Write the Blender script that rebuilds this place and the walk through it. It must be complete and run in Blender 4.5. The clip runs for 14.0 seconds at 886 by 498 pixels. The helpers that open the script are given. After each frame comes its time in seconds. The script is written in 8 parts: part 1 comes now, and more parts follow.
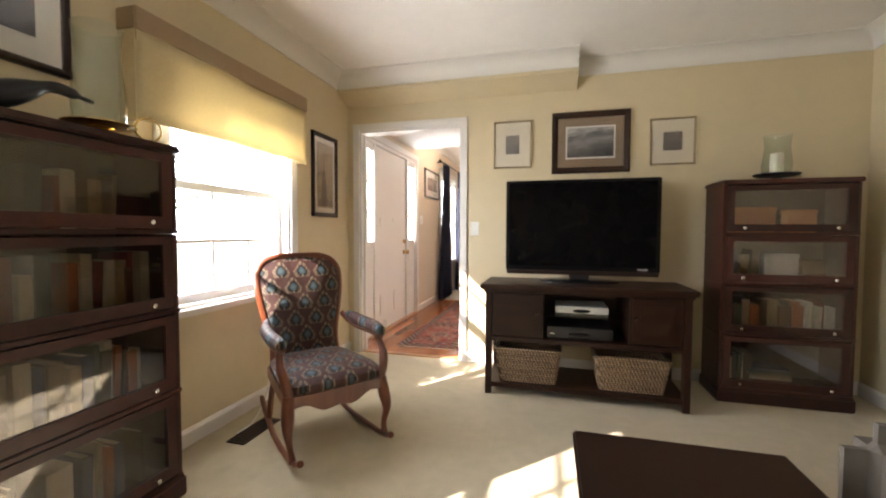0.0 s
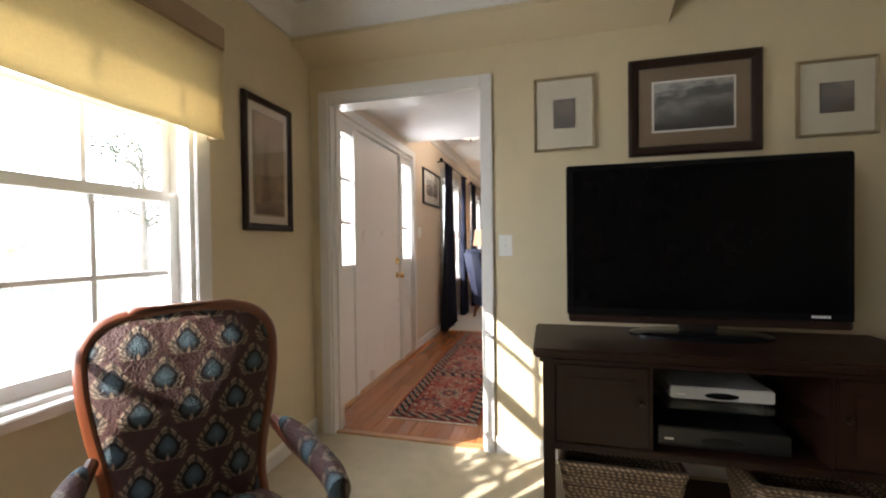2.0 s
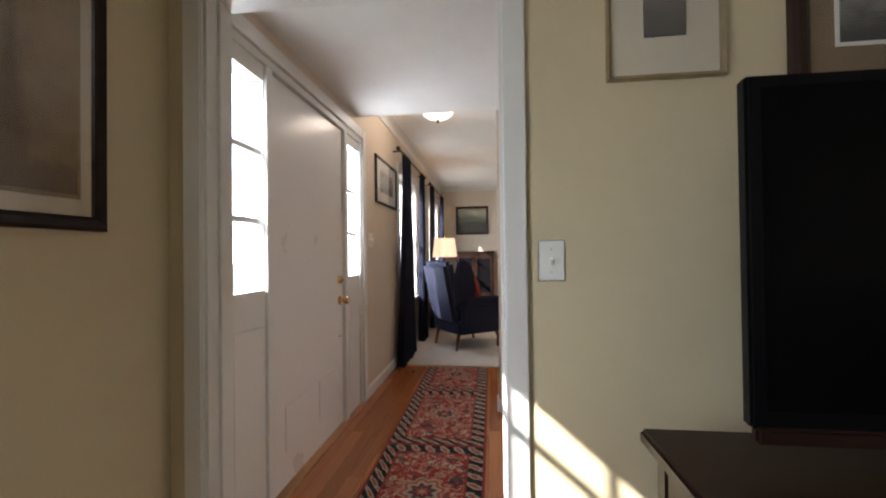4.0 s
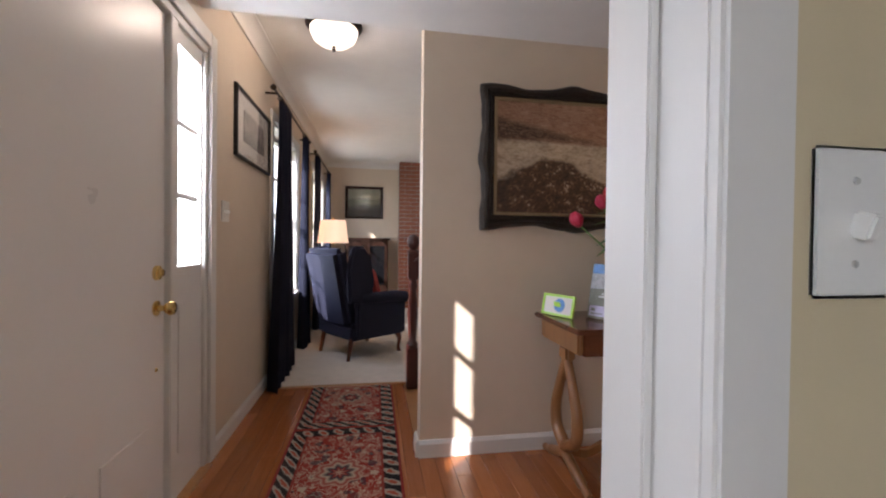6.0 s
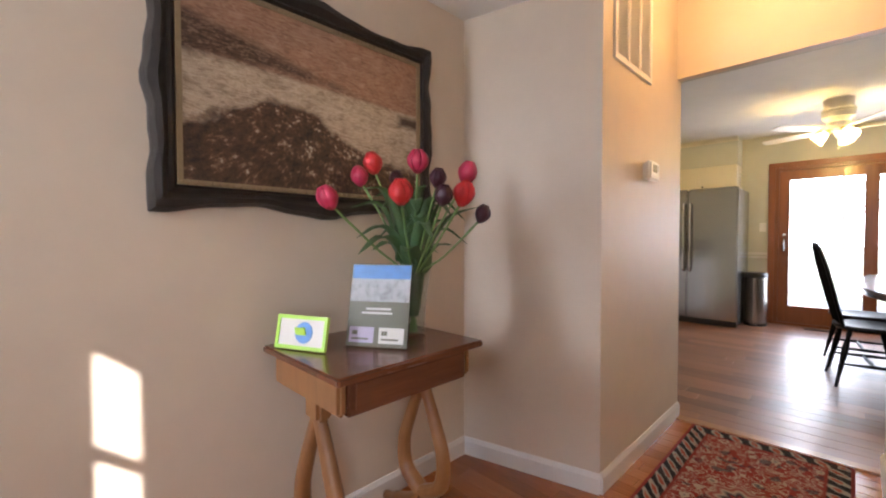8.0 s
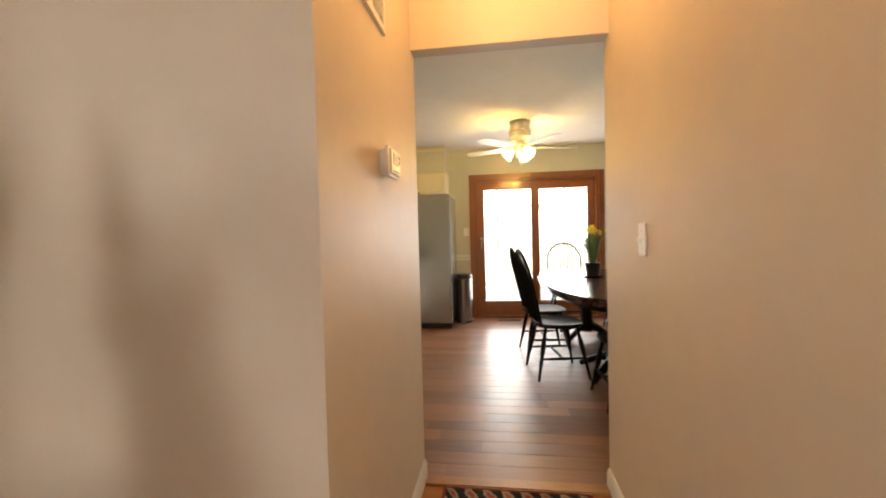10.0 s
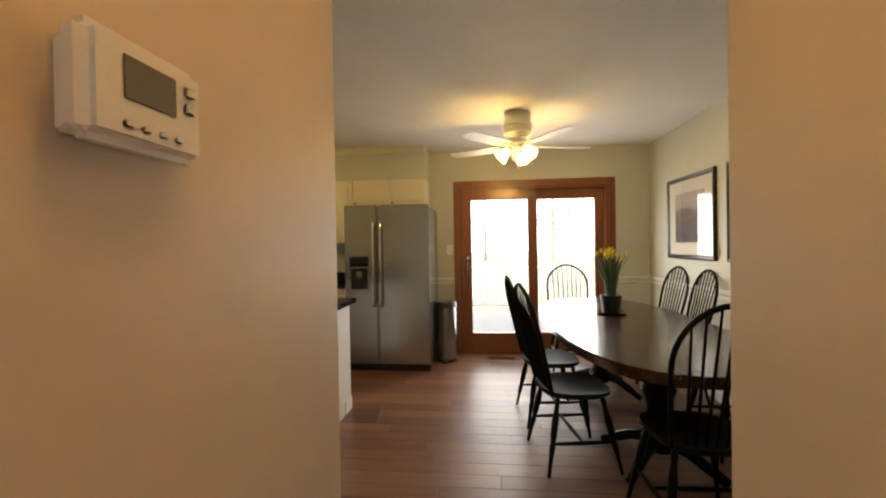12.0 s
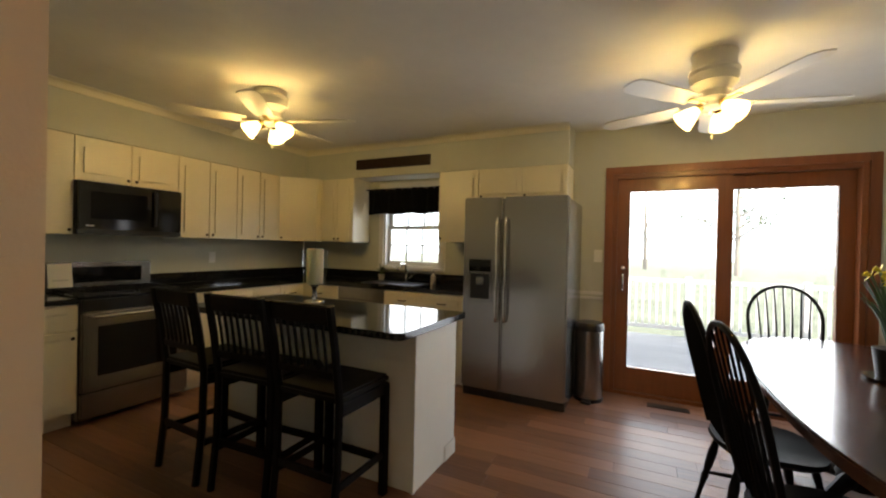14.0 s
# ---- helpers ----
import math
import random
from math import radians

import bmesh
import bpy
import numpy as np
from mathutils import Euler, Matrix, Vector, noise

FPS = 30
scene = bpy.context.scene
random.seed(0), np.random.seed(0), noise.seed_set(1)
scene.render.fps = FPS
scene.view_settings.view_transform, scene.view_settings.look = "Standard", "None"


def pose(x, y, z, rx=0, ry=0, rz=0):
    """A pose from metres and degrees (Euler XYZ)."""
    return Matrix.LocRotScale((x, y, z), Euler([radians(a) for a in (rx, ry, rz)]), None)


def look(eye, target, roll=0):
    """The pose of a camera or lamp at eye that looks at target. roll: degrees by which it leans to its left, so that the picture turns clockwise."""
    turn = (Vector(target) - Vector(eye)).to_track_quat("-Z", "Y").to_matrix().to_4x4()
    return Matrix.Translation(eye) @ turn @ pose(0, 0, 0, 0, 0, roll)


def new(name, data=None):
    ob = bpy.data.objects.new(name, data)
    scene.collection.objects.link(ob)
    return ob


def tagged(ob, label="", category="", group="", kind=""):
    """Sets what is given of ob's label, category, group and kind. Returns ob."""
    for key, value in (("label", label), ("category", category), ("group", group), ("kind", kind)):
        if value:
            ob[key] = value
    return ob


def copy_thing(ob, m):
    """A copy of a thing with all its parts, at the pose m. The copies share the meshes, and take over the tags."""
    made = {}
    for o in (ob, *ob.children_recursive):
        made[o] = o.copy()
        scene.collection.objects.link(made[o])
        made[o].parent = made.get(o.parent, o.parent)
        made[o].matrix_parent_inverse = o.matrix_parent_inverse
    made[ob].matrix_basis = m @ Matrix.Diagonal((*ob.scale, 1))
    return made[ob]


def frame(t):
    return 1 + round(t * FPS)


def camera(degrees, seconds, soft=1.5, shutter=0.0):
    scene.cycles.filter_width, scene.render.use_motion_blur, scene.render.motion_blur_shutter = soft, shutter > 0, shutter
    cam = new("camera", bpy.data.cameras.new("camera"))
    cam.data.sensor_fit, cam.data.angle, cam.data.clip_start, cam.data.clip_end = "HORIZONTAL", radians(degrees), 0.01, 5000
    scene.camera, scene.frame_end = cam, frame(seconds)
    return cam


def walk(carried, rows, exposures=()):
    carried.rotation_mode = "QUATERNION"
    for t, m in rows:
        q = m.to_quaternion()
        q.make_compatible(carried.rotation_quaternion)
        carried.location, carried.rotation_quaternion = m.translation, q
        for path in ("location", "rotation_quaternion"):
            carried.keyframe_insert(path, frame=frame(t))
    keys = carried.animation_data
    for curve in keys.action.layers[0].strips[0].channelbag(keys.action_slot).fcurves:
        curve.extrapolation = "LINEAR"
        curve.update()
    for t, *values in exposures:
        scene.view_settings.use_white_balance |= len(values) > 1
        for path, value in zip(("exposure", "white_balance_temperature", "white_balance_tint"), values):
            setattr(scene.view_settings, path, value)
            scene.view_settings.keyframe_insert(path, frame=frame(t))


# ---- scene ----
cam = camera(94.7, 14.0, 2.1)
PATH = [
    (0, (0.002, 0.21, 1.122), (-0.512, 2.141, 1.04), 0.2),
    (0.5, (-0.111, 0.494, 1.139), (-0.632, 2.423, 1.05), 0.1),
    (1, (-0.205, 0.786, 1.142), (-0.726, 2.715, 1.068), -0.1),
    (1.5, (-0.314, 1.107, 1.149), (-0.864, 3.029, 1.095), -0.5),
    (2, (-0.415, 1.397, 1.168), (-0.909, 3.335, 1.142), -0.7),
    (2.5, (-0.511, 1.674, 1.181), (-0.931, 3.629, 1.183), -0.9),
    (3, (-0.604, 1.962, 1.189), (-0.983, 3.926, 1.216), -1.1),
    (3.2, (-0.647, 2.064, 1.192), (-0.991, 4.034, 1.221), -1.1),
    (5.3, (-0.968, 3.099, 1.148), (-0.976, 5.099, 1.136), 0.3),
    (5.5, (-0.98, 3.188, 1.153), (-0.919, 5.187, 1.133), 0.4),
    (6, (-1.002, 3.401, 1.134), (-0.67, 5.373, 1.108), 0.7),
    (6.5, (-0.991, 3.616, 1.119), (-0.392, 5.524, 1.097), 0.9),
    (7, (-0.941, 3.802, 1.109), (-0.084, 5.609, 1.092), 0.7),
    (7.5, (-0.829, 3.955, 1.118), (0.309, 5.599, 1.085), 0.1),
    (8, (-0.674, 4.111, 1.13), (0.739, 5.525, 1.079), -0.1),
    (8.5, (-0.501, 4.238, 1.14), (1.152, 5.363, 1.083), -0.4),
    (9, (-0.288, 4.343, 1.185), (1.54, 5.151, 1.109), -0.5),
    (9.2, (-0.188, 4.38, 1.19), (1.693, 5.056, 1.114), -0.8),
    (11.3, (0.881, 4.537, 1.292), (2.88, 4.581, 1.261), -1.4),
    (11.5, (1.001, 4.521, 1.305), (2.999, 4.601, 1.279), -1.3),
    (12, (1.243, 4.518, 1.334), (3.232, 4.725, 1.316), -0.9),
    (12.5, (1.453, 4.516, 1.335), (3.414, 4.904, 1.341), -0.4),
    (13, (1.7, 4.496, 1.358), (3.614, 5.077, 1.358), -0.0),
    (13.5, (1.913, 4.526, 1.343), (3.775, 5.256, 1.339), 0.7),
    (14, (2.093, 4.557, 1.334), (3.886, 5.443, 1.321), 1.3),
]
EXPOSURES = [(0.0, 2.78, 6500, 17), (1.0, 2.45, 6350, 16), (2.0, 1.9, 6200, 14), (3.0, 1.78, 6100, 13), (5.5, 1.36, 5900, 17), (6.0, 1.45, 6000, 19), (7.0, 2.0, 5950, 20), (8.0, 2.27, 6050, 19), (9.0, 2.28, 6950, 17), (11.5, 1.83, 7650, 14), (12.5, 1.4, 6900, 14), (14.0, 1.2, 6500, 12)]
walk(cam, [(t, look(eye, target, roll)) for t, eye, target, roll in PATH], EXPOSURES)


# ---------------------------------------------------------------- light
SUN_AZ = math.atan2(0.70, 0.72)      # the sunlight travels towards +x and +y
SUN_EL = radians(30.4)
world = bpy.data.worlds.new("sky")
world.use_nodes = True
scene.world = world
_wn = world.node_tree.nodes
_sky = _wn.new("ShaderNodeTexSky")
_sky.sky_type = "NISHITA"
_sky.sun_disc = False
_sky.sun_elevation = SUN_EL
_sky.sun_rotation = math.pi + SUN_AZ
_wn["Background"].inputs["Strength"].default_value = 0.15
world.node_tree.links.new(_sky.outputs[0], _wn["Background"].inputs["Color"])

sun = new("sun", bpy.data.lights.new("sun", "SUN"))
sun.data.energy, sun.data.angle, sun.data.color = 5.0, radians(0.6), (1.0, 0.93, 0.82)
_d = Vector((math.sin(SUN_AZ) * math.cos(SUN_EL), math.cos(SUN_AZ) * math.cos(SUN_EL), -math.sin(SUN_EL)))
sun.matrix_world = look((-20, -20, 15), Vector((-20, -20, 15)) + _d)


def window_light(name, m, width, height, watts, tint=(0.93, 0.97, 1.0)):
    """Sky light in a window's opening."""
    data = bpy.data.lights.new(name, "AREA")
    data.shape, data.size, data.size_y, data.energy, data.color = "RECTANGLE", width, height, watts, tint
    lamp = new(name, data)
    lamp.matrix_world = m
    return lamp


def bulb(name, place, watts, colour, radius=0.04):
    data = bpy.data.lights.new(name, "POINT")
    data.energy, data.color, data.shadow_soft_size = watts, colour, radius
    lamp = new(name, data)
    lamp.location = place
    return lamp


window_light("daylight_family_window", look((-1.90, 2.30, 1.25), (0, 2.30, 1.15)), 0.9, 1.0, 8)
window_light("daylight_family_window_behind", look((-1.90, -0.20, 1.35), (0, -0.20, 1.25)), 1.1, 1.2, 4.5)
window_light("daylight_sidelight", look((-1.90, 4.10, 1.5), (0, 4.10, 1.45)), 0.22, 0.95, 1.3)
window_light("daylight_sidelight_far", look((-1.90, 5.44, 1.5), (0, 5.44, 1.45)), 0.22, 0.95, 5.0)
window_light("daylight_living_window", look((-1.90, 7.45, 1.35), (0, 7.45, 1.2)), 1.0, 1.4, 4)
window_light("daylight_living_window_far", look((-1.90, 9.6, 1.35), (0, 9.6, 1.2)), 1.1, 1.4, 4)
window_light("daylight_patio_door", look((6.32, 3.95, 1.05), (0, 3.95, 0.9)), 1.5, 1.7, 9)
window_light("daylight_kitchen_window", look((6.32, 7.03, 1.45), (0, 7.03, 1.3)), 0.7, 0.7, 1.2)


# ---------------------------------------------------------------- materials
class Nodes:
    """Short hand for building a node tree."""

    def __init__(self, name):
        self.mat = bpy.data.materials.new(name)
        self.mat.use_nodes = True
        self.t = self.mat.node_tree
        self.bsdf = self.t.nodes["Principled BSDF"]
        self.pos = self.t.nodes.new("ShaderNodeTexCoord").outputs["Object"]

    def put(self, socket, value):
        if isinstance(value, bpy.types.NodeSocket):
            self.t.links.new(value, socket)
        elif isinstance(value, (tuple, list)) and len(value) == 3 and socket.type == "RGBA":
            socket.default_value = (*value, 1)
        else:
            socket.default_value = value

    def math(self, op, a, b=0.0, c=0.0):
        n = self.t.nodes.new("ShaderNodeMath")
        n.operation = op
        for s, v in zip(n.inputs, (a, b, c)):
            self.put(s, v)
        return n.outputs[0]

    def split(self, v=None):
        n = self.t.nodes.new("ShaderNodeSeparateXYZ")
        self.put(n.inputs[0], v or self.pos)
        return n.outputs

    def join(self, x, y, z):
        n = self.t.nodes.new("ShaderNodeCombineXYZ")
        for s, v in zip(n.inputs, (x, y, z)):
            self.put(s, v)
        return n.outputs[0]

    def scaled(self, k, v=None):
        n = self.t.nodes.new("ShaderNodeMapping")
        self.put(n.inputs["Vector"], v or self.pos)
        n.inputs["Scale"].default_value = k
        return n.outputs[0]

    def noise(self, scale, detail=3.0, v=None, rough=0.55, twist=0.0):
        n = self.t.nodes.new("ShaderNodeTexNoise")
        self.put(n.inputs["Vector"], v or self.pos)
        n.inputs["Scale"].default_value, n.inputs["Detail"].default_value = scale, detail
        n.inputs["Roughness"].default_value, n.inputs["Distortion"].default_value = rough, twist
        return n.outputs["Fac"]

    def cells(self, scale, v=None, feature="F1", out="Distance"):
        n = self.t.nodes.new("ShaderNodeTexVoronoi")
        n.feature = feature
        self.put(n.inputs["Vector"], v or self.pos)
        n.inputs["Scale"].default_value = scale
        return n.outputs[out]

    def ramp(self, fac, *stops):
        n = self.t.nodes.new("ShaderNodeValToRGB")
        self.put(n.inputs[0], fac)
        e = n.color_ramp.elements
        while len(e) < len(stops):
            e.new(0.5)
        for el, (at, colour) in zip(e, stops):
            el.position = at
            el.color = (*colour, 1) if len(colour) == 3 else colour
        return n.outputs[0]

    def mix(self, fac, a, b, mode="MIX"):
        n = self.t.nodes.new("ShaderNodeMix")
        n.data_type, n.blend_type = "RGBA", mode
        self.put(n.inputs[0], fac), self.put(n.inputs[6], a), self.put(n.inputs[7], b)
        return n.outputs[2]

    def random(self):
        return self.t.nodes.new("ShaderNodeObjectInfo").outputs["Random"]

    def bump(self, height, strength=0.3, distance=0.01):
        n = self.t.nodes.new("ShaderNodeBump")
        n.inputs["Strength"].default_value, n.inputs["Distance"].default_value = strength, distance
        self.put(n.inputs["Height"], height)
        self.t.links.new(n.outputs[0], self.bsdf.inputs["Normal"])

    def done(self, colour, rough=0.5, metal=0.0, **more):
        self.put(self.bsdf.inputs["Base Color"], colour)
        self.put(self.bsdf.inputs["Roughness"], rough)
        self.put(self.bsdf.inputs["Metallic"], metal)
        for key, v in more.items():
            self.put(self.bsdf.inputs[key.replace("_", " ")], v)
        return self.mat


def tint(c, k):
    return tuple(min(1.0, v * k) for v in c)


def plain(name, colour, rough=0.5, metal=0.0, vary=0.12, scale=6.0, bump=0.15, **more):
    """One colour with broad stains, fine grain and a little relief."""
    n = Nodes(name)
    broad, fine = n.noise(scale, 4), n.noise(scale * 22, 2)
    both = n.math("ADD", n.math("MULTIPLY", broad, 0.7), n.math("MULTIPLY", fine, 0.3))
    col = n.ramp(both, (0.3, tint(colour, 1 - vary)), (0.7, tint(colour, 1 + vary)))
    r = n.math("MULTIPLY_ADD", broad, 0.16, rough - 0.08)
    if bump:
        n.bump(fine, bump, 0.002)
    return n.done(col, r, metal, **more)


def paint(name, colour, rough=0.6):
    """Rolled wall paint: orange peel and faint patches."""
    n = Nodes(name)
    patch, peel, scuff = n.noise(1.1, 3), n.noise(170, 2), n.noise(9, 6)
    col = n.ramp(n.math("MULTIPLY_ADD", scuff, 0.35, n.math("MULTIPLY", patch, 0.65)), (0.3, tint(colour, 0.94)), (0.7, tint(colour, 1.05)))
    n.bump(peel, 0.12, 0.002)
    return n.done(col, n.math("MULTIPLY_ADD", patch, 0.15, rough - 0.07))


def wood(name, dark, light, rough=0.35, along="z", scale=1.0, gloss_vary=0.15, coat=0.0, shine=0.5):
    """Grain that runs along one axis, with pores and broad tone."""
    n = Nodes(name)
    k = {"x": (1.2, 14, 14), "y": (14, 1.2, 14), "z": (14, 14, 1.2)}[along]
    shift = n.math("MULTIPLY", n.random(), 37.0)
    v = n.t.nodes.new("ShaderNodeVectorMath")
    v.operation = "ADD"
    n.put(v.inputs[0], n.scaled(tuple(scale * a for a in k)))
    n.put(v.inputs[1], n.join(shift, shift, shift))
    grain = n.noise(1.0, 6, v.outputs[0], 0.65, 1.2)
    pores = n.noise(6.0, 3, v.outputs[0], 0.7)
    tone = n.math("MULTIPLY_ADD", n.random(), 0.25, n.math("MULTIPLY_ADD", pores, 0.22, n.math("MULTIPLY", grain, 0.7)))
    col = n.ramp(tone, (0.28, dark), (0.85, light))
    n.bump(pores, 0.12, 0.002)
    return n.done(col, n.math("MULTIPLY_ADD", grain, gloss_vary, rough - gloss_vary / 2), 0.0, Coat_Weight=coat, Coat_Roughness=0.12, Specular_IOR_Level=shine)


def glow(name, colour, strength, rough=0.4):
    n = Nodes(name)
    return n.done(colour, rough, 0.0, Emission_Color=colour, Emission_Strength=strength)


def glass(name, tone=(1, 1, 1), rough=0.0):
    n = Nodes(name)
    return n.done(tone, rough, 0.0, Transmission_Weight=1.0, IOR=1.45)


def pane(name, tone=(1, 1, 1), shine=0.06):
    """A thin window pane: clear, with a mirror on top by Fresnel."""
    n = Nodes(name)
    out = n.t.nodes["Material Output"]
    clear, mirror, blend = n.t.nodes.new("ShaderNodeBsdfTransparent"), n.t.nodes.new("ShaderNodeBsdfGlossy"), n.t.nodes.new("ShaderNodeMixShader")
    facing = n.t.nodes.new("ShaderNodeLayerWeight")
    facing.inputs["Blend"].default_value = 0.5
    gloss = n.math("MULTIPLY_ADD", n.math("POWER", facing.outputs["Facing"], 4.0), 0.6, shine)
    clear.inputs[0].default_value = (*tone, 1)
    mirror.inputs["Roughness"].default_value = 0.02
    n.t.links.new(gloss, blend.inputs[0])
    n.t.links.new(clear.outputs[0], blend.inputs[1])
    n.t.links.new(mirror.outputs[0], blend.inputs[2])
    n.t.links.new(blend.outputs[0], out.inputs["Surface"])
    return n.mat


M = {}
M["wall_green"] = paint("sage_yellow_paint", (0.62, 0.525, 0.34))
M["wall_beige"] = paint("warm_beige_paint", (0.65, 0.55, 0.43), 0.52)
M["wall_grey"] = paint("pale_sage_paint", (0.55, 0.55, 0.46))
M["ceiling"] = paint("ceiling_white", (0.78, 0.76, 0.72), 0.8)
M["white"] = plain("white_trim_paint", (0.72, 0.70, 0.66), 0.35, vary=0.02, scale=2.5, bump=0.05)
M["door_white"] = plain("white_door_paint", (0.74, 0.70, 0.66), 0.30, vary=0.015, scale=2, bump=0.05)
M["cabinet"] = plain("cream_cabinet_paint", (0.74, 0.68, 0.52), 0.35, vary=0.05, scale=3, bump=0.05)
M["mahogany"] = wood("mahogany", (0.013, 0.003, 0.002), (0.056, 0.011, 0.007), 0.40, "y", coat=0.05)
M["mahogany_v"] = wood("mahogany_upright", (0.013, 0.003, 0.002), (0.056, 0.011, 0.007), 0.40, "z", coat=0.05)
M["espresso"] = wood("espresso_wood", (0.007, 0.0026, 0.0014), (0.030, 0.011, 0.0055), 0.40, "x", shine=0.25)
M["espresso_v"] = wood("espresso_upright", (0.007, 0.0026, 0.0014), (0.030, 0.011, 0.0055), 0.40, "z", shine=0.25)
M["chair_wood"] = wood("carved_walnut", (0.042, 0.011, 0.005), (0.17, 0.044, 0.013), 0.36, "z", coat=0.08)
M["oak"] = wood("golden_oak", (0.24, 0.10, 0.035), (0.46, 0.23, 0.085), 0.35, "z", coat=0.2)
M["table_oak"] = wood("aged_golden_oak", (0.15, 0.062, 0.022), (0.33, 0.155, 0.056), 0.32, "z", coat=0.2)
M["table_top"] = wood("cherry_top", (0.055, 0.018, 0.008), (0.17, 0.055, 0.021), 0.25, "x", coat=0.4)
M["red_oak_trim"] = wood("stained_oak_trim", (0.13, 0.038, 0.012), (0.27, 0.090, 0.030), 0.35, "z", coat=0.2)
M["red_oak_trim_y"] = wood("stained_oak_trim_level", (0.13, 0.038, 0.012), (0.27, 0.090, 0.030), 0.35, "y", coat=0.2)
M["black_wood"] = plain("black_painted_wood", (0.005, 0.0042, 0.0042), 0.45, vary=0.3, scale=5, bump=0.08, Specular_IOR_Level=0.12)
M["dining_top"] = wood("dining_table_top", (0.020, 0.007, 0.004), (0.065, 0.022, 0.010), 0.22, "x", coat=0.25)
M["black_plastic"] = plain("black_plastic", (0.006, 0.006, 0.0066), 0.34, vary=0.2, bump=0.0)
M["tv_case"] = plain("gloss_black_case", (0.004, 0.004, 0.0045), 0.3, vary=0.1, bump=0.0, Specular_IOR_Level=0.12)
M["screen"] = plain("dark_screen", (0.002, 0.002, 0.0024), 0.22, vary=0.1, bump=0.0, Specular_IOR_Level=0.08)
M["grey_plastic"] = plain("silver_plastic", (0.55, 0.54, 0.50), 0.35, 0.2, bump=0.02)
M["brass"] = plain("polished_brass", (0.78, 0.55, 0.20), 0.2, 1.0, vary=0.1, scale=20, bump=0.03)
M["bronze"] = plain("dark_bronze", (0.045, 0.032, 0.022), 0.4, 0.8, bump=0.05)
M["chrome"] = plain("chrome", (0.75, 0.75, 0.74), 0.12, 1.0, vary=0.05, bump=0.0)
M["white_plastic"] = plain("white_plastic", (0.80, 0.79, 0.74), 0.35, vary=0.03, bump=0.0)
M["navy"] = plain("navy_velvet", (0.005, 0.006, 0.020), 0.85, vary=0.25, scale=5, bump=0.4, Sheen_Weight=0.12, Sheen_Tint=(0.25, 0.3, 0.7))
M["grass"] = plain("lawn", (0.27, 0.29, 0.19), 0.9, vary=0.35, scale=0.8, bump=0.8)
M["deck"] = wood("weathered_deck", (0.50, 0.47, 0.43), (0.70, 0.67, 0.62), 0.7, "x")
M["black_cloth"] = plain("black_cloth", (0.006, 0.006, 0.007), 0.9, vary=0.2, bump=0.2, Specular_IOR_Level=0.1)
M["zinc"] = plain("pale_zinc", (0.50, 0.52, 0.53), 0.5, vary=0.2, scale=10, bump=0.1)
M["bark"] = plain("bark", (0.30, 0.26, 0.22), 0.9, vary=0.35, scale=12, bump=1.0)
M["leaf"] = plain("spring_leaves", (0.10, 0.125, 0.055), 0.6, vary=0.4, scale=3, bump=0.2)
M["pane"] = pane("window_pane")
M["black_glass"] = plain("black_glass", (0.006, 0.006, 0.007), 0.08, vary=0.1, bump=0.0)


def granite():
    n = Nodes("black_granite")
    fleck = n.cells(260, out="Color")
    sp = n.split(fleck)[0]
    col = n.ramp(n.math("MULTIPLY", sp, n.noise(60, 2)), (0.42, (0.006, 0.006, 0.007)), (0.62, (0.06, 0.06, 0.065)))
    return n.done(col, n.math("MULTIPLY_ADD", n.noise(4), 0.06, 0.05))


M["granite"] = granite()


def brushed(name, colour, along="z"):
    n = Nodes(name)
    k = {"z": (300, 300, 3), "y": (300, 3, 300), "x": (3, 300, 300)}[along]
    streak, smear = n.noise(1, 3, n.scaled(k)), n.noise(3, 4)
    col = n.ramp(streak, (0.3, tint(colour, 0.88)), (0.7, tint(colour, 1.08)))
    n.bump(n.noise(1, 3, n.scaled((3, 3, 1.2))), 0.25, 0.02)
    return n.done(col, n.math("MULTIPLY_ADD", smear, 0.08, 0.20), 0.95)


M["steel"] = brushed("brushed_steel", (0.42, 0.405, 0.39), "y")
M["steel_v"] = brushed("brushed_steel_upright", (0.36, 0.35, 0.34), "z")


def carpet(name, colour):
    n = Nodes(name)
    tuft, tread, big = n.cells(240), n.noise(14, 4), n.noise(1.6, 3)
    f = n.math("MULTIPLY_ADD", tread, 0.5, n.math("MULTIPLY", big, 0.5))
    col = n.ramp(f, (0.3, tint(colour, 0.85)), (0.7, tint(colour, 1.1)))
    n.bump(n.math("ADD", tuft, n.math("MULTIPLY", tread, 1.5)), 0.6, 0.006)
    return n.done(col, 0.95, 0.0, Sheen_Weight=0.25)


M["carpet"] = carpet("beige_carpet", (0.44, 0.37, 0.23))
M["carpet_living"] = carpet("cream_carpet", (0.62, 0.56, 0.48))


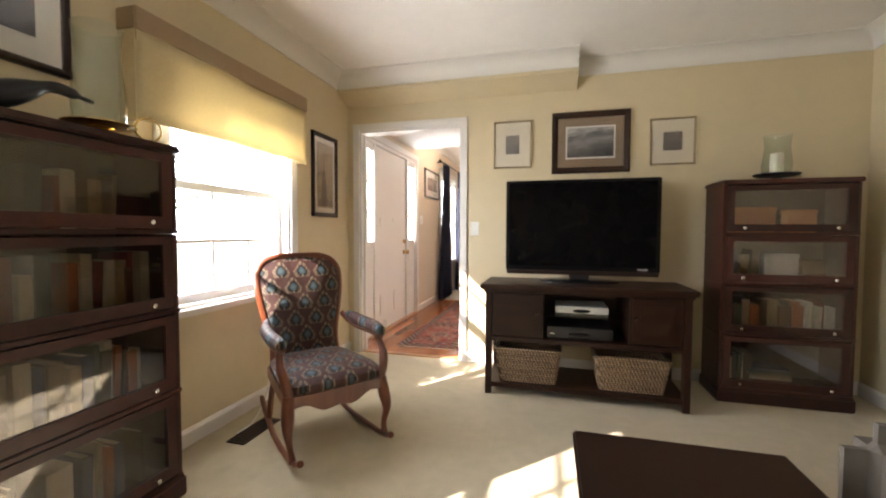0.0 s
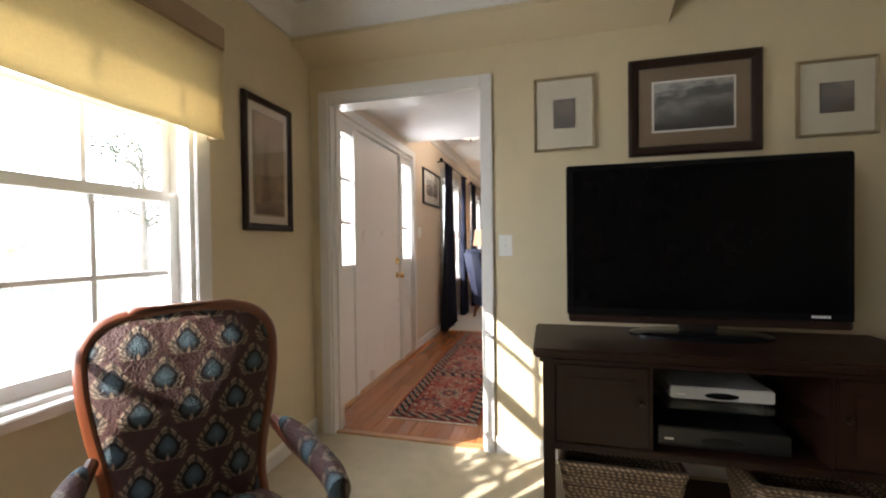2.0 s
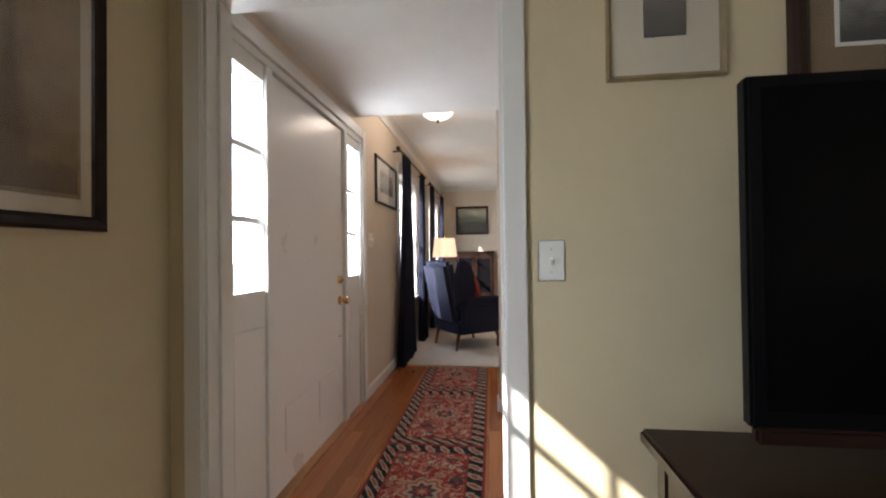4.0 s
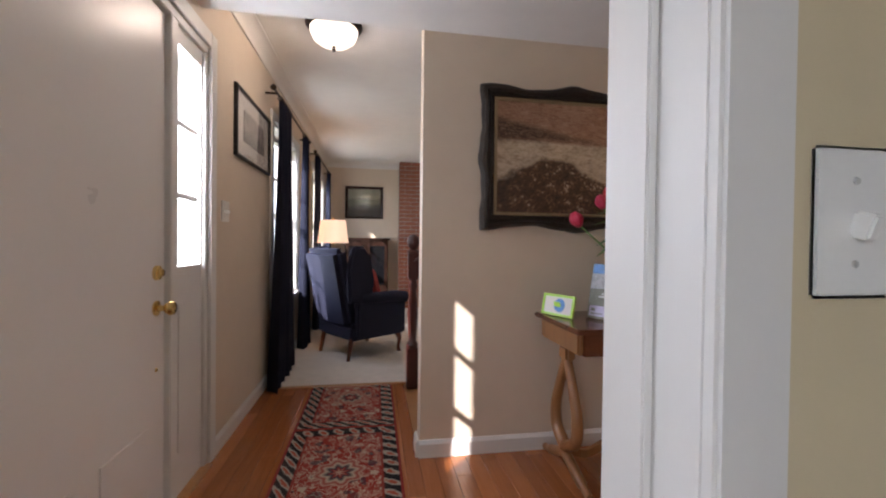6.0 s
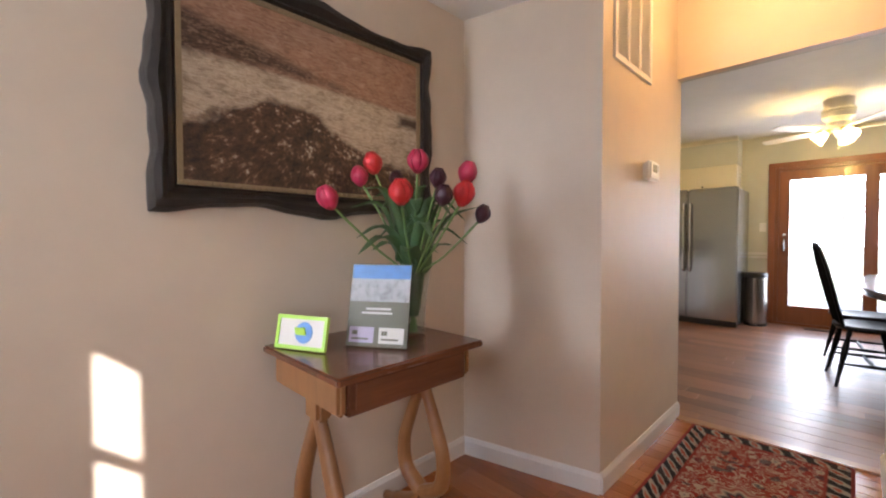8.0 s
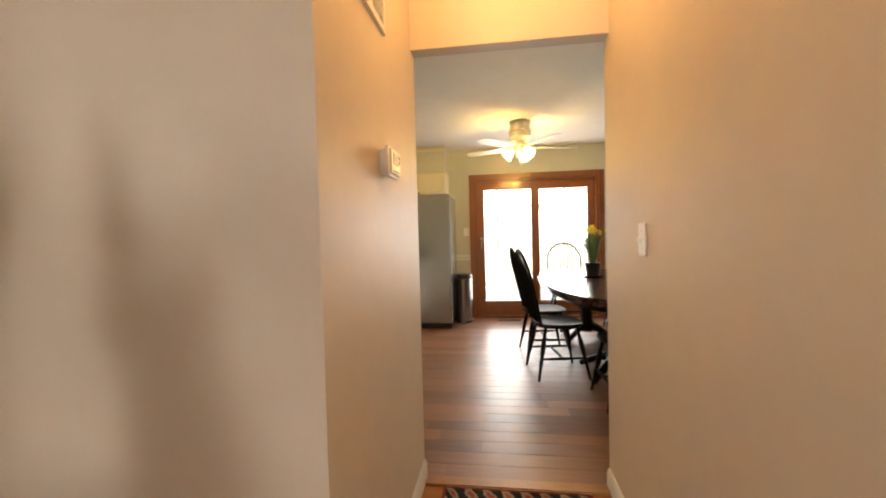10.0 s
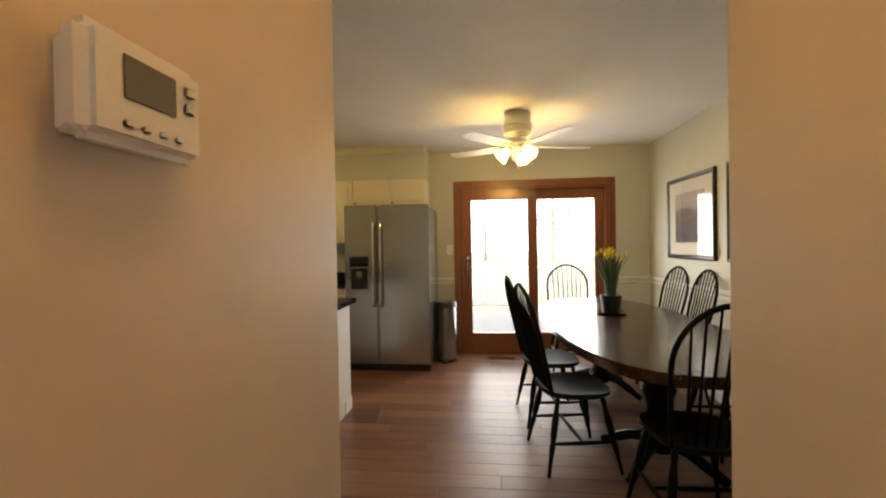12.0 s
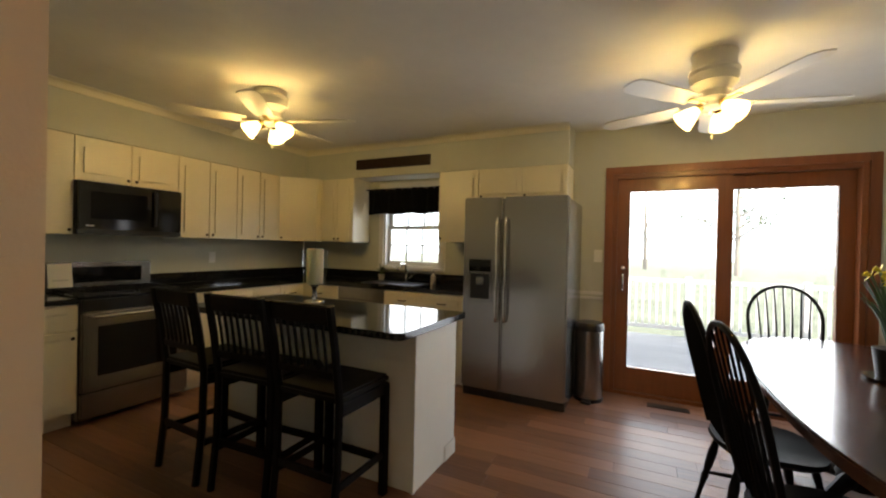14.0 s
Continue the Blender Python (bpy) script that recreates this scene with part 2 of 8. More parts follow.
def cloth_shade(name, colour, through_light):
    """Woven cloth that lets some daylight through."""
    n = Nodes(name)
    weave = n.math("MULTIPLY", n.noise(1, 2, n.scaled((40, 40, 700))), n.noise(1, 2, n.scaled((700, 700, 40))))
    col = n.ramp(n.math("ADD", weave, n.math("MULTIPLY", n.noise(5, 3), 0.3)), (0.25, tint(colour, 0.88)), (0.6, tint(colour, 1.06)))
    n.bump(weave, 0.3, 0.002)
    n.done(col, 0.85)
    out, thin, blend = n.t.nodes["Material Output"], n.t.nodes.new("ShaderNodeBsdfTranslucent"), n.t.nodes.new("ShaderNodeMixShader")
    n.put(thin.inputs["Color"], col)
    blend.inputs[0].default_value = through_light
    n.t.links.new(n.bsdf.outputs[0], blend.inputs[1]), n.t.links.new(thin.outputs[0], blend.inputs[2])
    n.t.links.new(blend.outputs[0], out.inputs["Surface"])
    return n.mat


M["shade_cloth"] = cloth_shade("cream_shade_cloth", (0.68, 0.58, 0.36), 0.35)
M["curtain"] = cloth_shade("navy_curtain", (0.009, 0.012, 0.034), 0.35)
M["shade_band"] = cloth_shade("tan_shade_band", (0.40, 0.29, 0.18), 0.15)


def upholstery(name, plane):
    """Plum tapestry with staggered rows of pointed teal drops in rayed tan arches. plane: the two axes the rows lie in."""
    n = Nodes(name)
    o = n.split()
    wob = n.math("MULTIPLY_ADD", n.noise(30, 3), 0.12, -0.06)
    u = n.math("ADD", n.math("DIVIDE", o["XYZ".index(plane[0])], 0.122), wob)
    v = n.math("ADD", n.math("DIVIDE", o["XYZ".index(plane[1])], 0.094), wob)
    row = n.math("FLOOR", v)
    u = n.math("MULTIPLY_ADD", n.math("FLOORED_MODULO", row, 2.0), 0.5, u)
    fu, fv = n.math("SUBTRACT", n.math("FRACT", u), 0.5), n.math("SUBTRACT", n.math("FRACT", v), 0.40)
    # pointed drop: narrows above and below its belly
    rise = n.math("MAXIMUM", fv, 0.0)
    wide = n.math("MULTIPLY", fu, n.math("MULTIPLY_ADD", rise, 1.9, 0.98))
    tall = n.math("MULTIPLY", fv, 0.68)
    d = n.math("SQRT", n.math("ADD", n.math("MULTIPLY", wide, wide), n.math("MULTIPLY", tall, tall)))
    ray = n.math("SINE", n.math("MULTIPLY", n.math("ARCTAN2", fu, n.math("ADD", fv, 0.42)), 26.0))
    plum, tan, teal, dark = (0.050, 0.019, 0.015), (0.25, 0.185, 0.125), (0.030, 0.049, 0.058), (0.006, 0.004, 0.005)
    motif = n.ramp(d, (0.0, tint(teal, 2.6)), (0.10, tint(teal, 1.7)), (0.17, teal), (0.20, dark), (0.25, dark), (0.28, tint(tan, 0.8)), (0.32, tint(tan, 0.35)), (0.36, tan), (0.42, tint(plum, 1.4)), (0.50, plum))
    fringe = n.ramp(ray, (0.30, (0, 0, 0)), (0.60, (0.75, 0.75, 0.75)))
    fringe = n.mix(n.ramp(d, (0.22, (0, 0, 0)), (0.27, (1, 1, 1)), (0.40, (1, 1, 1)), (0.46, (0, 0, 0))), (0, 0, 0), fringe)
    motif = n.mix(fringe, motif, dark)
    foot = n.math("ADD", n.math("MULTIPLY", n.math("ABSOLUTE", fu), 3.0), n.math("ABSOLUTE", n.math("ADD", fv, 0.33)))
    motif = n.mix(n.ramp(foot, (0.10, (0.8, 0.8, 0.8)), (0.16, (0, 0, 0))), motif, tan)
    speck = n.noise(130, 3)
    col = n.mix(n.ramp(speck, (0.45, (0, 0, 0)), (0.75, (0.20, 0.20, 0.20))), motif, (0.07, 0.034, 0.030))
    n.bump(n.math("ADD", speck, n.math("MULTIPLY", d, -1.2)), 0.8, 0.006)
    return n.done(col, 0.58, 0.0, Specular_IOR_Level=0.28)


M["fabric_back"] = upholstery("tapestry_back", "XZ")
M["fabric_seat"] = upholstery("tapestry_seat", "XY")


def art(name, top, middle, low, seed, level=0.0, rough=0.5):
    """A painted or engraved landscape: sky, a band of hills and a broken foreground."""
    n = Nodes(name)
    o = n.split()
    shift = n.t.nodes.new("ShaderNodeVectorMath")
    shift.operation = "ADD"
    n.put(shift.inputs[0], n.pos)
    shift.inputs[1].default_value = (seed, seed * 0.37, seed * 0.71)
    big, fine, stroke = n.noise(7, 5, shift.outputs[0], 0.6), n.noise(40, 6, shift.outputs[0], 0.7), n.noise(1, 4, n.scaled((9, 9, 42), shift.outputs[0]), 0.65, 1.5)
    h = n.math("ADD", n.math("MULTIPLY_ADD", big, 0.26, -0.13 - level), o[2])
    k = n.math("MULTIPLY_ADD", h, 2.4, 0.5)
    k = n.math("ADD", k, n.math("MULTIPLY_ADD", stroke, 0.30, -0.15))
    col = n.ramp(k, (0.12, tint(low, 0.5)), (0.30, low), (0.42, tint(middle, 0.55)), (0.52, middle), (0.62, tint(low, 1.4)), (0.72, top), (0.95, tint(top, 1.15)))
    col = n.mix(n.ramp(fine, (0.48, (0, 0, 0)), (0.72, (0.7, 0.7, 0.7))), col, tint(low, 0.35))
    n.bump(fine, 0.2, 0.003)
    return n.done(col, rough)


def steeple():
    """A tan wash with a tall brown steeple and low roofs."""
    n = Nodes("steeple_print")
    o = n.split()
    wash, fine = n.noise(9, 4), n.noise(70, 4)
    base = n.ramp(n.math("ADD", n.math("MULTIPLY", wash, 0.7), n.math("MULTIPLY", o[2], 0.5)), (0.2, (0.20, 0.14, 0.07)), (0.5, (0.36, 0.27, 0.14)), (0.8, (0.46, 0.38, 0.23)))
    jag = n.math("MULTIPLY_ADD", n.noise(1, 3, n.scaled((60, 60, 22))), 0.03, -0.015)
    side = n.math("ADD", n.math("ABSOLUTE", n.math("ADD", o[0], 0.030)), jag)
    tower = n.math("SUBTRACT", n.math("MULTIPLY", n.math("SUBTRACT", 0.19, o[2]), 0.11), side)
    roofs = n.math("SUBTRACT", n.math("MULTIPLY_ADD", n.noise(24, 2), 0.12, -0.24), o[2])
    ink = n.math("MAXIMUM", tower, roofs)
    col = n.mix(n.ramp(n.math("MULTIPLY_ADD", ink, 40.0, 0.4), (0.0, (0, 0, 0)), (1.0, (0.75, 0.75, 0.75))), base, (0.10, 0.060, 0.032))
    col = n.mix(n.ramp(fine, (0.52, (0, 0, 0)), (0.7, (0.4, 0.4, 0.4))), col, (0.16, 0.10, 0.05))
    return n.done(col, 0.6)


M["mat_cream"] = plain("cream_mount_board", (0.62, 0.55, 0.42), 0.8, vary=0.03, bump=0.1)
M["mat_tan"] = plain("tan_mount_board", (0.20, 0.132, 0.070), 0.8, vary=0.06, bump=0.1)
M["mat_white"] = plain("white_mount_board", (0.76, 0.73, 0.67), 0.8, vary=0.03, bump=0.1)
M["gilt"] = plain("dull_gilt_wood", (0.30, 0.23, 0.13), 0.4, 0.3, vary=0.2, scale=15, bump=0.2)
M["dark_frame"] = wood("dark_frame_wood", (0.011, 0.0055, 0.004), (0.036, 0.016, 0.010), 0.35, "x", shine=0.25)
M["black_frame"] = plain("black_frame", (0.010, 0.009, 0.009), 0.3, vary=0.2, bump=0.05)
M["engraving"] = art("grey_engraving", (0.40, 0.39, 0.37), (0.24, 0.23, 0.22), (0.035, 0.034, 0.036), 3.0)
M["engraving_small"] = art("small_engraving", (0.36, 0.31, 0.25), (0.17, 0.14, 0.12), (0.10, 0.08, 0.07), 11.0)
M["sepia"] = steeple()
M["sketch"] = art("pale_sketch", (0.58, 0.53, 0.47), (0.44, 0.40, 0.36), (0.20, 0.18, 0.17), 31.0)
M["green_oil"] = art("dark_green_oil", (0.16, 0.17, 0.11), (0.13, 0.14, 0.08), (0.025, 0.03, 0.018), 41.0)
M["dusk_print"] = art("dusk_print", (0.42, 0.37, 0.32), (0.16, 0.09, 0.08), (0.07, 0.05, 0.05), 61.0)
M["red_print"] = art("red_print", (0.55, 0.45, 0.40), (0.35, 0.12, 0.10), (0.10, 0.10, 0.12), 71.0)


def rug(name, half_w, half_l, period):
    """Oriental pattern: dark guard bands with cream beads, a red field of motifs and medallions. The rug's length runs along y."""
    n = Nodes(name)
    o = n.split()
    ax, ay0 = n.math("ABSOLUTE", o[0]), o[1]
    sec = n.math("SUBTRACT", n.math("FLOORED_MODULO", n.math("ADD", ay0, half_l), period), period / 2)
    ay = n.math("ABSOLUTE", sec)
    edge = n.math("MINIMUM", n.math("SUBTRACT", half_w, ax), n.math("SUBTRACT", period / 2, ay))
    mot = n.cells(24, out="Color")
    pick = n.split(mot)[0]
    flower, leafy = n.cells(11.5, feature="F1"), n.noise(17, 3, twist=2.2)
    red, navy, cream, rust, black = (0.22, 0.022, 0.014), (0.014, 0.017, 0.030), (0.36, 0.28, 0.20), (0.28, 0.060, 0.030), (0.006, 0.006, 0.008)
    field = n.ramp(flower, (0.0, navy), (0.10, navy), (0.12, cream), (0.24, cream), (0.26, tint(red, 0.55)), (0.30, red))
    field = n.mix(n.ramp(leafy, (0.50, (0, 0, 0)), (0.52, (1, 1, 1)), (0.57, (1, 1, 1)), (0.59, (0, 0, 0))), field, cream)
    field = n.mix(n.ramp(pick, (0.86, (0, 0, 0)), (0.88, (0.7, 0.7, 0.7))), field, navy)
    med = n.math("SQRT", n.math("ADD", n.math("MULTIPLY", o[0], o[0]), n.math("MULTIPLY", sec, sec)))
    med = n.math("ADD", med, n.math("MULTIPLY", n.math("SINE", n.math("MULTIPLY", n.math("ARCTAN2", o[0], sec), 8.0)), 0.012))
    disc = n.ramp(med, (0.0, cream), (0.025, red), (0.05, navy), (0.075, cream), (0.095, red), (0.115, cream))
    field = n.mix(n.ramp(med, (0.112, (1, 1, 1)), (0.118, (0, 0, 0))), field, disc)
    along = n.math("ADD", n.math("ADD", o[0], o[1]), n.math("MULTIPLY", edge, 0.5))
    bead = n.math("MULTIPLY_ADD", n.math("SINE", n.math("MULTIPLY", along, 2 * math.pi / 0.088)), 0.42, 0.5)
    bead = n.math("SUBTRACT", bead, n.math("MULTIPLY", n.math("ABSOLUTE", n.math("SUBTRACT", edge, 0.054)), 9.0))
    bead = n.math("ADD", bead, n.math("MULTIPLY_ADD", leafy, 0.9, -0.45))
    border = n.ramp(bead, (0.0, black), (0.30, black), (0.36, (0.27, 0.25, 0.20)), (0.66, (0.30, 0.26, 0.20)), (0.72, rust))
    k = n.ramp(edge, (0.0, (0, 0, 0)), (0.095, (0, 0, 0)), (0.1, (1, 1, 1)))
    col = n.mix(k, border, field)
    lines = n.ramp(edge, (0.0, (1, 1, 1)), (0.012, (1, 1, 1)), (0.015, (0, 0, 0)), (0.088, (0, 0, 0)), (0.092, (1, 1, 1)), (0.100, (1, 1, 1)), (0.104, (0, 0, 0)))
    col = n.mix(lines, col, tint(red, 0.9))
    knots = n.cells(420)
    col = n.mix(n.ramp(n.noise(8, 4), (0.4, (0, 0, 0)), (0.7, (0.12, 0.12, 0.12))), col, (0.20, 0.12, 0.08))
    n.bump(knots, 0.5, 0.003)
    return n.done(col, 0.95, 0.0, Specular_IOR_Level=0.2)


def wicker():
    n = Nodes("woven_seagrass")
    o = n.split()
    u, v = n.math("MULTIPLY", n.math("ADD", o[0], o[1]), 60.0), n.math("MULTIPLY", o[2], 75.0)
    twist = n.math("SINE", n.math("MULTIPLY_ADD", n.math("FLOOR", v), 2.4, n.math("MULTIPLY", u, 5.0)))
    h = n.math("MULTIPLY", n.math("SINE", n.math("MULTIPLY", n.math("FRACT", v), 3.14)), n.math("MULTIPLY_ADD", twist, 0.35, 0.65))
    col = n.ramp(n.math("ADD", n.math("MULTIPLY", h, 0.6), n.math("MULTIPLY", n.noise(70, 3), 0.5)), (0.22, (0.022, 0.011, 0.005)), (0.55, (0.19, 0.115, 0.055)), (0.9, (0.50, 0.37, 0.23)))
    n.bump(h, 0.9, 0.006)
    return n.done(col, 0.75)


M["wicker"] = wicker()


def book_cover():
    """Cloth and paper spines in many colours, one for each book."""
    n = Nodes("book_cover")
    r = n.random()
    col = n.ramp(r, (0.0, (0.20, 0.025, 0.018)), (0.14, (0.42, 0.32, 0.19)), (0.28, (0.07, 0.04, 0.025)), (0.40, (0.62, 0.56, 0.45)), (0.52, (0.06, 0.10, 0.07)), (0.64, (0.45, 0.14, 0.04)), (0.76, (0.04, 0.06, 0.12)), (0.88, (0.14, 0.07, 0.03)), (0.94, (0.64, 0.60, 0.54)))
    col.node.color_ramp.interpolation = "CONSTANT"
    col = n.mix(n.ramp(n.noise(40, 4), (0.35, (0, 0, 0)), (0.75, (0.35, 0.35, 0.35))), col, (0.10, 0.07, 0.05))
    n.bump(n.noise(300, 2), 0.2, 0.001)
    return n.done(col, 0.6)


M["book"] = book_cover()
M["paper"] = plain("paper_pages", (0.62, 0.56, 0.44), 0.9, vary=0.08, scale=60, bump=0.3)
M["case_glass"] = pane("cabinet_glass", (0.78, 0.75, 0.71), 0.10)
M["clear_glass"] = pane("clear_vase_glass", (0.93, 0.96, 0.95), 0.05)
M["acrylic"] = pane("clear_acrylic", (0.97, 0.98, 0.98), 0.01)
M["wax"] = plain("ivory_wax", (0.72, 0.66, 0.50), 0.5, vary=0.04, bump=0.05, Subsurface_Weight=0.2)
M["grey_cloth"] = plain("grey_upholstery", (0.125, 0.108, 0.088), 0.9, vary=0.12, scale=14, bump=0.5)
M["red_cloth"] = plain("red_cushion_cloth", (0.42, 0.045, 0.03), 0.9, vary=0.15, scale=12, bump=0.5)
M["lamp_shade"] = glow("lit_lamp_shade", (1.0, 0.72, 0.46), 0.30, 0.8)
M["bowl_glow"] = glow("lit_glass_bowl", (1.0, 0.86, 0.68), 0.6)
M["fan_glow"] = glow("lit_fan_glass", (1.0, 0.80, 0.40), 1.6)
M["stem"] = plain("tulip_stem", (0.13, 0.24, 0.07), 0.5, vary=0.2, bump=0.1)
M["tulip_leaf"] = plain("tulip_leaf", (0.060, 0.125, 0.045), 0.45, vary=0.3, scale=9, bump=0.2)
M["tulip_red"] = plain("tulip_red", (0.50, 0.020, 0.022), 0.5, vary=0.2, scale=14, bump=0.1)
M["tulip_pink"] = plain("tulip_pink", (0.46, 0.025, 0.07), 0.5, vary=0.2, scale=14, bump=0.1)
M["tulip_dark"] = plain("tulip_dark", (0.045, 0.008, 0.018), 0.5, vary=0.2, scale=14, bump=0.1)
M["daffodil"] = plain("daffodil_yellow", (0.80, 0.68, 0.06), 0.5, vary=0.15, scale=14, bump=0.1)
M["brick"] = plain("red_brick", (0.26, 0.10, 0.06), 0.85, vary=0.3, scale=20, bump=0.8)
M["mortar"] = plain("mortar", (0.32, 0.28, 0.24), 0.9, vary=0.15, scale=30, bump=0.6)
M["fan_white"] = plain("white_fan_enamel", (0.74, 0.70, 0.60), 0.35, vary=0.04, bump=0.02)
M["black_iron"] = plain("dark_bronze_sculpture", (0.02, 0.02, 0.022), 0.35, 0.5, vary=0.3, scale=18, bump=0.4)
M["lime"] = plain("lime_green_plastic", (0.45, 0.75, 0.10), 0.3, vary=0.05, bump=0.0)
M["blue_print"] = plain("blue_print", (0.12, 0.29, 0.62), 0.4, vary=0.2, scale=30, bump=0.0)
M["olive_print"] = plain("olive_print", (0.16, 0.15, 0.10), 0.4, vary=0.1, bump=0.0)
M["lilac_print"] = plain("lilac_print", (0.55, 0.48, 0.62), 0.5, vary=0.1, bump=0.0)


def coast_oil():
    """Thick brown oil paint: pink sky, a dark headland, pale water and rocks in front."""
    n = Nodes("brown_coast_oil")
    o = n.split()
    x, z = o[0], o[2]
    big, mid, fine = n.noise(6, 4, rough=0.6), n.noise(22, 4, rough=0.65), n.noise(90, 4, rough=0.7)
    dab = n.noise(1, 3, n.scaled((16, 16, 60)), 0.6, 2.0)
    step = lambda v, soft=0.012: n.math("MULTIPLY_ADD", n.math("DIVIDE", v, soft), 0.5, 0.5)
    def over(base, colour, mask):
        k = n.ramp(mask, (0.0, (0, 0, 0)), (1.0, (1, 1, 1)))
        return n.mix(k, base, colour)
    sky = n.ramp(n.math("ADD", n.math("MULTIPLY", dab, 0.7), n.math("MULTIPLY", mid, 0.3)), (0.3, (0.20, 0.10, 0.055)), (0.5, (0.36, 0.20, 0.12)), (0.7, (0.50, 0.34, 0.23)))
    sea = n.ramp(n.math("ADD", n.math("MULTIPLY", dab, 0.6), n.math("MULTIPLY", mid, 0.4)), (0.32, (0.22, 0.15, 0.09)), (0.5, (0.50, 0.40, 0.28)), (0.68, (0.66, 0.56, 0.42)))
    rock = n.ramp(n.math("ADD", n.math("MULTIPLY", mid, 0.6), n.math("MULTIPLY", fine, 0.4)), (0.36, (0.020, 0.010, 0.006)), (0.52, (0.085, 0.042, 0.022)), (0.58, (0.20, 0.115, 0.06)), (0.63, (0.50, 0.43, 0.33)))
    wob = n.math("MULTIPLY_ADD", big, 0.16, -0.08)
    shore = n.math("MULTIPLY_ADD", x, -0.03, 0.085)
    col = over(sky, sea, step(n.math("SUBTRACT", shore, z), 0.006))
    # headland that thins to the right
    head = n.math("SUBTRACT", n.math("MULTIPLY_ADD", n.math("SUBTRACT", 0.20, x), 0.10, n.math("MULTIPLY", wob, 0.35)), n.math("ABSOLUTE", n.math("SUBTRACT", z, n.math("MULTIPLY_ADD", x, -0.10, 0.105))))
    land = n.ramp(n.math("ADD", n.math("MULTIPLY", dab, 0.6), n.math("MULTIPLY", fine, 0.4)), (0.36, (0.028, 0.014, 0.009)), (0.52, (0.11, 0.058, 0.032)), (0.62, (0.26, 0.17, 0.11)))
    col = over(col, land, step(n.math("SUBTRACT", head, 0.008), 0.02))
    islet = n.math("SUBTRACT", n.math("MULTIPLY_ADD", wob, 0.25, 0.022), n.math("ABSOLUTE", n.math("SUBTRACT", z, 0.035)))
    islet = n.math("MINIMUM", islet, n.math("SUBTRACT", n.math("MULTIPLY", wob, 0.5), n.math("SUBTRACT", 0.36, x)))
    col = over(col, (0.06, 0.032, 0.018), step(islet))
    hump = n.math("MULTIPLY", n.math("EXPONENT", n.math("MULTIPLY", n.math("POWER", n.math("ABSOLUTE", n.math("ADD", x, 0.16)), 2.0), -16.0)), 0.17)
    crest = n.math("ADD", n.math("SUBTRACT", n.math("ADD", hump, wob), 0.165), n.math("MULTIPLY_ADD", mid, 0.05, -0.025))
    col = over(col, rock, step(n.math("SUBTRACT", crest, z)))
    n.bump(n.math("ADD", fine, n.math("MULTIPLY", dab, 1.2)), 0.7, 0.006)
    return n.done(col, 0.38)


M["sea_oil"] = coast_oil()


# ---------------------------------------------------------------- mesh helpers
def mesh_of(name, bm, material, smooth=False):
    me = bpy.data.meshes.new(name)
    bmesh.ops.recalc_face_normals(bm, faces=bm.faces[:])
    bm.to_mesh(me)
    bm.free()
    for m in material if isinstance(material, (list, tuple)) else [material]:
        me.materials.append(m)
    if smooth:
        me.polygons.foreach_set("use_smooth", [True] * len(me.polygons))
        me.set_sharp_from_angle(angle=radians(38))
    return me


def part(name, bm, material, parent, label="", smooth=False):
    ob = new(name, mesh_of(name, bm, material, smooth))
    ob.parent = parent
    return tagged(ob, label)


def thing(name, label, category, place=(0, 0, 0), turn=0.0, group="", kind=""):
    """An Empty at the base of a thing."""
    ob = new(name)
    ob.empty_display_size = 0.1
    ob.matrix_world = pose(*place, 0, 0, turn)
    return tagged(ob, label, category, group, kind)


def solid(name, bm, material, label="", category="", kind="structure", smooth=False):
    return tagged(new(name, mesh_of(name, bm, material, smooth)), label, category, "", kind)


def box(lo, hi, bevel=0.0, bm=None, segments=2):
    """A box from corner to corner, its edges rounded."""
    own = bmesh.new()
    bmesh.ops.create_cube(own, size=1)
    lo, hi = Vector(lo), Vector(hi)
    for v in own.verts:
        v.co = Vector((lo[i] if v.co[i] < 0 else hi[i]) for i in range(3))
    if bevel:
        bmesh.ops.bevel(own, geom=own.edges[:], offset=bevel, segments=segments, affect="EDGES", clamp_overlap=True)
    return merged(bm, own)


def merged(bm, own):
    if bm is None:
        return own
    me = bpy.data.meshes.new("join")
    own.to_mesh(me)
    own.free()
    bm.from_mesh(me)
    bpy.data.meshes.remove(me)
    return bm


def moved(bm, m):
    bmesh.ops.transform(bm, matrix=m, verts=bm.verts[:])
    return bm


def prism(points, depth, bevel=0.0, bm=None):
    """A flat outline (x, z) pushed from y = 0 to y = depth."""
    own = bmesh.new()
    face = own.faces.new([own.verts.new((x, 0, z)) for x, z in points])
    made = bmesh.ops.extrude_face_region(own, geom=[face])
    bmesh.ops.translate(own, verts=[v for v in made["geom"] if isinstance(v, bmesh.types.BMVert)], vec=(0, depth, 0))
    if bevel:
        bmesh.ops.bevel(own, geom=own.edges[:], offset=bevel, segments=2, affect="EDGES", clamp_overlap=True)
    return merged(bm, own)


def slab(points, z0, z1, bm=None):
    """A flat outline (x, y) between two heights."""
    own = bmesh.new()
    face = own.faces.new([own.verts.new((x, y, z0)) for x, y in points])
    made = bmesh.ops.extrude_face_region(own, geom=[face])
    bmesh.ops.translate(own, verts=[v for v in made["geom"] if isinstance(v, bmesh.types.BMVert)], vec=(0, 0, z1 - z0))
    return merged(bm, own)


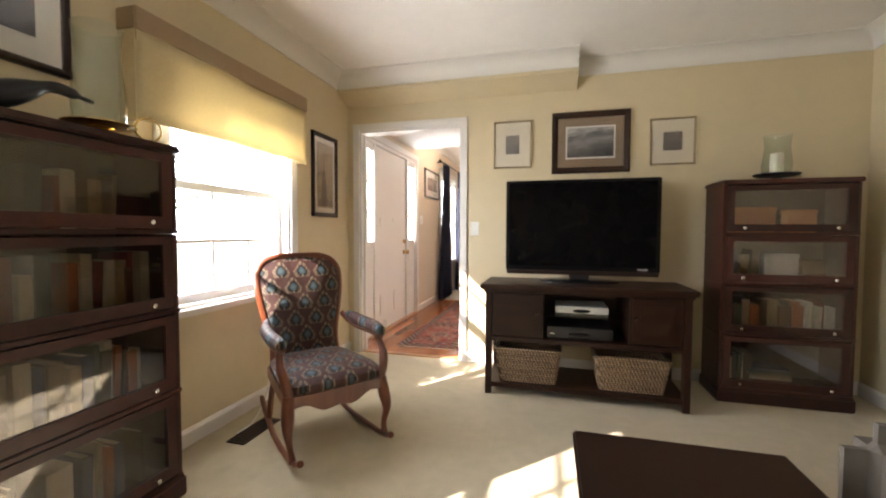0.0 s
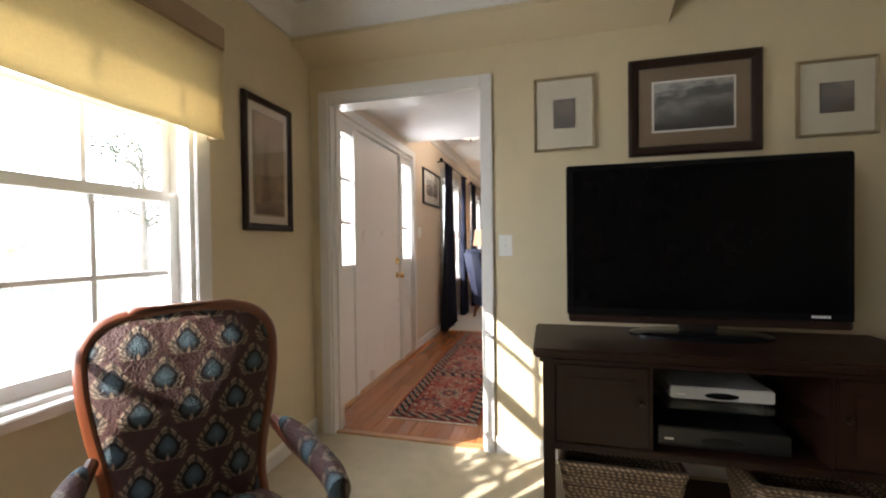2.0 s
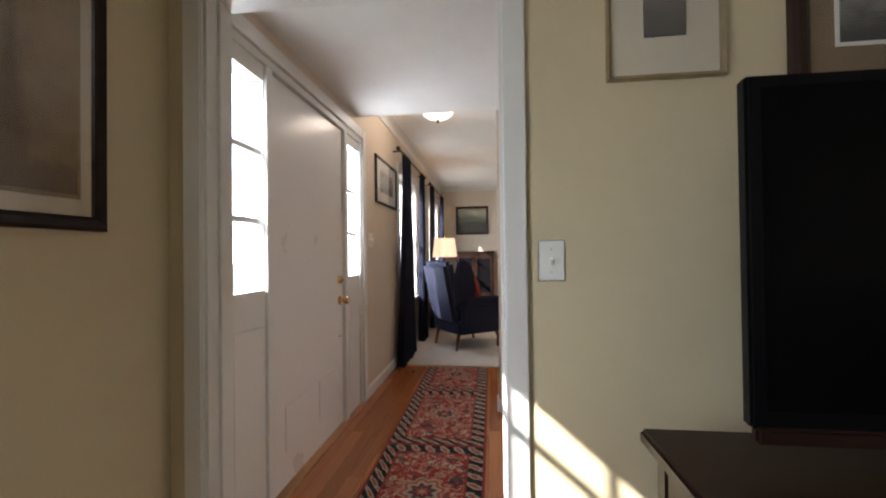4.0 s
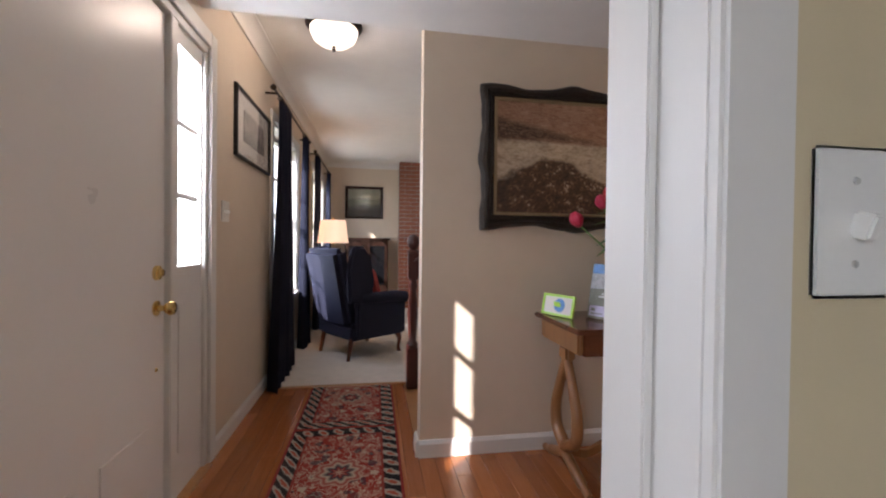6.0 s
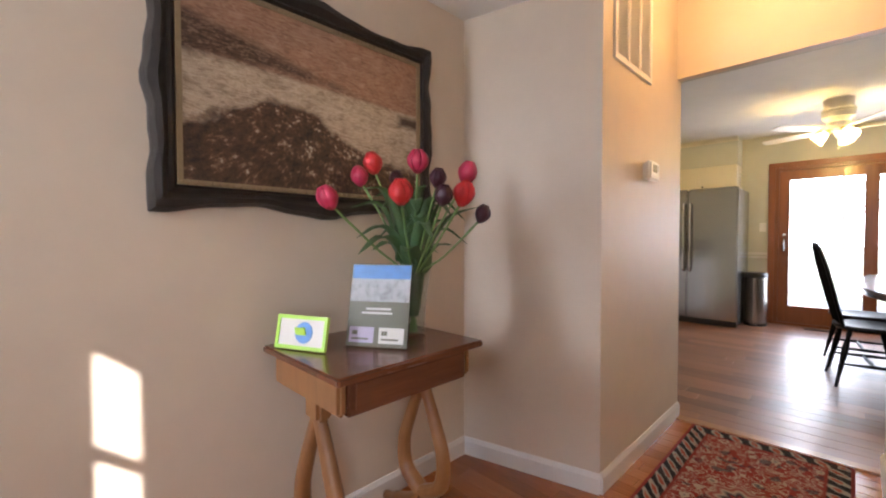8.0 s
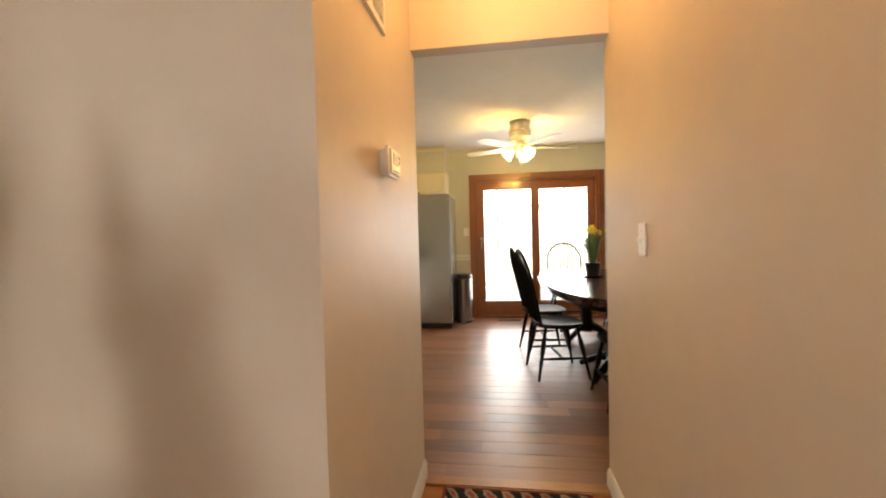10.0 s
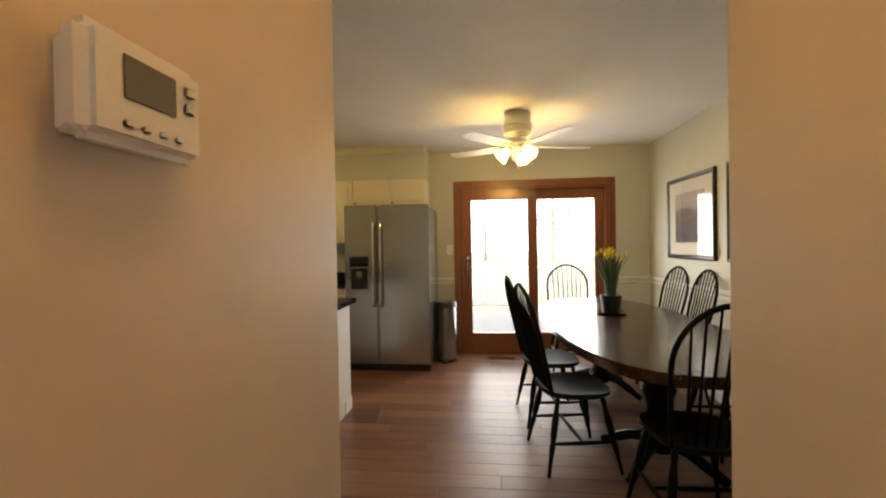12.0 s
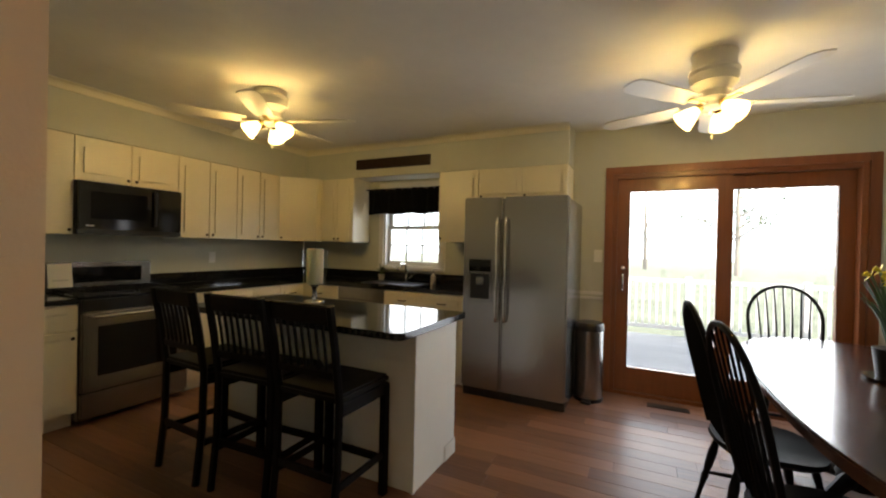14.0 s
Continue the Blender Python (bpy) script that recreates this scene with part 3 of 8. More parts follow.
def lathe(profile, sides=24, bm=None, m=None, squash=1.0):
    """A turned shape from (radius, z) pairs, round the z axis."""
    own = bmesh.new()
    rings = []
    for r, z in profile:
        if r < 1e-5:
            rings.append([own.verts.new((0, 0, z))])
        else:
            rings.append([own.verts.new((r * math.cos(a), squash * r * math.sin(a), z)) for a in (2 * math.pi * i / sides for i in range(sides))])
    for a, b in zip(rings, rings[1:]):
        for i in range(sides):
            j = (i + 1) % sides
            if len(a) == 1 and len(b) == 1:
                continue
            if len(a) == 1:
                own.faces.new((a[0], b[j], b[i]))
            elif len(b) == 1:
                own.faces.new((a[i], a[j], b[0]))
            else:
                own.faces.new((a[i], a[j], b[j], b[i]))
    for ring in (rings[0], rings[-1]):
        if len(ring) > 2:
            own.faces.new(ring)
    if m is not None:
        moved(own, m)
    return merged(bm, own)


def tube(points, radius, sides=8, bm=None, closed=False, flat=1.0):
    """A round bar along a path; radius may be one number or one for each point."""
    pts = [Vector(p) for p in points]
    rad = radius if isinstance(radius, (list, tuple)) else [radius] * len(pts)
    own, rings, side = bmesh.new(), [], None
    for i, p in enumerate(pts):
        a = pts[i - 1] if i or closed else p
        b = pts[(i + 1) % len(pts)] if i < len(pts) - 1 or closed else p
        way = (b - a).normalized()
        if side is None:
            side = way.orthogonal().normalized()
        side = (side - way * side.dot(way)).normalized()
        up = way.cross(side)
        rings.append([own.verts.new(p + rad[i] * (math.cos(t) * side + flat * math.sin(t) * up)) for t in (2 * math.pi * k / sides for k in range(sides))])
    pairs = list(zip(rings, rings[1:])) + ([(rings[-1], rings[0])] if closed else [])
    for a, b in pairs:
        for k in range(sides):
            own.faces.new((a[k], a[(k + 1) % sides], b[(k + 1) % sides], b[k]))
    if not closed:
        own.faces.new(rings[0]), own.faces.new(rings[-1])
    return merged(bm, own)


def curve_points(points, steps=6):
    """A smooth line through the points (Catmull-Rom)."""
    p = [Vector(q) for q in points]
    p = [2 * p[0] - p[1]] + p + [2 * p[-1] - p[-2]]
    out = []
    for i in range(1, len(p) - 2):
        for s in range(steps):
            t = s / steps
            out.append(0.5 * (2 * p[i] + (p[i + 1] - p[i - 1]) * t + (2 * p[i - 1] - 5 * p[i] + 4 * p[i + 1] - p[i + 2]) * t * t + (3 * p[i] - p[i - 1] - 3 * p[i + 1] + p[i + 2]) * t ** 3))
    return out + [p[-2]]


def wall_bm(axis, at0, at1, lo, hi, z0, z1, holes=()):
    """A wall along an axis ("x" or "y") between lo and hi, at0 to at1 thick, with openings (from, to, bottom, top)."""
    bm = bmesh.new()
    cuts = sorted({lo, hi, *(v for h in holes for v in h[:2])})
    for a, b in zip(cuts, cuts[1:]):
        mid, levels = (a + b) / 2, [(z0, z1)]
        for h0, h1, b0, b1 in holes:
            if h0 < mid < h1:
                levels = [(u, v) for lo_, hi_ in levels for u, v in ((lo_, min(hi_, b0)), (max(lo_, b1), hi_)) if v - u > 1e-4]
        for u, v in levels:
            if axis == "x":
                box((a, at0, u), (b, at1, v), bm=bm)
            else:
                box((at0, a, u), (at1, b, v), bm=bm)
    bmesh.ops.remove_doubles(bm, verts=bm.verts[:], dist=1e-4)
    return bm


# ---------------------------------------------------------------- the setting
GREEN_TO, Z_TOP = 3.665, 2.75
W = -1.83
west_holes = [(-0.75, 0.40, 0.72, 2.02), (1.815, 2.78, 0.72, 2.02), (3.90, 5.62, 0.0, 2.10), (6.92, 7.98, 0.62, 2.12), (9.05, 10.2, 0.62, 2.12)]
solid("wall_west_family", wall_bm("y", W - 0.15, W, -2.2, 3.70, 0, Z_TOP, west_holes[:2]), M["wall_green"], "sage yellow painted outer wall with windows", "wall")
solid("wall_west_hall", wall_bm("y", W - 0.15, W, 3.70, 10.95, 0, Z_TOP, west_holes[2:]), M["wall_beige"], "beige painted outer wall with the front door", "wall")
solid("wall_television", wall_bm("x", GREEN_TO, GREEN_TO + 0.06, W, 2.115, 0, Z_TOP, [(-1.708, -0.750, 0, 2.04)]), M["wall_green"], "sage yellow painted wall with an open doorway", "wall")
solid("wall_foyer_south", wall_bm("x", GREEN_TO + 0.06, GREEN_TO + 0.12, W, -0.25, 0, Z_TOP, [(-1.708, -0.750, 0, 2.04)]), M["wall_beige"], "beige painted foyer side of the doorway wall", "wall")
solid("wall_hall_south", wall_bm("x", GREEN_TO + 0.06, 3.98, -0.25, 2.207, 0, 2.10), M["wall_beige"], "plain beige painted hall wall", "wall")
solid("wall_painting", wall_bm("x", 5.54, 5.66, -0.755, 1.03, 0, Z_TOP), M["wall_beige"], "beige painted wall behind the foyer table", "wall")
solid("wall_alcove", slab([(0.91, 5.54), (1.07, 4.88), (1.20, 5.0), (1.05, 5.66)], 0, Z_TOP), M["wall_beige"], "beige painted slanting alcove wall", "wall")
solid("wall_hall_north", wall_bm("x", 4.88, 5.0, 1.07, 2.207, 0, 2.10), M["wall_beige"], "beige painted hall wall with an air vent", "wall")
solid("wall_hall_south_upper", wall_bm("x", GREEN_TO + 0.06, 3.98, -0.25, 2.12, 2.10, Z_TOP), M["wall_beige"], "plain beige painted upper hall wall", "wall")
solid("wall_hall_north_upper", wall_bm("x", 4.88, 5.0, 1.07, 2.12, 2.10, Z_TOP), M["wall_beige"], "plain beige painted upper hall wall", "wall")
solid("wall_kitchen_west_hall_side", wall_bm("y", 2.12, 2.185, 2.48, 8.85, 0, Z_TOP, [(3.66, 5.0, 0, 2.10)]), M["wall_beige"], "beige painted header over the kitchen opening", "wall")
solid("wall_kitchen_west", wall_bm("y", 2.185, 2.205, 2.48, 8.85, 0, Z_TOP, [(3.66, 5.0, 0, 2.10)]), M["wall_grey"], "pale sage painted kitchen wall with an opening", "wall")
solid("wall_kitchen_east", wall_bm("y", 6.25, 6.40, 2.48, 8.85, 0, Z_TOP, [(3.06, 4.83, 0, 2.04), (6.64, 7.42, 1.08, 2.02)]), M["wall_grey"], "pale sage painted wall with patio door and window", "wall")
solid("wall_kitchen_south", wall_bm("x", 2.48, 2.60, 2.205, 6.25, 0, Z_TOP), M["wall_grey"], "pale sage painted dining wall with chair rail", "wall")
solid("wall_kitchen_north", wall_bm("x", 8.73, 8.85, 2.205, 6.25, 0, Z_TOP), M["wall_grey"], "pale sage painted wall behind the stove", "wall")
solid("wall_family_east", wall_bm("y", 2.085, 2.115, -2.2, GREEN_TO, 0, Z_TOP), M["wall_green"], "sage yellow painted side wall", "wall")
solid("wall_family_south", wall_bm("x", -2.2, -2.08, W, 2.115, 0, Z_TOP), M["wall_green"], "sage yellow painted back wall", "wall")
solid("wall_living_north", wall_bm("x", 10.80, 10.95, W, 2.15, 0, Z_TOP), M["wall_beige"], "beige painted far living room wall", "wall")
solid("wall_living_east", wall_bm("y", 2.09, 2.145, 5.0, 10.80, 0, Z_TOP), M["wall_beige"], "beige painted living room side wall", "wall")

solid("floor_family", box((W, -2.08, -0.1), (2.115, 3.70, 0.0)), M["carpet"], "beige cut pile carpet", "floor")
solid("floor_living", box((W, 6.71, -0.1), (2.09, 10.80, 0.004)), M["carpet_living"], "cream carpet in the living room", "floor")
solid("subfloor_hall", box((W, 3.70, -0.1), (2.17, 6.71, -0.012)), M["oak"], "timber subfloor under the hall boards", "floor")
solid("subfloor_kitchen", box((2.17, 2.48, -0.1), (6.40, 8.85, -0.012)), M["espresso"], "subfloor under the kitchen planks", "floor")

solid("ceiling_family", box((W, -2.08, 2.47), (2.115, GREEN_TO, 2.62)), M["ceiling"], "smooth white ceiling", "ceiling")
solid("ceiling_foyer", box((W, 3.785, 2.25), (1.07, 5.54, 2.62)), M["ceiling"], "low white foyer ceiling", "ceiling")
solid("ceiling_hall", box((1.07, 3.98, 2.62), (2.12, 4.88, 2.74)), M["ceiling"], "white hall ceiling", "ceiling")
solid("ceiling_living", box((W, 5.54, 2.54), (2.09, 10.80, 2.66)), M["ceiling"], "white living room ceiling", "ceiling")
solid("ceiling_kitchen", box((2.205, 2.60, 2.48), (6.25, 8.73, 2.62)), M["ceiling"], "white kitchen ceiling", "ceiling")
solid("roof", box((-2.2, -2.4, 2.76), (6.6, 11.2, 2.9)), M["bark"], "plain roof deck over the house", "roof")


def crown_bm(axis, wall_at, inward, lo, hi, top, drop=0.10, out=0.10):
    """A cove moulding along a wall."""
    prof = [(0, -drop), (0.012, -drop), (0.014, -drop * 0.86)]
    prof += [(0.014 + (out - 0.02) * (1 - math.cos(a)), -drop * 0.86 + drop * 0.76 * math.sin(a)) for a in (math.pi / 2 * i / 6 for i in range(1, 7))]
    prof += [(out, -drop * 0.1), (out, 0), (0, 0)]
    bm = prism([(x, z) for x, z in prof], hi - lo)
    if axis == "y":
        return moved(bm, Matrix.Translation((wall_at, lo, top)) @ Matrix.Diagonal((inward, 1, 1, 1)))
    return moved(bm, Matrix.Translation((lo, wall_at, top)) @ Matrix(((0, 1, 0, 0), (inward, 0, 0, 0), (0, 0, 1, 0), (0, 0, 0, 1))))


solid("trim_crown_family_west", crown_bm("y", W, 1, -2.08, GREEN_TO, 2.47, 0.11, 0.13), M["white"], "white cove crown moulding", "moulding", smooth=True)
solid("trim_crown_family_north", crown_bm("x", GREEN_TO, -1, 0.18, 2.085, 2.47, 0.11, 0.13), M["white"], "white cove crown moulding", "moulding", smooth=True)
solid("trim_crown_family_soffit", crown_bm("x", 3.47, -1, W, 0.18, 2.47, 0.11, 0.13), M["white"], "white cove crown moulding", "moulding", smooth=True)
solid("trim_crown_family_east", crown_bm("y", 2.085, -1, -2.08, GREEN_TO, 2.47, 0.11, 0.13), M["white"], "white cove crown moulding", "moulding", smooth=True)
solid("trim_crown_living", crown_bm("y", W, 1, 5.54, 10.80, 2.54, 0.09, 0.09), M["white"], "white crown moulding", "moulding", smooth=True)
solid("trim_crown_living_north", crown_bm("x", 10.80, -1, W, 2.09, 2.54, 0.09, 0.09), M["white"], "white crown moulding", "moulding", smooth=True)
# boxed soffit over the doorway, its underside sloping back to the wall
sof = bmesh.new()
for x in (W, 0.18):
    for y, z in ((3.47, 2.47), (3.47, 2.335), (GREEN_TO, 2.255), (GREEN_TO, 2.47)):
        sof.verts.new((x, y, z))
sof.verts.ensure_lookup_table()
sv = sof.verts
sof.faces.new(sv[0:4]), sof.faces.new(sv[4:8])
for i in range(4):
    sof.faces.new((sv[i], sv[(i + 1) % 4], sv[4 + (i + 1) % 4], sv[4 + i]))
solid("wall_soffit", sof, M["wall_green"], "boxed soffit over the doorway", "soffit")


def baseboard_bm(a, b, inward, height=0.09):
    """A baseboard from a to b on the floor; inward points into the room."""
    a, b, n = Vector((*a, 0)), Vector((*b, 0)), Vector((*inward, 0))
    bm = bmesh.new()
    prof = [(0, 0), (0.014, 0), (0.014, height * 0.78), (0.009, height * 0.9), (0.005, height), (0, height)]
    ends = [[bm.verts.new(p + n * u + Vector((0, 0, z))) for u, z in prof] for p in (a, b)]
    bm.faces.new(ends[0]), bm.faces.new(ends[1])
    for i in range(len(prof)):
        j = (i + 1) % len(prof)
        bm.faces.new((ends[0][i], ends[0][j], ends[1][j], ends[1][i]))
    return bm


boards = [((W, -2.08), (W, GREEN_TO), (1, 0)), ((-0.695, GREEN_TO), (2.085, GREEN_TO), (0, -1)), ((2.085, -2.08), (2.085, GREEN_TO), (-1, 0)),
          ((W, 5.70), (W, 10.8), (1, 0)), ((-0.76, 5.54), (0.905, 5.54), (0, -1)), ((0.91, 5.54), (1.07, 4.88), (-0.97, -0.24)),
          ((1.07, 4.88), (2.205, 4.88), (0, -1)), ((-0.25, 3.98), (2.205, 3.98), (0, 1)), ((-0.25, 3.80), (-0.25, 3.98), (-1, 0)), ((-0.76, 5.54), (-0.76, 5.66), (-1, 0)),
          ((2.205, 2.60), (6.25, 2.60), (0, 1)), ((6.25, 2.60), (6.25, 2.99), (-1, 0)), ((6.25, 4.90), (6.25, 5.12), (-1, 0)),
          ((-0.695, 3.785), (-0.25, 3.785), (0, 1)), ((W, 10.8), (2.09, 10.8), (0, -1))]
for a, b, n in boards:
    solid("baseboard", baseboard_bm(a, b, n), M["white"], "white painted baseboard", "baseboard")


def casing(name, axis, at, out, lo, hi, top, width, material, label, depth=0.018, bottom=0.0, sill=False):
    """Flat trim round an opening, on the wall's face at `at`, proud by depth towards `out`."""
    d0, d1 = sorted((at, at + out * depth))
    root = thing(name, label, "trim", kind="structure")
    pieces = [("side_casing", lo - width, lo, bottom, top + width), ("side_casing", hi, hi + width, bottom, top + width), ("head_casing", lo, hi, top, top + width)]
    if sill:
        pieces.append(("sill", lo - width, hi + width, bottom - 0.035, bottom))
    for nm, u0, u1, z0, z1 in pieces:
        e1 = d1 + (0.03 if nm == "sill" and out > 0 else 0)
        e0 = d0 - (0.03 if nm == "sill" and out < 0 else 0)
        bm = box((u0, e0, z0), (u1, e1, z1), 0.004) if axis == "x" else box((e0, u0, z0), (e1, u1, z1), 0.004)
        part(nm, bm, material, root)
    return root


casing("door_trim_family", "x", GREEN_TO, -1, -1.708, -0.766, 2.04, 0.063, M["white"], "white painted door casing")
casing("door_trim_foyer", "x", 3.785, 1, -1.708, -0.766, 2.04, 0.068, M["white"], "white painted door casing", depth=0.005)
jam = thing("door_jamb", "white painted door jamb lining the opening", "trim", kind="structure")
part("side_jamb", box((-1.710, 3.66, 0), (-1.695, 3.787, 2.04)), M["white"], jam)
part("side_jamb", box((-0.768, 3.66, 0), (-0.748, 3.787, 2.04)), M["white"], jam)
part("head_jamb", box((-1.695, 3.66, 2.022), (-0.768, 3.787, 2.042)), M["white"], jam)
part("stop", box((-1.695, 3.71, 0), (-1.683, 3.745, 2.022), 0.002), M["white"], jam)
part("stop", box((-0.778, 3.71, 0), (-0.768, 3.745, 2.022), 0.002), M["white"], jam)


def sash_window(name, label, x_face, out, y0, y1, z0, z1, cols, rows_up, rows_low, glass_at, material, trim=0.07):
    """A double-hung window set in a wall that runs along y; out points to the outside."""
    root = thing(name, label, "window", kind="structure")
    gx = x_face + out * glass_at
    t = 0.04
    fx0, fx1 = sorted((x_face, gx + out * 0.075))
    part("frame", wall_bm("y", fx0, fx1, y0, y1, z0, z1, [(y0 + 0.02, y1 - 0.02, z0 + 0.015, z1 - 0.02)]), material, root)
    mid = (z0 + z1) / 2
    for nm, a, b, rows, off in (("lower_sash", z0 + 0.015, mid + 0.02, rows_low, 0.0), ("upper_sash", mid - 0.02, z1 - 0.015, rows_up, 0.035)):
        x0, x1 = sorted((gx + out * off, gx + out * (off + 0.032)))
        foot = 0.048 if nm == "lower_sash" else t
        bm = wall_bm("y", x0, x1, y0 + 0.02, y1 - 0.02, a, b, [(y0 + 0.02 + t, y1 - 0.02 - t, a + foot, b - t)])
        sash = part(nm, bm, material, root)
        ya, yb, za, zb = y0 + 0.02 + t, y1 - 0.02 - t, a + foot, b - t
        xm = (x0 + x1) / 2
        for i in range(1, cols):
            y = ya + (yb - ya) * i / cols
            part("muntin", box((xm - 0.010, y - 0.009, za), (xm + 0.010, y + 0.009, zb), 0.002), material, sash)
        for i in range(1, rows):
            z = za + (zb - za) * i / rows
            part("muntin", box((xm - 0.011, ya, z - 0.009), (xm + 0.011, yb, z + 0.009), 0.002), material, sash)
        gl = part("pane", box((xm - 0.002, ya, za), (xm + 0.002, yb, zb)), M["pane"], sash, "clear glass pane")
        gl.visible_shadow = False
    return root


sash_window("window_1", "white double-hung window with muntins", W, -1, 1.815, 2.78, 0.72, 2.02, 3, 2, 2, 0.06, M["white"])
sash_window("window_2", "white double-hung window with muntins", W, -1, -0.75, 0.40, 0.72, 2.02, 3, 2, 2, 0.06, M["white"])
sash_window("window_3", "white double-hung living room window", W, -1, 6.92, 7.98, 0.62, 2.12, 3, 2, 2, 0.06, M["white"])
sash_window("window_4", "white double-hung living room window", W, -1, 9.05, 10.2, 0.62, 2.12, 3, 2, 2, 0.06, M["white"])
sash_window("window_5", "white double-hung kitchen window with muntins", 6.25, 1, 6.64, 7.42, 1.08, 2.02, 3, 2, 2, 0.06, M["white"])
for nm, lo, hi, b, t in (("window_trim_1", 1.815, 2.78, 0.72, 2.02), ("window_trim_2", -0.75, 0.40, 0.72, 2.02), ("window_trim_3", 6.92, 7.98, 0.62, 2.12), ("window_trim_4", 9.05, 10.2, 0.62, 2.12)):
    casing(nm, "y", W, 1, lo, hi, t, 0.075, M["white"], "white painted window casing with sill", bottom=b, sill=True)
casing("window_trim_5", "y", 6.25, -1, 6.64, 7.42, 2.02, 0.065, M["white"], "white painted kitchen window casing with sill", bottom=1.08, sill=True)


def front_door():
    """Door slab between two sidelights, in one white frame."""
    root = thing("door_1", "closed white front door with glazed sidelights", "door", kind="structure")
    for y0, y1 in ((3.90, 3.935), (4.24, 4.295), (5.245, 5.305), (5.585, 5.62)):
        part("post", box((W - 0.13, y0, 0), (W + 0.002, y1, 2.06), 0.004), M["white"], root)
    part("head", box((W - 0.13, 3.90, 2.06), (W + 0.002, 5.62, 2.10), 0.004), M["white"], root)
    slab_ = part("door_slab", box((W - 0.065, 4.30, 0.012), (W - 0.02, 5.24, 2.055), 0.004), M["door_white"], root)
    for y0, y1, z0, z1 in ((4.42, 4.72, 0.18, 0.42), (4.83, 5.13, 0.18, 0.42)):
        part("panel", box((W - 0.03, y0, z0), (W - 0.014, y1, z1), 0.007), M["door_white"], slab_)
    knob = lathe([(0.0, 0.0), (0.030, 0.0), (0.030, 0.006), (0.012, 0.010), (0.011, 0.032), (0.022, 0.038), (0.029, 0.052), (0.025, 0.066), (0.0, 0.072)], 20, m=pose(W - 0.02, 5.175, 0.865, 0, 90, 0))
    part("knob", knob, M["brass"], slab_, "polished brass knob", True)
    part("deadbolt", lathe([(0.0, 0.0), (0.030, 0.0), (0.028, 0.012), (0.016, 0.016), (0.014, 0.026), (0.0, 0.028)], 20, m=pose(W - 0.02, 5.175, 1.005, 0, 90, 0)), M["brass"], slab_, "brass deadbolt", True)
    part("viewer", lathe([(0, 0), (0.008, 0), (0.006, 0.005), (0, 0.006)], 12, m=pose(W - 0.02, 5.175, 0.62, 0, 90, 0)), M["brass"], slab_)
    for z in (0.25, 1.07, 1.85):
        part("hinge", lathe([(0, 0), (0.007, 0), (0.007, 0.1), (0, 0.1)], 10, m=pose(W - 0.012, 4.297, z)), M["white"], slab_)
    for y0, y1, a, b in ((3.935, 4.24, 3.975, 4.235), (5.305, 5.585, 5.310, 5.573)):
        side = part("sidelight", wall_bm("y", W - 0.080, W - 0.014, y0, y1, 0, 2.06, [(a, b, 1.02, 1.985)]), M["white"], root, "white sidelight with three panes")
        part("panel", box((W - 0.016, a + 0.02, 0.20), (W - 0.006, b - 0.02, 0.86), 0.006), M["white"], side)
        for z in (1.335, 1.655):
            part("muntin", box((W - 0.066, a, z - 0.012), (W - 0.030, b, z + 0.012), 0.003), M["white"], side)
        for z0, z1 in ((1.02, 1.323), (1.347, 1.643), (1.667, 1.985)):
            gl = part("pane", box((W - 0.050, a, z0), (W - 0.046, b, z1)), M["pane"], side, "clear glass pane")
            gl.visible_shadow = False
    part("threshold", box((W - 0.15, 3.90, -0.012), (W + 0.03, 5.62, 0.012), 0.004), M["oak"], root)
    return root


front_door()
# Unseen outer frame, added to narrow and lower the sun strip from the sidelight.
sun_mask = thing("door_surround", "unseen white outer frame added to trim the sidelight's sun strip", "trim", kind="structure")
part("side_casing", box((W - 0.213, 3.80, -0.1), (W - 0.152, 3.932, 2.06), 0.004), M["white"], sun_mask)
part("side_casing", box((W - 0.213, 5.588, -0.1), (W - 0.152, 5.72, 2.06), 0.004), M["white"], sun_mask)
part("head_casing", box((W - 0.213, 3.80, 2.06), (W - 0.152, 5.72, 2.19), 0.004), M["white"], sun_mask)
casing("door_trim_front", "y", W, 1, 3.90, 5.62, 2.10, 0.075, M["white"], "white painted casing round the front door")


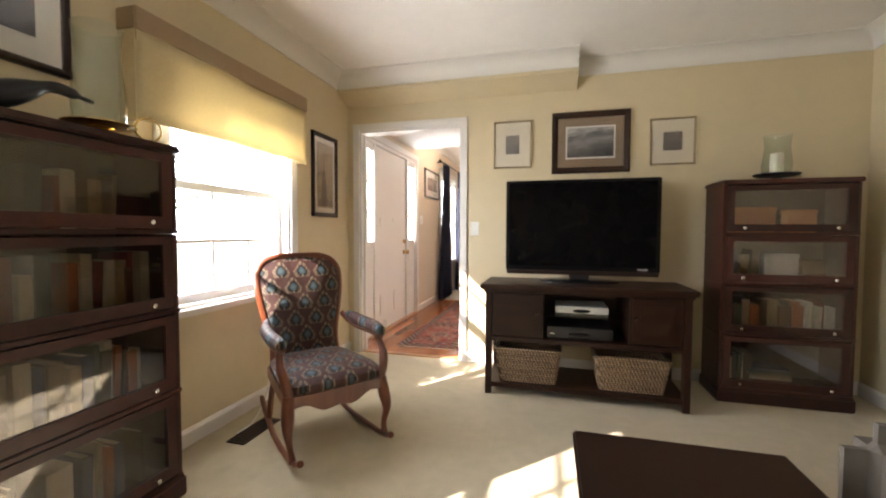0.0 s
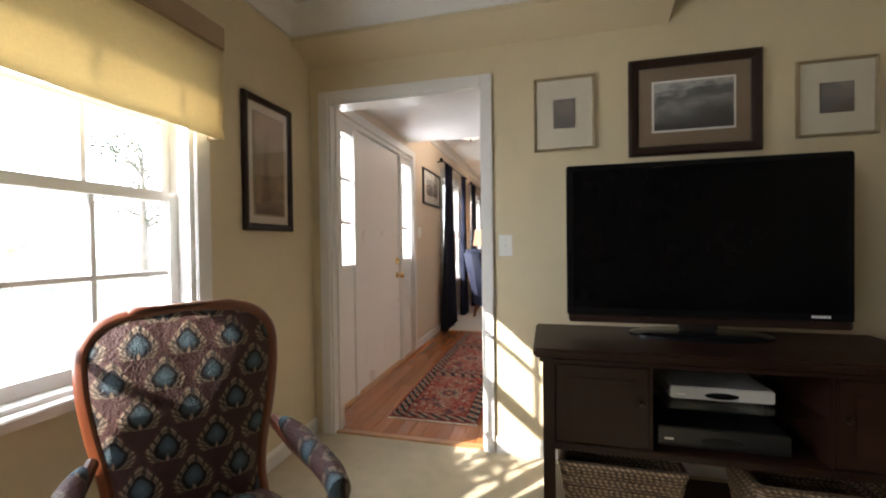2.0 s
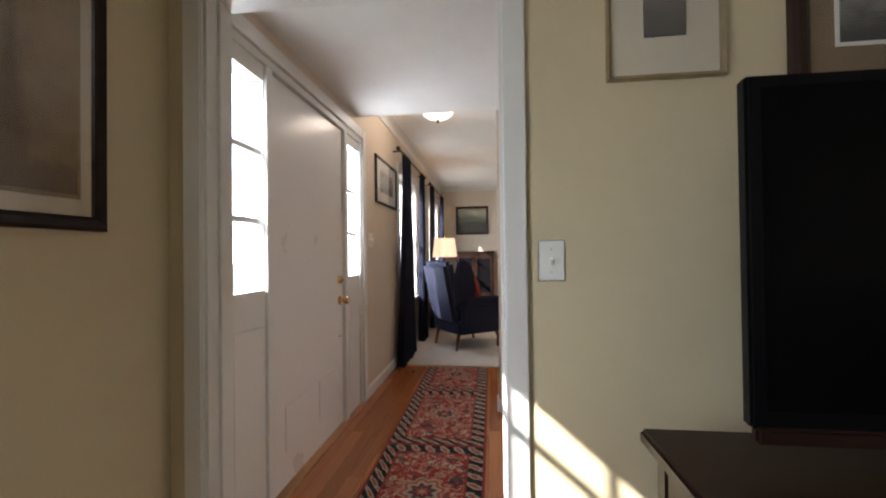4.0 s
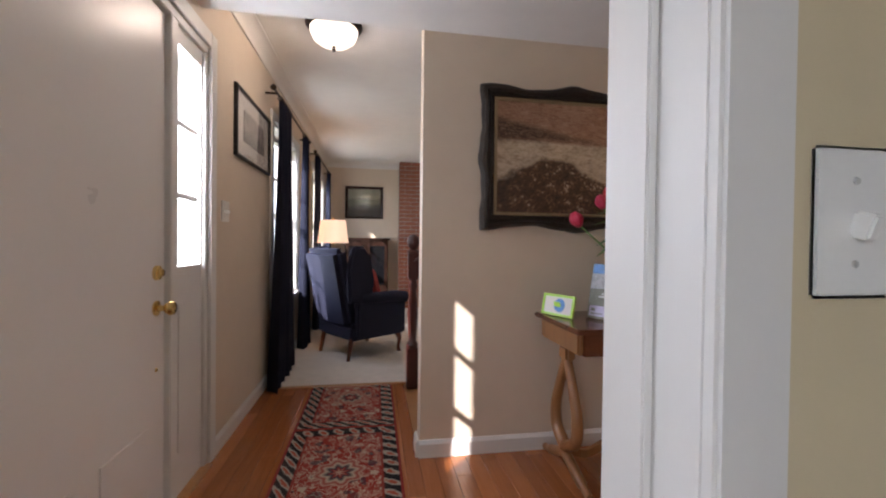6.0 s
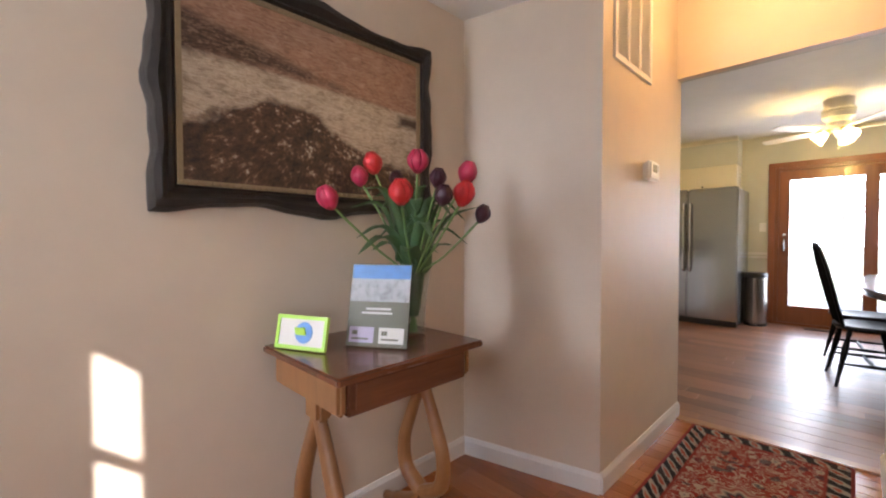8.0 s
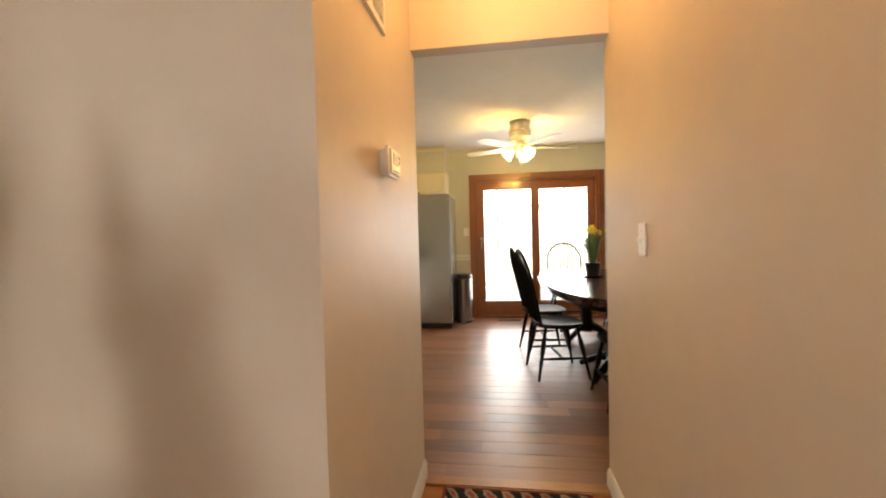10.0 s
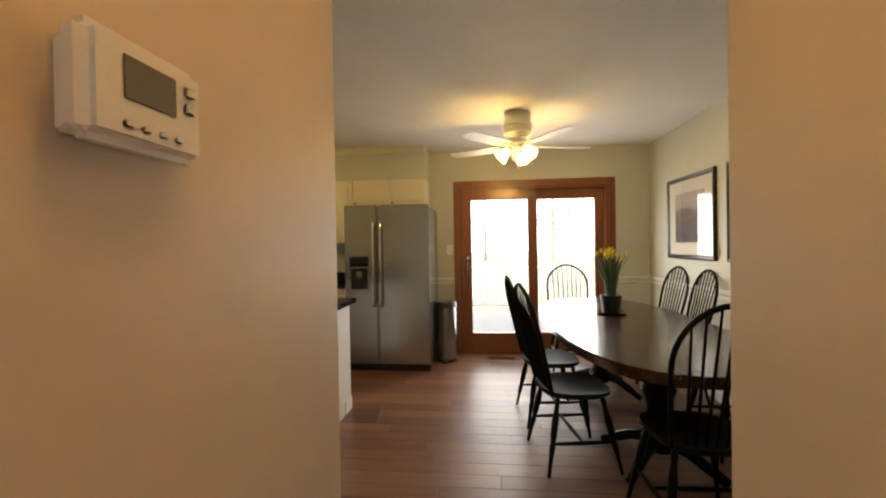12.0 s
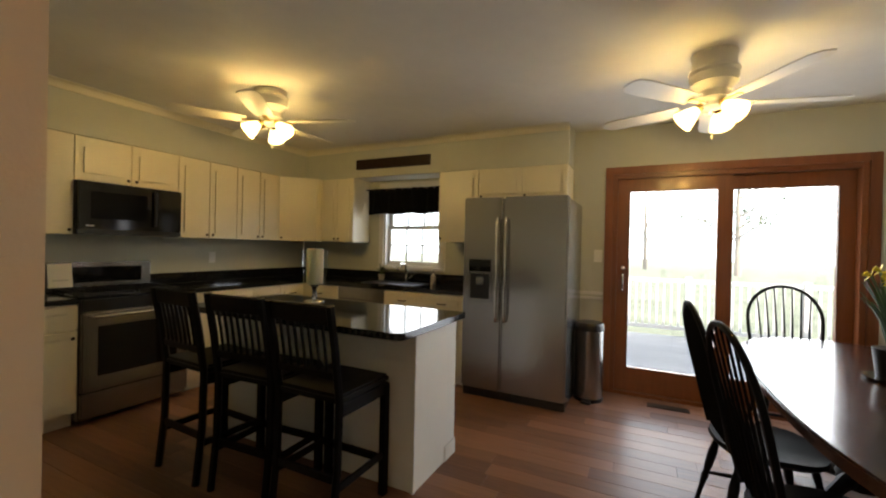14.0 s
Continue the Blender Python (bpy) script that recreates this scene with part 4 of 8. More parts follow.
def patio_door():
    root = thing("door_2", "stained wood sliding patio door with two glass leaves", "patio door", kind="structure")
    for y0, y1 in ((3.06, 3.10), (4.79, 4.83)):
        part("side_jamb", box((6.24, y0, 0), (6.40, y1, 2.04), 0.003), M["red_oak_trim"], root)
    part("head_jamb", box((6.24, 3.10, 2.0), (6.40, 4.79, 2.04), 0.003), M["red_oak_trim_y"], root)
    part("threshold", box((6.23, 3.06, -0.012), (6.42, 4.83, 0.03), 0.004), M["red_oak_trim_y"], root)
    for y0, y1, x in ((3.90, 4.79, 6.27), (3.10, 3.99, 6.325)):
        b, lowr = 0.105, 0.22
        leaf = part("leaf", wall_bm("y", x, x + 0.045, y0, y1, 0.03, 2.0, [(y0 + b, y1 - b, 0.03 + lowr, 2.0 - 0.12)]), M["red_oak_trim"], root)
        gl = part("pane", box((x + 0.020, y0 + b, 0.25), (x + 0.025, y1 - b, 1.88)), M["pane"], leaf, "clear glass pane")
        gl.visible_shadow = False
        for u0, u1, z0, z1 in ((y0 + b - 0.012, y0 + b, 0.25, 1.88), (y1 - b, y1 - b + 0.012, 0.25, 1.88)):
            part("bead", box((x - 0.006, u0, z0), (x, u1, z1), 0.002), M["red_oak_trim"], leaf)
        if y1 > 4.5:
            part("handle", tube(curve_points([(x, 4.735, 0.96), (x - 0.05, 4.735, 0.98), (x - 0.05, 4.735, 1.10), (x, 4.735, 1.12)]), 0.010, 8), M["chrome"], leaf, "chrome pull handle", True)
            part("lock", lathe([(0, 0), (0.022, 0), (0.020, 0.02), (0, 0.024)], 14, m=pose(x, 4.735, 1.17, 0, -90, 0)), M["chrome"], leaf, "chrome lock", True)
    return root


patio_door()
casing("door_trim_patio", "y", 6.25, -1, 3.06, 4.83, 2.04, 0.07, M["red_oak_trim"], "stained wood casing round the patio door", depth=0.022)
solid("trim_chair_rail", merged(box((2.205, 2.60, 0.86), (6.25, 2.618, 0.885), 0.005), box((2.205, 2.60, 0.905), (6.25, 2.624, 0.935), 0.006)), M["white"], "white chair rail", "chair rail")
solid("trim_chair_rail_east", merged(box((6.232, 4.90, 0.86), (6.25, 5.14, 0.885), 0.005), box((6.226, 4.90, 0.905), (6.25, 5.14, 0.935), 0.006)), M["white"], "white chair rail beside the fridge", "chair rail")
solid("trim_chair_rail_corner", merged(box((6.232, 2.618, 0.86), (6.25, 2.99, 0.885), 0.005), box((6.226, 2.624, 0.905), (6.25, 2.99, 0.935), 0.006)), M["white"], "white chair rail beside the patio door", "chair rail")
# soffits over the wall cabinets
solid("wall_soffit_east", box((5.93, 5.19, 2.115), (6.25, 8.73, 2.48)), M["wall_grey"], "painted soffit over the wall cabinets", "soffit")
solid("wall_soffit_north", box((2.205, 8.40, 2.115), (5.93, 8.73, 2.48)), M["wall_grey"], "painted soffit over the wall cabinets", "soffit")
solid("trim_crown_kitchen_east", crown_bm("y", 5.93, -1, 5.19, 8.40, 2.48, 0.06, 0.05), M["cabinet"], "cream crown moulding on the soffit", "moulding", smooth=True)
solid("trim_crown_kitchen_north", crown_bm("x", 8.40, -1, 2.205, 5.93, 2.48, 0.06, 0.05), M["cabinet"], "cream crown moulding on the soffit", "moulding", smooth=True)
solid("trim_threshold", box((2.13, 3.98, -0.012), (2.205, 4.88, 0.010), 0.004), M["oak"], "worn wooden strip between hall and kitchen floors", "threshold")
solid("trim_threshold_foyer", box((-1.708, 3.675, -0.012), (-0.766, 3.725, 0.008), 0.004), M["oak"], "wooden strip between carpet and hall floor", "threshold")
solid("trim_threshold_living", box((W, 6.69, -0.012), (-0.72, 6.72, 0.009), 0.003), M["oak"], "wooden strip at the living room carpet", "threshold")

# outdoors
solid("ground", box((-600, -600, -0.5), (600, 600, -0.35)), M["grass"], "mown lawn round the house", "lawn")


# ---------------------------------------------------------------- family room
def picture(name, label, m, w, h, frame_w, depth, frame_mat, mount, art_mat, mount_w, line=None, glazed=True):
    """A framed picture that hangs flat against a wall and faces -y of its own."""
    root = thing(name, label, "picture")
    root.matrix_world = m
    prof = [(0, 0), (0, -depth * 0.7), (frame_w * 0.25, -depth), (frame_w * 0.7, -depth * 0.8), (frame_w, -depth * 0.45), (frame_w, 0)]
    bm = bmesh.new()
    ring = []
    for sx, sz in ((-1, -1), (1, -1), (1, 1), (-1, 1)):
        ring.append([bm.verts.new((sx * (w / 2 - u), y, sz * (h / 2 - u))) for u, y in prof])
    for i in range(4):
        a, b = ring[i], ring[(i + 1) % 4]
        for k in range(len(prof)):
            j = (k + 1) % len(prof)
            bm.faces.new((a[k], a[j], b[j], b[k]))
    part("frame", bm, frame_mat, root)
    iw, ih = w / 2 - frame_w + 0.002, h / 2 - frame_w + 0.002
    part("mount", box((-iw, -depth * 0.40, -ih), (iw, -0.002, ih)), mount, root)
    aw, ah = iw - mount_w[0], ih - mount_w[1]
    if line is not None:
        part("slip", box((-aw - 0.010, -depth * 0.40 - 0.003, -ah - 0.010), (aw + 0.010, -depth * 0.40 + 0.001, ah + 0.010)), line, root)
    part("print", box((-aw, -depth * 0.40 - 0.005, -ah), (aw, -depth * 0.40 + 0.001, ah)), art_mat, root)
    if glazed:
        gl = part("glazing", box((-iw, -depth * 0.40 - 0.0085, -ih), (iw, -depth * 0.40 - 0.007, ih)), M["pane"], root, "thin picture glass")
        gl.visible_shadow = False
    return root


def on_north(x, z, y=GREEN_TO):
    return pose(x, y, z)


def on_west(y, z):
    return pose(W, y, z, 0, 0, 90)


picture("framed_print", "small engraving in a thin gilt frame with cream mount", on_north(-0.322, 1.847), 0.31, 0.386, 0.014, 0.022, M["gilt"], M["mat_cream"], M["engraving_small"], (0.088, 0.105))
picture("framed_print", "wide engraving in a heavy dark frame with tan mount", on_north(0.285, 1.836), 0.585, 0.482, 0.048, 0.032, M["dark_frame"], M["mat_tan"], M["engraving"], (0.072, 0.078), M["mat_white"])
picture("framed_print", "small engraving in a thin bronze frame with cream mount", on_north(0.872, 1.815), 0.312, 0.352, 0.014, 0.022, M["gilt"], M["mat_cream"], M["engraving_small"], (0.080, 0.095))
picture("framed_print", "tall sepia print in a dark frame beside the doorway", on_west(3.245, 1.583), 0.375, 0.675, 0.036, 0.028, M["dark_frame"], M["mat_cream"], M["sepia"], (0.042, 0.052), M["gilt"])
picture("framed_print", "red toned print in a dark frame above the bookcase", on_west(1.02, 2.02), 0.76, 0.62, 0.030, 0.028, M["dark_frame"], M["mat_white"], M["red_print"], (0.085, 0.085))

# window valance of cream cloth with a tan band
val = thing("window_valance", "cream cloth window valance with a tan top band", "valance", (W, 1.59, 1.60))
vp = [(0.10 + 0.010 * math.sin(7 * t) + 0.006 * math.sin(17 * t + 1), 1.25 * t) for t in (i / 40 for i in range(41))]
bm = bmesh.new()
for z0, z1, off in ((0.0, 0.385, 0.0),):
    grid = [[bm.verts.new((x * (1 - 0.10 * (1 - k / 6)) + (0.012 if k == 0 else 0), y, z0 + (z1 - z0) * k / 6 + (0.02 * math.sin(y * 2.2) * (1 - k / 6)))) for x, y in vp] for k in range(7)]
    for a, b in zip(grid, grid[1:]):
        for i in range(40):
            bm.faces.new((a[i], a[i + 1], b[i + 1], b[i]))
body = part("panel", bm, M["shade_cloth"], val, "", True)
body.modifiers.new("thick", "SOLIDIFY").thickness = 0.004
part("band", box((0.0, -0.008, 0.385), (0.112, 1.258, 0.485), 0.006), M["shade_band"], val, "tan cloth band")
part("return", box((0.004, -0.004, 0.0), (0.10, 0.0, 0.39)), M["shade_cloth"], val)
part("return", box((0.004, 1.25, 0.02), (0.10, 1.254, 0.39)), M["shade_cloth"], val)


def switch_plate(name, m, label, w=0.075, h=0.118, toggles=1):
    """A wall plate that faces -y of its own."""
    root = thing(name, label, "light switch")
    root.matrix_world = m
    part("plate", box((-w / 2, -0.006, -h / 2), (w / 2, 0, h / 2), 0.003), M["white_plastic"], root)
    for i in range(toggles):
        x = (i - (toggles - 1) / 2) * 0.046
        part("toggle", moved(box((-0.005, -0.016, -0.010), (0.005, 0, 0.010), 0.002), pose(x, -0.005, 0, 18)), M["white_plastic"], root)
        for z in (-0.032, 0.032):
            part("screw", lathe([(0, 0), (0.0032, 0), (0.0025, 0.0015), (0, 0.0016)], 10, m=pose(x, -0.006, z, 90)), M["grey_plastic"], root)
    return root


switch_plate("light_switch", on_north(-0.636, 1.154), "white toggle switch plate on sage wall")
switch_plate("light_switch", on_west(5.86, 1.30), "white double switch plate beside front door", 0.118, 0.118, 2)
switch_plate("light_switch", pose(1.715, 3.98, 1.188, 0, 0, 180), "white toggle switch plate on beige hall wall")
switch_plate("light_switch", pose(6.25, 4.955, 1.276, 0, 0, -90), "white switch plate beside patio door")


def bookcase(name, label, m):
    """A barrister bookcase of four stacked cases with lift-up glass doors. Front at -y."""
    w, d, h = 0.74, 0.32, 1.47
    root = thing(name, label, "bookcase")
    root.matrix_world = m
    part("plinth", box((-w / 2 - 0.012, -d / 2 - 0.012, 0), (w / 2 + 0.012, d / 2, 0.085), 0.008), M["mahogany"], root)
    part("top", box((-w / 2 - 0.012, -d / 2 - 0.014, h - 0.03), (w / 2 + 0.012, d / 2, h), 0.007), M["mahogany"], root)
    part("back", box((-w / 2 + 0.02, d / 2 - 0.012, 0.085), (w / 2 - 0.02, d / 2 - 0.002, h - 0.03)), M["mahogany_v"], root)
    z = 0.085
    heights = (0.365, 0.335, 0.325, 0.33)
    floors = []
    for hh in heights:
        part("side", box((-w / 2, -d / 2, z + 0.001), (-w / 2 + 0.022, d / 2, z + hh - 0.001), 0.003), M["mahogany_v"], root)
        part("side", box((w / 2 - 0.022, -d / 2, z + 0.001), (w / 2, d / 2, z + hh - 0.001), 0.003), M["mahogany_v"], root)
        part("shelf", box((-w / 2 + 0.022, -d / 2 + 0.022, z), (w / 2 - 0.022, d / 2 - 0.012, z + 0.02)), M["mahogany"], root)
        floors.append(z + 0.02)
        t = 0.042
        x0, x1, y0, y1 = -w / 2 + 0.024, w / 2 - 0.024, -d / 2 - 0.002, -d / 2 + 0.018
        bm = wall_bm("x", y0, y1, x0, x1, z + 0.022, z + hh - 0.008, [(x0 + t, x1 - t, z + 0.022 + t * 1.15, z + hh - 0.008 - t * 0.8)])
        door = part("door", bm, M["mahogany"], root)
        gl = part("glass", box((x0 + t, y0 + 0.008, z + 0.022 + t), (x1 - t, y0 + 0.011, z + hh - 0.008 - t * 0.8)), M["case_glass"], door, "clear glass panel")
        gl.visible_shadow = False
        part("rail", box((-w / 2 + 0.002, -d / 2 - 0.010, z + 0.001), (w / 2 - 0.002, -d / 2 + 0.02, z + 0.018), 0.003), M["mahogany"], root)
        for x in (-w / 2 + 0.12, w / 2 - 0.12):
            part("knob", lathe([(0, 0), (0.007, 0), (0.005, 0.008), (0.009, 0.011), (0.010, 0.017), (0.006, 0.021), (0, 0.022)], 14, m=pose(x, y0, z + 0.046, 90)), M["chrome"], door, "small round metal knob", True)
        z += hh
    return root, floors, m


def book_bm(t, h, d):
    """Spine and boards round a block of pages; the spine faces -y."""
    bm = bmesh.new()
    box((-t / 2, -d / 2, 0), (-t / 2 + 0.003, d / 2, h), 0.0, bm)
    box((t / 2 - 0.003, -d / 2, 0), (t / 2, d / 2, h), 0.0, bm)
    box((-t / 2, -d / 2 - 0.003, 0), (t / 2, -d / 2 + 0.004, h), 0.0014, bm)
    n = len(bm.faces)
    box((-t / 2 + 0.003, -d / 2 + 0.004, 0.003), (t / 2 - 0.003, d / 2 - 0.004, h - 0.003), 0.0, bm)
    bm.faces.ensure_lookup_table()
    for f in bm.faces[n:]:
        f.material_index = 1
    return bm


rnd = random.Random(5)
BOOKS = {}
for t in (0.018, 0.026, 0.036, 0.046):
    for h in (0.175, 0.205, 0.235):
        BOOKS[t, h] = mesh_of("book", book_bm(t, h, 0.15), [M["book"], M["paper"]])


def shelf_of_books(m, x0, x1, z, group, fill=1.0, low=False):
    x = x0
    while x < x1 - 0.03:
        t = rnd.choice((0.018, 0.026, 0.036, 0.046))
        h = rnd.choice((0.175, 0.205) if low else (0.175, 0.205, 0.205, 0.235))
        if rnd.random() < fill:
            ob = new("book", BOOKS[t, h])
            ob.matrix_world = m @ pose(x + t / 2, 0.02 + rnd.uniform(-0.02, 0.02), z + 0.0005, 0, rnd.choice((0, 0, 0, 3)), 0)
            tagged(ob, "old hardback book upright behind bookcase glass", "book", group)
        x += t + 0.0015 + (0.012 if rnd.random() < 0.1 else 0)


def book_stack(m, x, z, n, group):
    for i in range(n):
        ob = new("magazine", BOOKS[0.018, 0.235])
        ob.matrix_world = m @ pose(x + 0.1175 + rnd.uniform(-0.01, 0.01), 0.0, z + 0.0095 + i * 0.0185, 0, -90, rnd.uniform(-4, 4))
        tagged(ob, "magazine lying flat in a stack", "magazine", group)


left_case, fl, ml = bookcase("bookcase", "dark mahogany barrister bookcase with glass doors by the window", pose(-1.66, 1.195, 0, 0, 0, 90))
shelf_of_books(ml, -0.32, 0.30, fl[0], "books in the window bookcase", 0.9)
shelf_of_books(ml, -0.32, 0.32, fl[1], "books in the window bookcase")
shelf_of_books(ml, -0.32, 0.32, fl[2], "books in the window bookcase", 0.95)
shelf_of_books(ml, -0.25, 0.22, fl[3], "books in the window bookcase", 0.5, True)
right_case, fr, mr = bookcase("bookcase", "dark mahogany barrister bookcase with glass doors in the corner", pose(1.46, 3.445, 0))
shelf_of_books(mr, -0.32, -0.12, fr[0], "books in the corner bookcase")
book_stack(mr, -0.04, fr[0], 6, "magazines in the corner bookcase")
shelf_of_books(mr, -0.30, 0.30, fr[1], "books in the corner bookcase", 0.95, True)
shelf_of_books(mr, -0.30, -0.12, fr[2], "books in the corner bookcase", 0.9, True)


M["orange_box"] = wood("orange_stained_wood", (0.40, 0.12, 0.025), (0.70, 0.27, 0.08), 0.5, "x")


def keepsake(m, w, h, colour, label):
    root = thing("keepsake_box", label, "box")
    root.matrix_world = m
    part("body", box((-w / 2, -0.05, 0), (w / 2, 0.05, h * 0.8), 0.006), colour, root)
    part("lid", box((-w / 2 - 0.004, -0.054, h * 0.8), (w / 2 + 0.004, 0.054, h), 0.006), colour, root)


keepsake(mr @ pose(0.02, 0.0, fr[2]), 0.19, 0.18, M["mat_white"], "cream paper box on a bookcase shelf")
keepsake(mr @ pose(0.21, 0.02, fr[2]), 0.13, 0.14, M["mat_tan"], "tan paper box on a bookcase shelf")
keepsake(mr @ pose(-0.14, 0.03, fr[3]), 0.26, 0.17, M["orange_box"], "orange wooden box on the top bookcase shelf")
keepsake(mr @ pose(0.14, 0.03, fr[3]), 0.16, 0.15, M["orange_box"], "orange wooden box on the top bookcase shelf")


def hurricane(name, label, m, dish_r, glass_r, glass_h, candle_h, dish_mat, ring=False):
    """A candle in a glass chimney on a footed dish."""
    root = thing(name, label, "candle holder")
    root.matrix_world = m
    part("dish", lathe([(0, 0), (dish_r * 0.42, 0), (dish_r * 0.40, 0.008), (dish_r * 0.22, 0.016), (dish_r * 0.22, 0.024), (dish_r * 0.8, 0.030), (dish_r, 0.042), (dish_r * 0.98, 0.046), (dish_r * 0.75, 0.036), (0, 0.034)], 32), dish_mat, root, "", True)
    if candle_h:
        cd = part("candle", lathe([(0, 0.034), (0.036, 0.034), (0.037, 0.034 + candle_h * 0.98), (0.030, 0.034 + candle_h), (0, 0.030 + candle_h)], 24), M["wax"], root, "ivory wax candle", True)
        part("wick", tube([(0, 0, 0.034 + candle_h - 0.004), (0.001, 0, 0.034 + candle_h + 0.012)], 0.0012, 5), M["black_plastic"], cd)
    g = part("chimney", lathe([(glass_r * 0.78, 0.036), (glass_r * 0.95, 0.06), (glass_r, glass_h * 0.35), (glass_r * 0.80, glass_h * 0.75), (glass_r * 0.92, glass_h), (glass_r * 0.92 - 0.003, glass_h), (glass_r * 0.80 - 0.003, glass_h * 0.75), (glass_r - 0.003, glass_h * 0.35), (glass_r * 0.95 - 0.003, 0.06), (glass_r * 0.78 - 0.003, 0.037)], 28), M["clear_glass"], root, "clear glass chimney", True)
    g.visible_shadow = False
    if ring:
        part("ring_handle", tube([(dish_r + 0.035 + 0.045 * math.cos(a), 0, 0.055 + 0.045 * math.sin(a)) for a in (2 * math.pi * i / 20 for i in range(20))], 0.004, 8, closed=True), dish_mat, root, "brass ring handle", True)


hurricane("hurricane_lamp", "glass hurricane chimney on a brass dish atop bookcase", pose(-1.62, 1.36, 1.47, 0, 0, 65), 0.115, 0.085, 0.40, 0.0, M["brass"], True)
hurricane("hurricane_lamp", "ivory candle in a dark dish atop corner bookcase", pose(1.44, 3.42, 1.47), 0.13, 0.085, 0.30, 0.15, M["black_iron"])

# long-billed bird sculpture
bird = thing("bird_sculpture", "dark bronze long-necked bird sculpture lying on bookcase", "sculpture", (-1.58, 0.98, 1.47), 0)
prof = curve_points([(0.02, -0.25, 0.020), (0.01, -0.16, 0.038), (0, -0.05, 0.045), (0, 0.05, 0.050), (0, 0.13, 0.085), (0, 0.19, 0.115), (0, 0.235, 0.122), (0, 0.30, 0.112), (0, 0.33, 0.108)], 4)
rads = [0.004 + (0.040 * math.sin(math.pi * min(1, i / 22)) if i < 22 else 0) for i in range(len(prof))]
rads = [max(r, 0.019 if 18 <= i < 27 else 0.007 if i >= 27 else 0.01) for i, r in enumerate(rads)]
part("body", tube(prof, rads, 12), M["black_iron"], bird, "", True)


# television and its stand
def tv_stand():
    x0, x1, y0, y1, top = -0.435, 0.845, 3.00, 3.46, 0.768
    root = thing("tv_stand", "espresso wood media console with baskets below", "media console", (0.205, 3.23, 0))
    part("top", moved(box((x0 - 0.035, y0 - 0.03, top - 0.035), (x1 + 0.035, y1 + 0.01, top), 0.008), pose(-0.205, -3.23, 0)), M["espresso"], root)
    def b(nm, lo, hi, mat, bev=0.004, parent=root, label=""):
        return part(nm, moved(box(lo, hi, bev), pose(-0.205, -3.23, 0)), mat, parent, label)
    for x in (x0, x1 - 0.045):
        for y in (y0, y1 - 0.045):
            b("post", (x, y, 0), (x + 0.045, y + 0.045, top - 0.035), M["espresso_v"])
    b("moulding", (x0 - 0.012, y0 - 0.012, top - 0.055), (x1 + 0.012, y1, top - 0.036), M["espresso"])
    b("shelf", (x0 + 0.01, y0 + 0.005, 0.375), (x1 - 0.01, y1, 0.405), M["espresso"])
    b("bottom_shelf", (x0 + 0.01, y0 + 0.005, 0.05), (x1 - 0.01, y1, 0.085), M["espresso"])
    b("back_panel", (x0 + 0.045, y1 - 0.012, 0.405), (x1 - 0.045, y1 - 0.002, top - 0.056), M["espresso"])
    for u0, u1 in ((x0, x0 + 0.02), (x1 - 0.02, x1)):
        b("side_panel", (u0 + 0.004, y0 + 0.045, 0.405), (u1 - 0.004, y1 - 0.045, top - 0.056), M["espresso_v"])
    for u0, u1, k in ((x0 + 0.048, -0.065, 1), (0.505, x1 - 0.048, -1)):
        door = b("door", (u0, y0 + 0.004, 0.410), (u1, y0 + 0.024, top - 0.060), M["espresso"])
        b("door_panel", (u0 + 0.045, y0 - 0.002, 0.455), (u1 - 0.045, y0 + 0.006, top - 0.105), M["espresso"], 0.005, door)
        b("divider", (u1 if k > 0 else u0 - 0.018, y0 + 0.01, 0.405), (u1 + 0.018 if k > 0 else u0, y1 - 0.012, top - 0.056), M["espresso_v"])
        kx = u1 - 0.022 if k > 0 else u0 + 0.022
        part("knob", moved(lathe([(0, 0), (0.006, 0), (0.005, 0.010), (0.012, 0.016), (0.010, 0.024), (0, 0.026)], 14, m=pose(kx, y0 + 0.004, 0.58, 90)), pose(-0.205, -3.23, 0)), M["bronze"], door, "dark bronze knob", True)
    sh = b("glass_shelf", (-0.047, y0 + 0.03, 0.560), (0.487, y1 - 0.02, 0.568), M["clear_glass"], 0.001)
    sh.visible_shadow = False


tv_stand()


def electronics(name, label, lo, hi, mat, dark_front=True):
    root = thing(name, label, "media player", lo)
    w, d, h = (b - a for a, b in zip(lo, hi))
    part("case", box((0, 0, 0.006), (w, d, h), 0.004), mat, root)
    part("display", lathe([(0, 0), (w * 0.17, 0), (w * 0.16, 0.003), (0, 0.003)], 20, m=pose(w * 0.5, 0.001, h * 0.45, 90) @ Matrix.Diagonal((1, 0.22, 1, 1))), M["black_glass"], root, "dark oval display", True)
    for x in (0.03, w - 0.03):
        part("foot", lathe([(0, 0), (0.010, 0), (0.010, 0.006), (0, 0.006)], 10, m=pose(x, 0.04, 0)), M["black_plastic"], root)
        part("foot", lathe([(0, 0), (0.010, 0), (0.010, 0.006), (0, 0.006)], 10, m=pose(x, d - 0.04, 0)), M["black_plastic"], root)
    part("badge", box((0.02, -0.0015, h * 0.4), (0.05, 0.001, h * 0.5)), M["white_plastic"], root)


electronics("media_player", "silver disc player on the glass shelf", (0.035, 3.10, 0.568), (0.375, 3.38, 0.620), M["grey_plastic"])
electronics("receiver", "black receiver box in the console", (-0.02, 3.05, 0.405), (0.40, 3.38, 0.485), M["black_plastic"])

